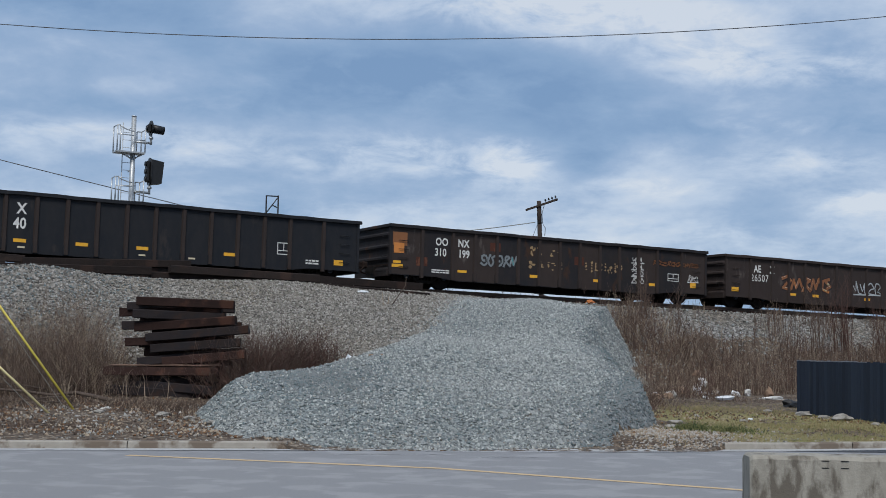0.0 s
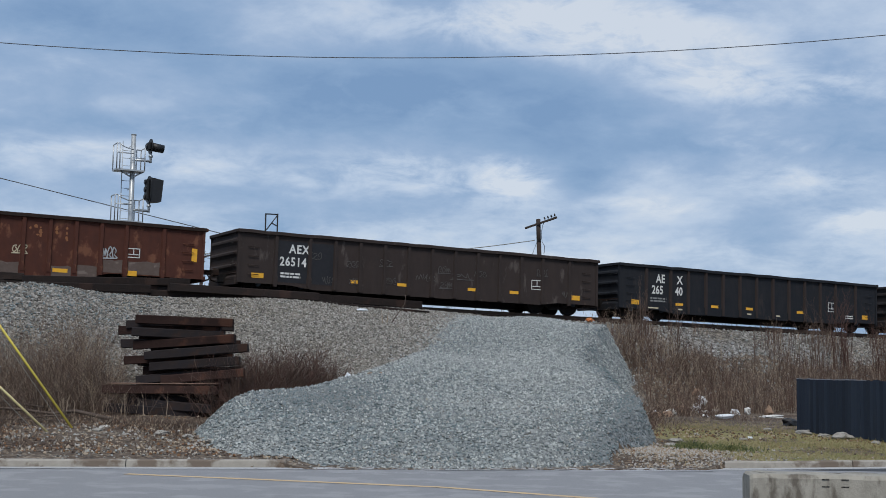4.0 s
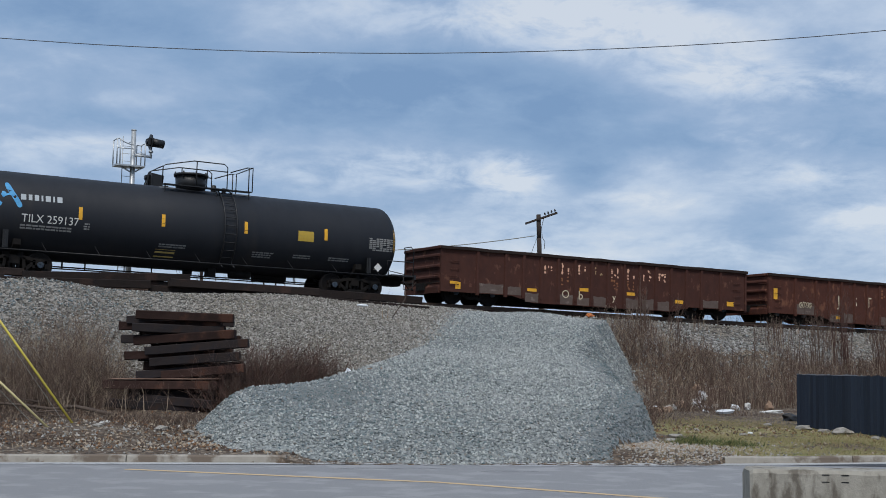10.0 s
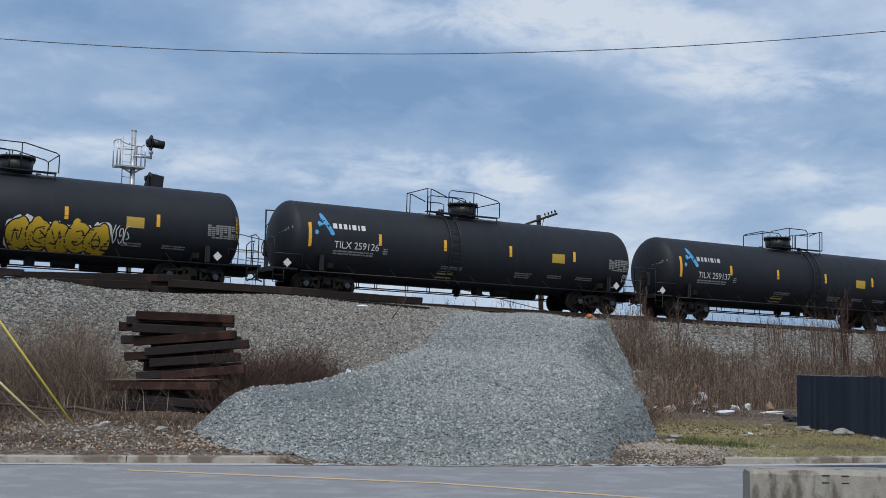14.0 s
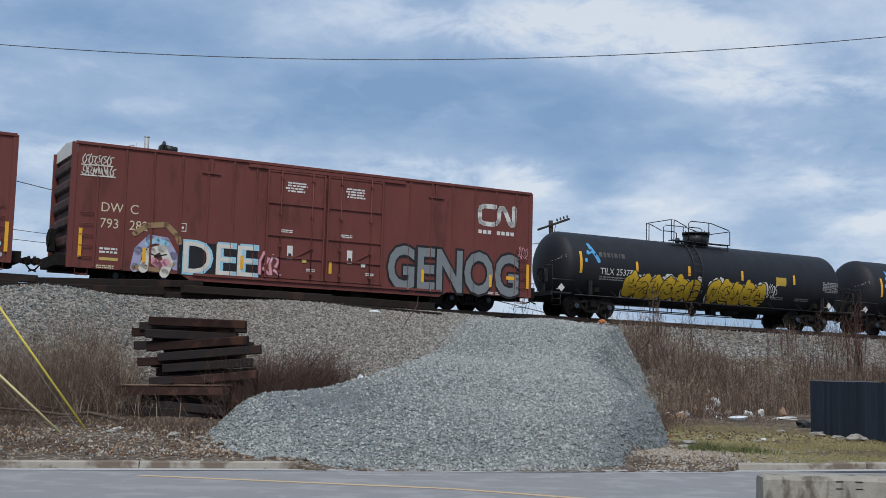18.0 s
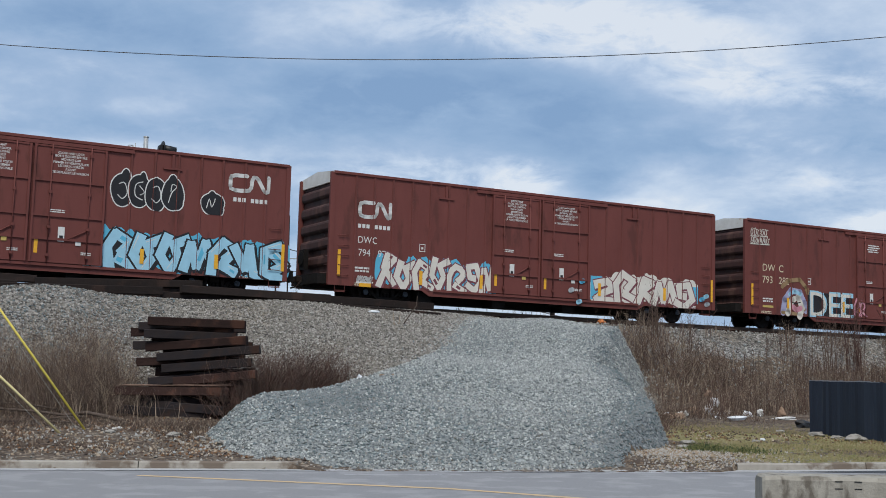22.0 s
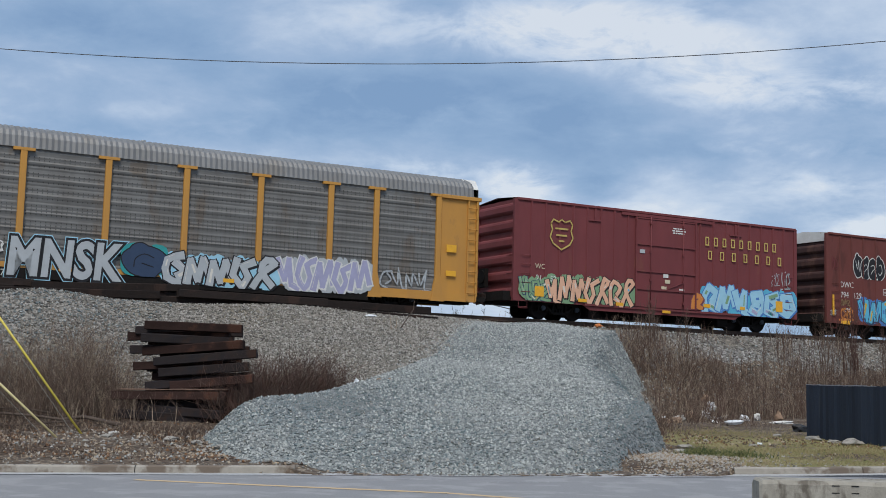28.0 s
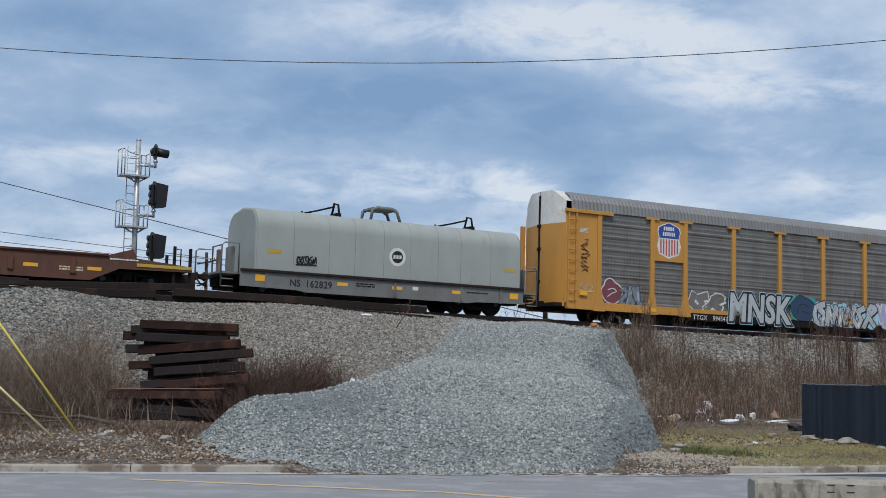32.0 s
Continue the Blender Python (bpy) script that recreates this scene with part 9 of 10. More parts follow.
def right_top(x, y, q, u):
    w = smooth(2.3, 3.0, u) * (1 - smooth(5.4, 7.0, u)) * smooth(5.5, 7.5, q) * np.clip(0.30 + 0.35 * smooth(12, 18, q) + 0.9 * lumps(x, y, 0.9, 61), 0.0, 1)
    return w


stems("dry_weeds", scatter(9500, (6, 36, 46, 72), right_top, 43), ["stem", "brush", "stem_red", "stem_pale"], "sparse dead stalks along the ballast edge", 44, 0.9, 0.12, 3, 0.008)


def left_bank(x, y, q, u):
    a = np.exp(-(((x + 9.7) / 1.25) ** 2 + ((y - 33.0) / 1.1) ** 2)) * 1.3
    b = np.exp(-(((x + 12.2) / 1.8) ** 2 + ((y - 32.6) / 1.1) ** 2)) * 0.7
    return np.clip(a + b, 0, 1)


stems("dry_brush", scatter(5200, (-16, -7, 30, 38), left_bank, 45), ["stem", "brush", "stem", "stem_pale"], "tangle of dead brown brush below the gravel", 46, 1.15, 0.55, 6, 0.0055, 0.22)


def left_wisps(x, y, q, u):
    return np.clip(np.exp(-(((x + 9.8) / 0.95) ** 2 + ((y - 33.8) / 1.3) ** 2)) + 0.6 * np.exp(-(((x + 11.9) / 1.3) ** 2 + ((y - 33.2) / 0.9) ** 2)), 0, 1)


stems("dry_brush", scatter(2600, (-15, -7, 30, 37), left_wisps, 61), ["stem", "stem_pale", "stem"], "tall pale wisps of dead brush", 62, 2.2, 0.35, 9, 0.0042, 0.12)


def left_base(x, y, q, u):
    w = smooth(0.4, 1.5, y - kerb_y(x)) * (1 - smooth(6.5, 9, y - kerb_y(x))) * np.clip(0.35 + 0.7 * lumps(x, y, 1.1, 5), 0, 1)
    return np.where((x > -5.6) | (ramp_height(x, y) > base_height(x, y)), 0, w)


stems("dry_grass", scatter(6500, (-16, -4, 24.5, 34), left_base, 47), ["stem", "brush", "brush", "stem_pale"], "matted dead grass and stalks at the embankment foot", 48, 0.24, 0.9, 3, 0.006, 0.4, droop=0.6)


def stack_brush(x, y, q, u):
    a = np.exp(-(((x + 5.2) / 0.8) ** 2 + ((y - 33.0) / 0.8) ** 2))
    b = np.exp(-(((x + 4.3) / 0.9) ** 2 + ((y - 34.2) / 1.0) ** 2))
    c = np.exp(-(((x + 3.6) / 0.6) ** 2 + ((y - 35.4) / 0.8) ** 2)) * 0.6
    return np.where(on_ramp(x, y), 0, np.clip(a + b + c, 0, 1))


stems("dry_brush", scatter(6200, (-7.5, -1, 31, 40), stack_brush, 49), ["brush", "stem_red", "stem_red", "stem"], "dark brown dead brush beside the tie stack", 50, 1.65, 0.75, 6, 0.0062, 0.35, droop=0.6)
def toe_brush(x, y, q, u):
    a = np.exp(-(((x - 0.15 * (y - 36) - 5.75) / 0.6) ** 2 + ((y - 37.5) / 3.0) ** 2))
    b = 0.7 * np.exp(-(((x - 8.2) / 1.8) ** 2 + ((y - 43.0) / 1.5) ** 2))
    return np.where(on_ramp(x, y), 0, np.clip(a + b, 0, 1))


stems("dry_brush", scatter(3000, (4.5, 11, 33, 46), toe_brush, 63), ["stem", "brush", "stem_pale", "stem_red"], "low dead brush at the foot of the gravel", 64, 0.62, 0.7, 4, 0.0065, 0.3, droop=0.5)
STALKS = [(x, y, gz(x, y), 1.0) for x, y in ((-8.05, 31.6), (-7.95, 31.62), (-7.45, 31.5), (-6.9, 31.55), (-9.3, 31.2), (-1.9, 43.1), (-2.05, 43.0), (-9.0, 30.8))]
stems("dry_stalks", STALKS, ["stem_pale"], "few pale dead stalks standing apart", 51, 0.75, 0.12, 1, 0.014)


def lawn_area(x, y, q, u):
    d = y - kerb_y(x)
    return np.where((x > 6.3) & (d > 0.25), (1 - smooth(9, 14, d)) * np.clip(0.8 + 0.4 * lumps(x, y, 0.9, 71), 0.1, 1), np.where((x > 4.6) & (d > 0.3) & (d < 7), 0.18, 0)) * (ramp_height(x, y) < base_height(x, y) + 0.02)


M["blade"] = material("grass_blade", (0.21, 0.195, 0.080), 0.9, col2=(0.135, 0.142, 0.052), scale=0.8, mix=0.9, bump=0)
M["blade_dry"] = material("grass_blade_dry", (0.31, 0.25, 0.135), 0.9, col2=(0.22, 0.185, 0.090), scale=0.8, mix=0.9, bump=0)
M["blade_green"] = material("grass_blade_green", (0.060, 0.088, 0.028), 0.9, col2=(0.045, 0.065, 0.022), scale=0.8, mix=0.9, bump=0)
stems("lawn", scatter(14000, (4.4, 15, 25.5, 46), lawn_area, 53), ["blade", "blade_dry", "blade_dry"], "patchy olive and straw-coloured winter grass", 54, 0.10, 0.8, 2, 0.007, 0.3, category="grass")


def tufts(x, y, q, u):
    return np.clip(np.exp(-(((x - 5.9) / 0.35) ** 2 + ((y - 29.6) / 0.45) ** 2)) + 0.8 * np.exp(-(((x - 6.7) / 0.5) ** 2 + ((y - 29.0) / 0.3) ** 2)), 0, 1)


stems("grass_tuft", scatter(1800, (5, 7.6, 28.4, 30.6), tufts, 55), ["blade_green", "blade"], "low tufts of green grass at the lawn edge", 56, 0.22, 0.8, 2, 0.007, 0.3, category="grass")


def sapling(x, y, h, seed, stems_n, label):
    """A clump of bare upright shoots with forked twigs."""
    rs = random.Random(seed)
    z = gz(x, y)
    th = empty("sapling", pose(x, y, z))
    tagged(th, label, "sapling", "bare saplings")
    for k in range(stems_n):
        bm = bmesh.new()
        p = Vector((rs.uniform(-0.35, 0.35), rs.uniform(-0.35, 0.35), -0.1))
        hh = h * rs.uniform(0.6, 1.0)
        pts, d = [p.copy()], Vector((rs.uniform(-0.12, 0.12), rs.uniform(-0.12, 0.12), 1)).normalized()
        n = 6
        for i in range(n):
            d = (d + Vector((rs.uniform(-0.10, 0.10), rs.uniform(-0.10, 0.10), 0.05))).normalized()
            p = p + d * hh / n
            pts.append(p.copy())
        r = 0.014 * hh / 2.2 * 1.3
        for i, (a, b) in enumerate(zip(pts, pts[1:])):
            rod(bm, a, b, r * (1 - i / n) + 0.003, r * (1 - (i + 1) / n) + 0.003, seg=5, cap=False)
            if i >= 1:
                for _ in range(3):
                    e = Vector((rs.uniform(-0.6, 0.6), rs.uniform(-0.6, 0.6), rs.uniform(0.5, 1))).normalized()
                    l = hh * rs.uniform(0.10, 0.26)
                    m = a.lerp(b, rs.random())
                    m2 = m + e * l
                    rod(bm, m, m2, 0.005, 0.0025, seg=4, cap=False)
                    for _ in range(2):
                        e2 = (e + Vector((rs.uniform(-0.6, 0.6), rs.uniform(-0.6, 0.6), 0.3))).normalized()
                        rod(bm, m.lerp(m2, rs.uniform(0.4, 0.9)), m2 + e2 * l * 0.35, 0.003, 0.0015, seg=3, cap=False)
        part("shoot", bm, "stem_red" if seed % 2 else "stem", th)


def on_bank(q, u):
    p = on_track(q, u)
    return p.x, p.y


for q, u, h, sd, n, lb in ((8.3, 3.6, 2.5, 2, 9, "bare grey-brown sapling shoots by the ballast"), (9.9, 4.0, 1.9, 4, 6, "bare grey-brown sapling shoots by the ballast"), (17.9, 5.6, 3.7, 1, 14, "bare reddish sapling clump taller than the rails"),
                          (16.4, 5.4, 2.9, 6, 9, "bare brown sapling clump by the ballast"), (20.0, 6.0, 3.4, 3, 13, "bare reddish sapling clump taller than the rails"), (12.5, 5.5, 1.6, 8, 4, "bare grey-brown sapling shoots by the ballast"), (14.2, 6.2, 1.7, 10, 4, "bare grey-brown sapling shoots by the ballast")):
    sapling(*on_bank(q, u), h, sd, n, lb)


def branch(pts, r, label):
    bm = bmesh.new()
    P = [Vector((x, y, gz(x, y) + dz)) for x, y, dz in pts]
    tube(bm, P, [r * (1 - 0.6 * i / len(P)) for i in range(len(P))])
    me = bpy.data.meshes.new("fallen_branch")
    bm.to_mesh(me), bm.free()
    me.materials.append(M["branch"])
    tagged(new("fallen_branch", me), label, "branch", "fallen branches")


branch([(-8.0, 30.6, 0.05), (-8.6, 30.8, 0.16), (-9.1, 31.2, 0.20), (-9.7, 31.3, 0.12), (-10.4, 31.2, 0.22), (-11.4, 31.4, 0.25), (-12.6, 31.2, 0.1)], 0.055, "crooked dead branch lying in the brush")
branch([(-9.2, 31.1, 0.1), (-9.6, 30.7, 0.12), (-10.3, 30.4, 0.05), (-11.0, 30.2, 0.06)], 0.03, "thin dead branch lying in the brush")
branch([(-10.0, 31.6, 0.25), (-10.9, 31.8, 0.35), (-11.8, 32.0, 0.3)], 0.03, "thin dead branch lying in the brush")
branch([(-8.9, 30.2, 0.04), (-9.4, 30.0, 0.08), (-10.0, 29.7, 0.04)], 0.022, "thin dead branch lying in the litter")
branch([(-1.75, 43.2, 0.02), (-1.55, 43.3, 0.35), (-1.30, 43.35, 0.75), (-1.28, 43.4, 1.05)], 0.02, "dead weed stalk leaning on the gravel")


# ---------------------------------------------------------------- litter and stones
def lump(name, x, y, sx, sy, sz, mat, seed, label, category, dz=0.0, rough=0.25, group="", n=2):
    bm = bmesh.new()
    bmesh.ops.create_icosphere(bm, subdivisions=n, radius=1.0)
    off = Vector((seed * 3.1, seed * 1.7, 0))
    for v in bm.verts:
        k = 1 + rough * noise.noise(v.co * 1.6 + off) + rough * 0.5 * noise.noise(v.co * 4 + off)
        v.co = Vector((v.co.x * sx * k, v.co.y * sy * k, v.co.z * sz * k))
    for f in bm.faces:
        f.smooth = rough < 0.2
    me = bpy.data.meshes.new(name)
    bm.to_mesh(me), bm.free()
    me.materials.append(M[mat])
    ob = new(name, me)
    ob.matrix_basis = pose(x, y, gz(x, y) + sz * 0.55 + dz, 0, 0, seed * 40)
    tagged(ob, label, category, group)
    return ob


def tray():
    bm = bmesh.new()
    ring = []
    for r, z in ((1.0, 0.07), (0.82, 0.0), (0.80, 0.015), (0.97, 0.08)):
        ring.append([bm.verts.new((0.33 * r * math.cos(a), 0.16 * r * math.sin(a), z)) for a in (2 * math.pi * i / 20 for i in range(20))])
    for a, b in zip(ring, ring[1:]):
        for i in range(20):
            bm.faces.new((a[i], a[(i + 1) % 20], b[(i + 1) % 20], b[i]))
    bm.faces.new(ring[1][::-1]), bm.faces.new(ring[2])
    me = bpy.data.meshes.new("foam_tray")
    bmesh.ops.recalc_face_normals(bm, faces=bm.faces)
    bm.to_mesh(me), bm.free()
    me.materials.append(M["plastic_white"])
    ob = new("foam_tray", me)
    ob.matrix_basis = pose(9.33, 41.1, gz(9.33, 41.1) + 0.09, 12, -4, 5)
    tagged(ob, "white foam tray lying in the grass", "litter", "litter")


tray()
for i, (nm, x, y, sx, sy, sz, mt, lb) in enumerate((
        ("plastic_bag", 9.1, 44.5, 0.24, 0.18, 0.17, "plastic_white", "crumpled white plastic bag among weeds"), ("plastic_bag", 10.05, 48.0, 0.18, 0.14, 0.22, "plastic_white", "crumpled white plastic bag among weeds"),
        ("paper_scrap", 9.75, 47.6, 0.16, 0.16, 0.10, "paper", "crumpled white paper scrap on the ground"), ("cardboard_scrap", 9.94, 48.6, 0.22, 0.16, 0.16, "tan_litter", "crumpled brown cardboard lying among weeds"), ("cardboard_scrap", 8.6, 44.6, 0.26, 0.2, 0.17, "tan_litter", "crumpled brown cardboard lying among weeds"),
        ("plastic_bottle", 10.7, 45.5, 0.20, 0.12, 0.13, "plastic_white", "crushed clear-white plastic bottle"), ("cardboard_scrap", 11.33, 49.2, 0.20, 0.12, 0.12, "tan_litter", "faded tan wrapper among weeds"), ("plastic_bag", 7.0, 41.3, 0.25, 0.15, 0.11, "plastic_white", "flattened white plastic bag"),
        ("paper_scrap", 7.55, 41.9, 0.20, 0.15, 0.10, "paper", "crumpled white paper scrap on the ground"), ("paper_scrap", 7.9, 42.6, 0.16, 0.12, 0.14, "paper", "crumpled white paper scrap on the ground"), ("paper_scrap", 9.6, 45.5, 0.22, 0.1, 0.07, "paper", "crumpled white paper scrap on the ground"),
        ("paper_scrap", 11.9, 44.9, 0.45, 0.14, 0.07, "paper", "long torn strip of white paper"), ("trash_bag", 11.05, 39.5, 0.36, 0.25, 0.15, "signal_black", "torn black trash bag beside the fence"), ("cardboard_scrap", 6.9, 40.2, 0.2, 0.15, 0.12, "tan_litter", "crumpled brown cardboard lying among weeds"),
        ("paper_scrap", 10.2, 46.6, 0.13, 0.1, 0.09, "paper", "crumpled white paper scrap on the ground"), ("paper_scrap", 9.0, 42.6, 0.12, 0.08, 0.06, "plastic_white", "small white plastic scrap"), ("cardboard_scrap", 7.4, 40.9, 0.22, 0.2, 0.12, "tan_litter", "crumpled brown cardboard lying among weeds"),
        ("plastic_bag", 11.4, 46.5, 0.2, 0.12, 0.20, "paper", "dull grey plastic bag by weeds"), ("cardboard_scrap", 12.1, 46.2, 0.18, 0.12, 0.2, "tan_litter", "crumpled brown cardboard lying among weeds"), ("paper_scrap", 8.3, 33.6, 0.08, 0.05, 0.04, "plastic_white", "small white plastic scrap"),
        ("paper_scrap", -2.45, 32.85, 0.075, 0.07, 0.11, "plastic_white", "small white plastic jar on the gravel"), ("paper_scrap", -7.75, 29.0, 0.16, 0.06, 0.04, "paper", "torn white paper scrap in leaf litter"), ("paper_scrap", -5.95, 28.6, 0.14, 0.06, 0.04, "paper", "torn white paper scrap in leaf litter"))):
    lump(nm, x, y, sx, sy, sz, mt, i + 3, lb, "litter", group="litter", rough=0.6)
for i, (x, y, s, lb) in enumerate(((10.95, 34.1, 0.42, 1), (11.35, 32.7, 0.20, 1), (10.45, 36.0, 0.34, 1), (10.7, 35.0, 0.25, 1), (-1.9, 33.2, 0.10, 0), (-1.6, 33.4, 0.08, 0), (-6.2, 28.0, 0.26, 1), (-5.6, 27.9, 0.2, 1), (-6.9, 27.6, 0.12, 1), (-7.7, 28.2, 0.14, 1), (-5.0, 27.4, 0.16, 1),
                                  (9.6, 36.8, 0.2, 1), (8.0, 33.1, 0.16, 1), (6.0, 31.9, 0.25, 1), (5.6, 30.5, 0.2, 1), (6.9, 33.8, 0.15, 1), (-8.2, 31.0, 0.11, 1))):
    lump("rock", x, y, s * 0.8, s * 0.6, s * 0.26, "rock" if lb else "tan_litter", 50 + i, "pale rough rock on the ground", "rock", group="rocks", rough=0.5)
p = on_track(-4.93, 4.55)
lump("plastic_scrap", p.x, p.y, 0.26, 0.13, 0.06, "plastic_white", 91, "flat white plastic piece by the timbers", "litter", group="litter", rough=0.2)
p = on_track(7.1, 1.7)
lump("painted_stone", p.x, p.y, 0.34, 0.20, 0.10, "orange", 92, "orange-painted patch of ballast by the rail", "rock", dz=0.08, group="rocks", rough=0.5)


def loose_stones(name, n, box4, keep, mats, seed, size, label):
    rs = np.random.RandomState(seed)
    xs, ys = rs.uniform(box4[0], box4[1], n), rs.uniform(box4[2], box4[3], n)
    q, u = track_coords(xs, ys)
    ok = rs.uniform(0, 1, n) < keep(xs, ys, q, u)
    xs, ys = xs[ok], ys[ok]
    z = ground_z(xs, ys)
    m = len(xs)
    base = np.array([(1, 0, 0), (0, 1, 0), (-1, 0, 0), (0, -1, 0), (0.1, 0.1, 1.05), (0, 0, -0.6)])
    s = size * rs.uniform(0.55, 1.5, (m, 1, 1)) * rs.uniform(0.65, 1.35, (m, 6, 3))
    a = rs.uniform(0, 6.283, m)
    rot = np.zeros((m, 3, 3))
    rot[:, 0, 0], rot[:, 0, 1], rot[:, 1, 0], rot[:, 1, 1], rot[:, 2, 2] = np.cos(a), -np.sin(a), np.sin(a), np.cos(a), 1
    tilt = rs.uniform(-0.6, 0.6, m)
    rt = np.zeros((m, 3, 3))
    rt[:, 0, 0], rt[:, 1, 1], rt[:, 1, 2], rt[:, 2, 1], rt[:, 2, 2] = 1, np.cos(tilt), -np.sin(tilt), np.sin(tilt), np.cos(tilt)
    v = np.einsum("mij,mjk,mlk->mli", rot, rt, base[None] * s) + np.stack([xs, ys, z + size * 0.25], -1)[:, None, :]
    f0 = np.array([(0, 1, 4), (1, 2, 4), (2, 3, 4), (3, 0, 4), (1, 0, 5), (2, 1, 5), (3, 2, 5), (0, 3, 5)])
    f = (f0[None] + (np.arange(m) * 6)[:, None, None]).reshape(-1, 3)
    me = raw_mesh(name, v.reshape(-1, 3), f, mats, np.repeat(rs.randint(0, len(mats), m), 8))
    tagged(new(name, me), label, "gravel", kind="stuff")


for k, (nm, c) in enumerate((("stone_a", (0.300, 0.318, 0.310)), ("stone_b", (0.42, 0.44, 0.42)), ("stone_c", (0.190, 0.208, 0.208)), ("stone_d", (0.235, 0.220, 0.193)), ("stone_e", (0.130, 0.120, 0.107)), ("stone_f", (0.37, 0.352, 0.32)), ("stone_g", (0.135, 0.170, 0.178)), ("stone_h", (0.205, 0.222, 0.222)), ("stone_tan", (0.30, 0.235, 0.165)))):
    M[nm] = material(nm, c, 0.92, col2=tuple(v * 0.75 for v in c), scale=3, bump=0)


M["leaf_pale"] = material("bleached_leaf", (0.40, 0.34, 0.26), 0.9, col2=(0.28, 0.22, 0.16), scale=3, bump=0)


def mixed(x, y, seed):
    """Whether a stone belongs to the ramp, with the edge of the tip strewn over the bank."""
    r = np.random.RandomState(seed)
    far = smooth(31, 36, y) * (x < 3)
    return on_ramp(x + r.normal(0, 0.38, x.shape) * far, y + r.normal(0, 0.5, x.shape) * far)


loose_stones("ramp_gravel", 100000, (-7.5, 8, 24.6, 49), lambda x, y, q, u: np.where(mixed(x, y, 1) & (y > kerb_y(x) - 1.0), 0.95 - dark_share(x, y), 0.0), ["stone_a", "stone_b", "stone_a", "stone_c"], 5, 0.031, "loose grey crushed stone of the ramp")
loose_stones("ramp_gravel", 100000, (-7.5, 8, 24.6, 49), lambda x, y, q, u: np.where(mixed(x, y, 2) & (y > kerb_y(x) - 1.0), dark_share(x, y), 0.0), ["stone_c", "stone_g", "stone_h", "stone_h"], 15, 0.031, "darker blue-grey crushed stone of the ramp")
loose_stones("bank_gravel", 90000, (-18, 3, 31, 49), lambda x, y, q, u: np.where(~mixed(x, y, 3) & (bank_height(x, y) > np.maximum(1.2, base_height(x, y))) & (u > 1.5), 0.95 - 0.6 * smooth(-8.5, -11, x), 0), ["stone_d", "stone_f", "stone_e", "stone_d"], 6, 0.036, "loose tan-grey gravel of the bank")
loose_stones("bank_gravel", 30000, (-18, -8, 31, 49), lambda x, y, q, u: np.where((bank_height(x, y) > np.maximum(1.2, base_height(x, y))) & (u > 1.5), 0.6 * smooth(-8.5, -11, x), 0), ["stone_c", "stone_e", "stone_a", "stone_g"], 16, 0.036, "darker blue-grey gravel of the bank")
loose_stones("ballast_stones", 40000, (3, 36, 44, 72), lambda x, y, q, u: np.where(~on_ramp(x, y) & (u > 0.9) & (u < 8) & (q > 3), 0.9 * (1 - 0.8 * smooth(5.0, 7.5, u)), 0), ["stone_a", "stone_d", "stone_e", "stone_e", "stone_d"], 7, 0.050, "coarse grey track ballast")
loose_stones("ballast_stones", 16000, (-24, 10, 34, 58), lambda x, y, q, u: np.where((np.abs(u) < 1.9) & (q > -24), 0.9, 0), ["stone_d", "stone_a", "stone_e", "stone_c"], 8, 0.055, "coarse grey track ballast")
loose_stones("scattered_chippings", 12000, (-14, 9, 23.2, 31), lambda x, y, q, u: np.where(np.abs(y - kerb_y(x)) < 0.9, 0.32, 0.14) * ((y > kerb_y(x) - 0.75) | ((x > -6) & (x < 6) & (y > kerb_y(x) - 1.3))), ["stone_d", "stone_f", "stone_e", "rock"], 9, 0.026, "scattered stone chippings by the kerb")
loose_stones("spilled_gravel", 9000, (3.4, 8.0, 25.6, 31), lambda x, y, q, u: np.where((y > kerb_y(x) - 0.2) & ~on_ramp(x, y), np.exp(-(((x - 5.3) / 1.1) ** 2 + ((y - 28.3) / 1.6) ** 2)), 0), ["stone_tan", "stone_f", "stone_f", "stone_tan"], 10, 0.026, "tan stone dust at the foot of the ramp")
loose_stones("road_grit", 500, (-9, 9, 21.5, 27), lambda x, y, q, u: np.where(y < kerb_y(x) - 0.4, 0.5, 0), ["stone_e", "stone_c"], 11, 0.020, "stray dark stones on the asphalt")
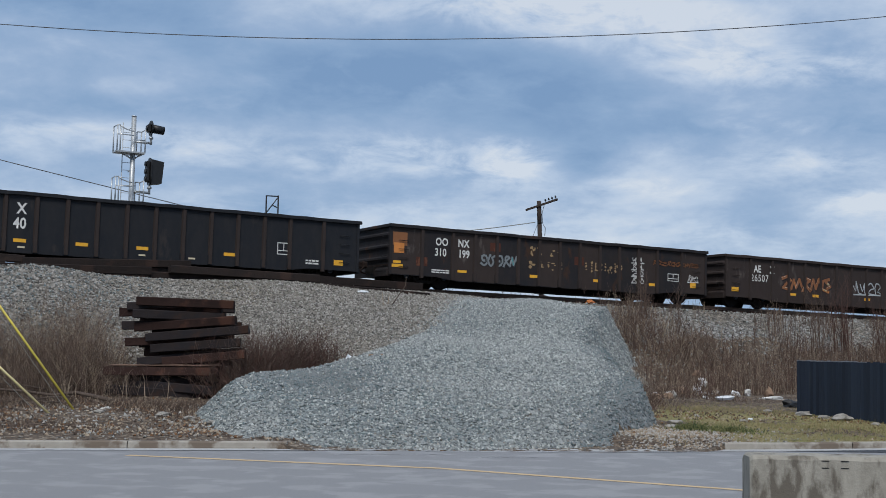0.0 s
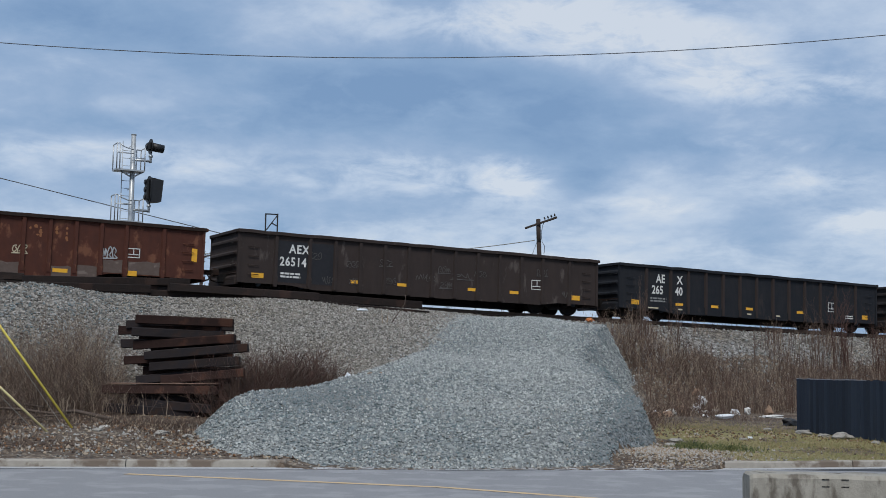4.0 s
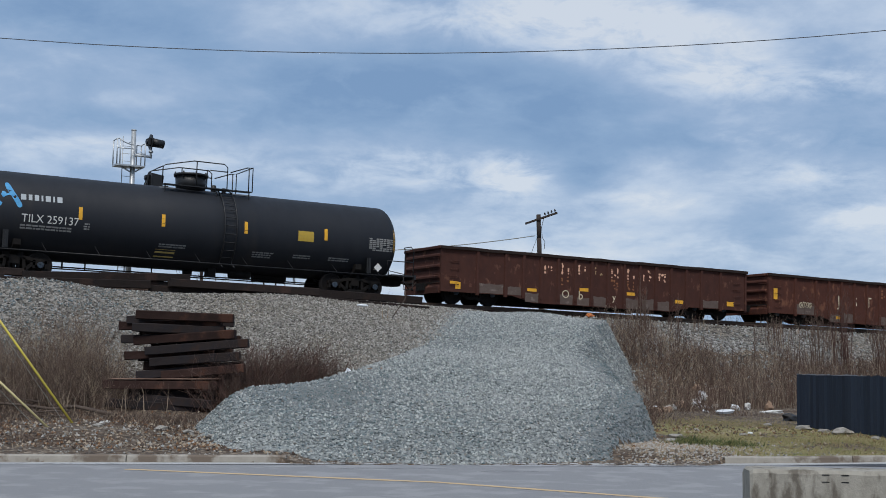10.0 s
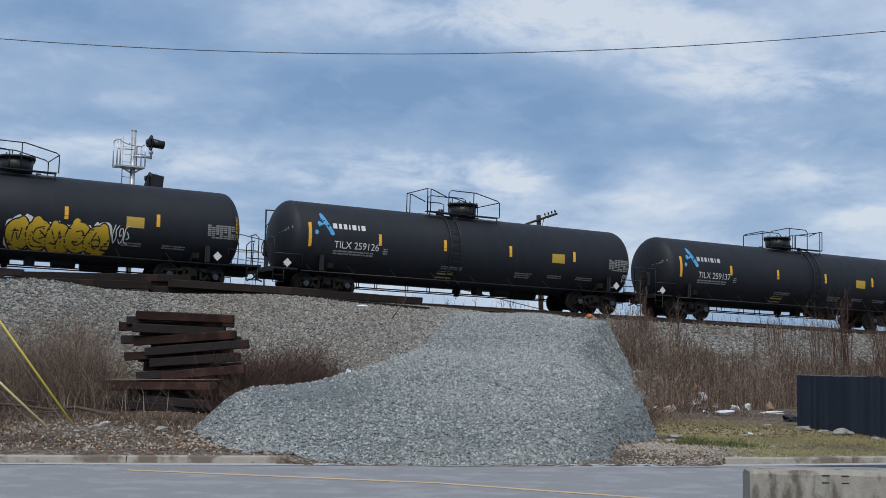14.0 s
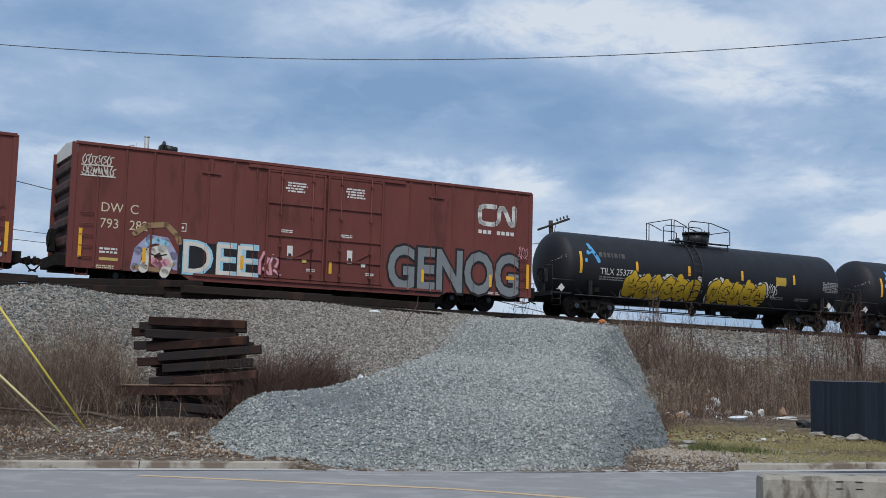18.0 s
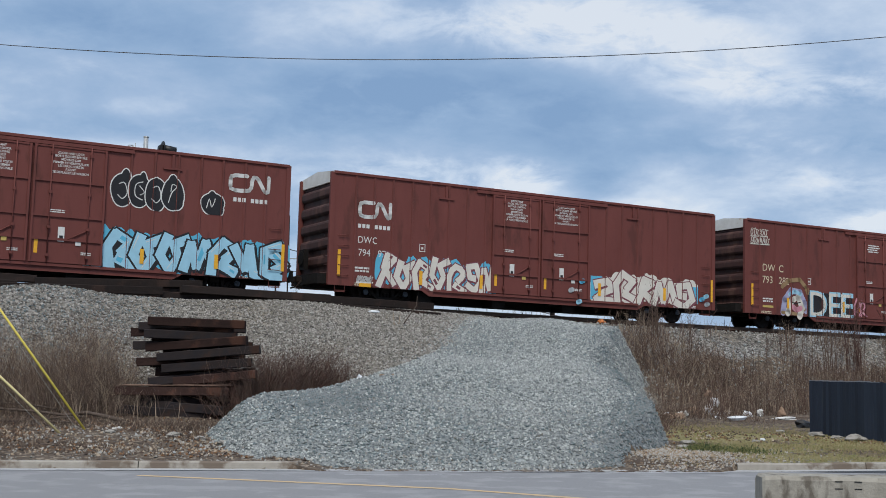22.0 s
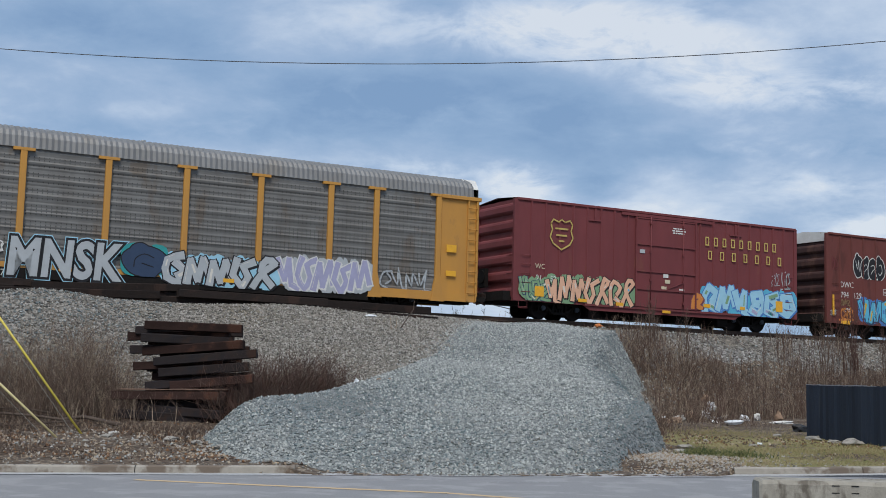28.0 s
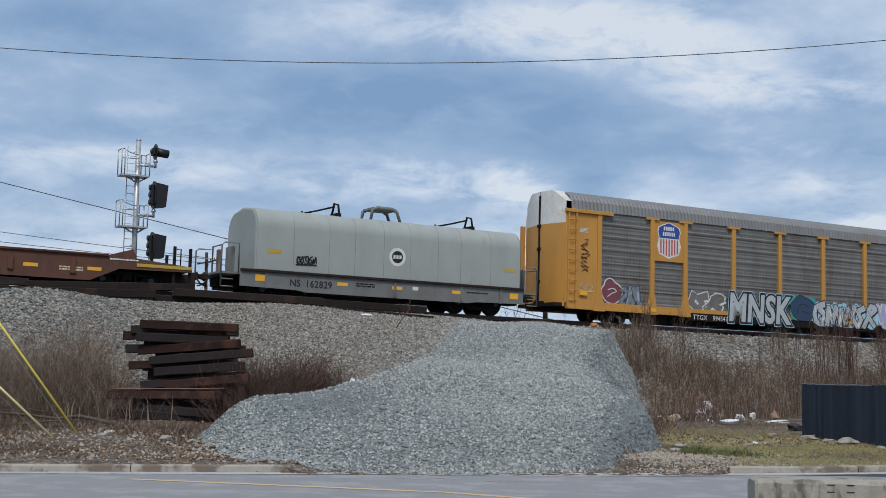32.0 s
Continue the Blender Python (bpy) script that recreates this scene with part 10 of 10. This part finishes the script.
loose_stones("pale_debris", 5200, (-14, -1.5, 24.6, 30.5), lambda x, y, q, u: np.where((y > kerb_y(x) + 0.15) & ~on_ramp(x, y), 0.25 + 0.75 * np.exp(-(((x + 4.6) / 2.2) ** 2 + ((y - 26.6) / 1.3) ** 2)), 0) * np.clip(0.5 + 0.7 * lumps(x, y, 0.8, 53), 0, 1), ["stone_tan", "rock", "stone_f", "leaf_pale", "stone_a"], 17, 0.034, "pale stone crumbs and bleached chips in the litter")
M["leaf_brown"] = material("dead_leaf", (0.20, 0.105, 0.05), 0.9, col2=(0.12, 0.065, 0.035), scale=3, bump=0)
loose_stones("fallen_leaves", 26000, (-15, 12, 25, 36), lambda x, y, q, u: np.where((y > kerb_y(x) + 0.1) & ~on_ramp(x, y), np.where(x < -2, 0.75, np.where(y > 33, 0.6, 0.05)) * np.clip(0.55 + 0.6 * lumps(x, y, 0.7, 91), 0.1, 1), 0), ["leaf_brown", "brush", "leaf_pale", "leaf_brown", "brush"], 12, 0.030, "scattered dead leaves and bark chips")

# ---------------------------------------------------------------- motion
# way of the train, metres every four seconds
WAY = [0.0, 28.41, 57.37, 86.76, 116.41, 146.57, 177.19, 208.23, 239.89]


def spline(values, step):
    """A natural cubic through evenly spaced values."""
    n = len(values)
    A, b = np.zeros((n, n)), np.zeros(n)
    A[0, 0] = A[-1, -1] = 1
    for j in range(1, n - 1):
        A[j, j - 1:j + 2] = (1, 4, 1)
        b[j] = 6 / step ** 2 * (values[j - 1] - 2 * values[j] + values[j + 1])
    m = np.linalg.solve(A, b)

    def at(t):
        j = int(min(max(t // step, 0), n - 2))
        u = t / step - j
        return (1 - u) * values[j] + u * values[j + 1] + step * step / 6 * (((1 - u) ** 3 - (1 - u)) * m[j] + (u ** 3 - u) * m[j + 1])
    return at


def motions():
    way = spline(WAY, 4.0)
    times = [k * 1.0 for k in range(33)]
    for thing, place in WAGONS:
        walk(thing, [(t, track_pose(place + way(t))) for t in times])
    turns = [k / 15 for k in range(481)]
    for wheel, dx in WHEELSETS:
        walk(wheel, [(t, pose(dx, 0, 0.46, 0, math.degrees(way(t) / 0.457), 0)) for t in turns])


motions()
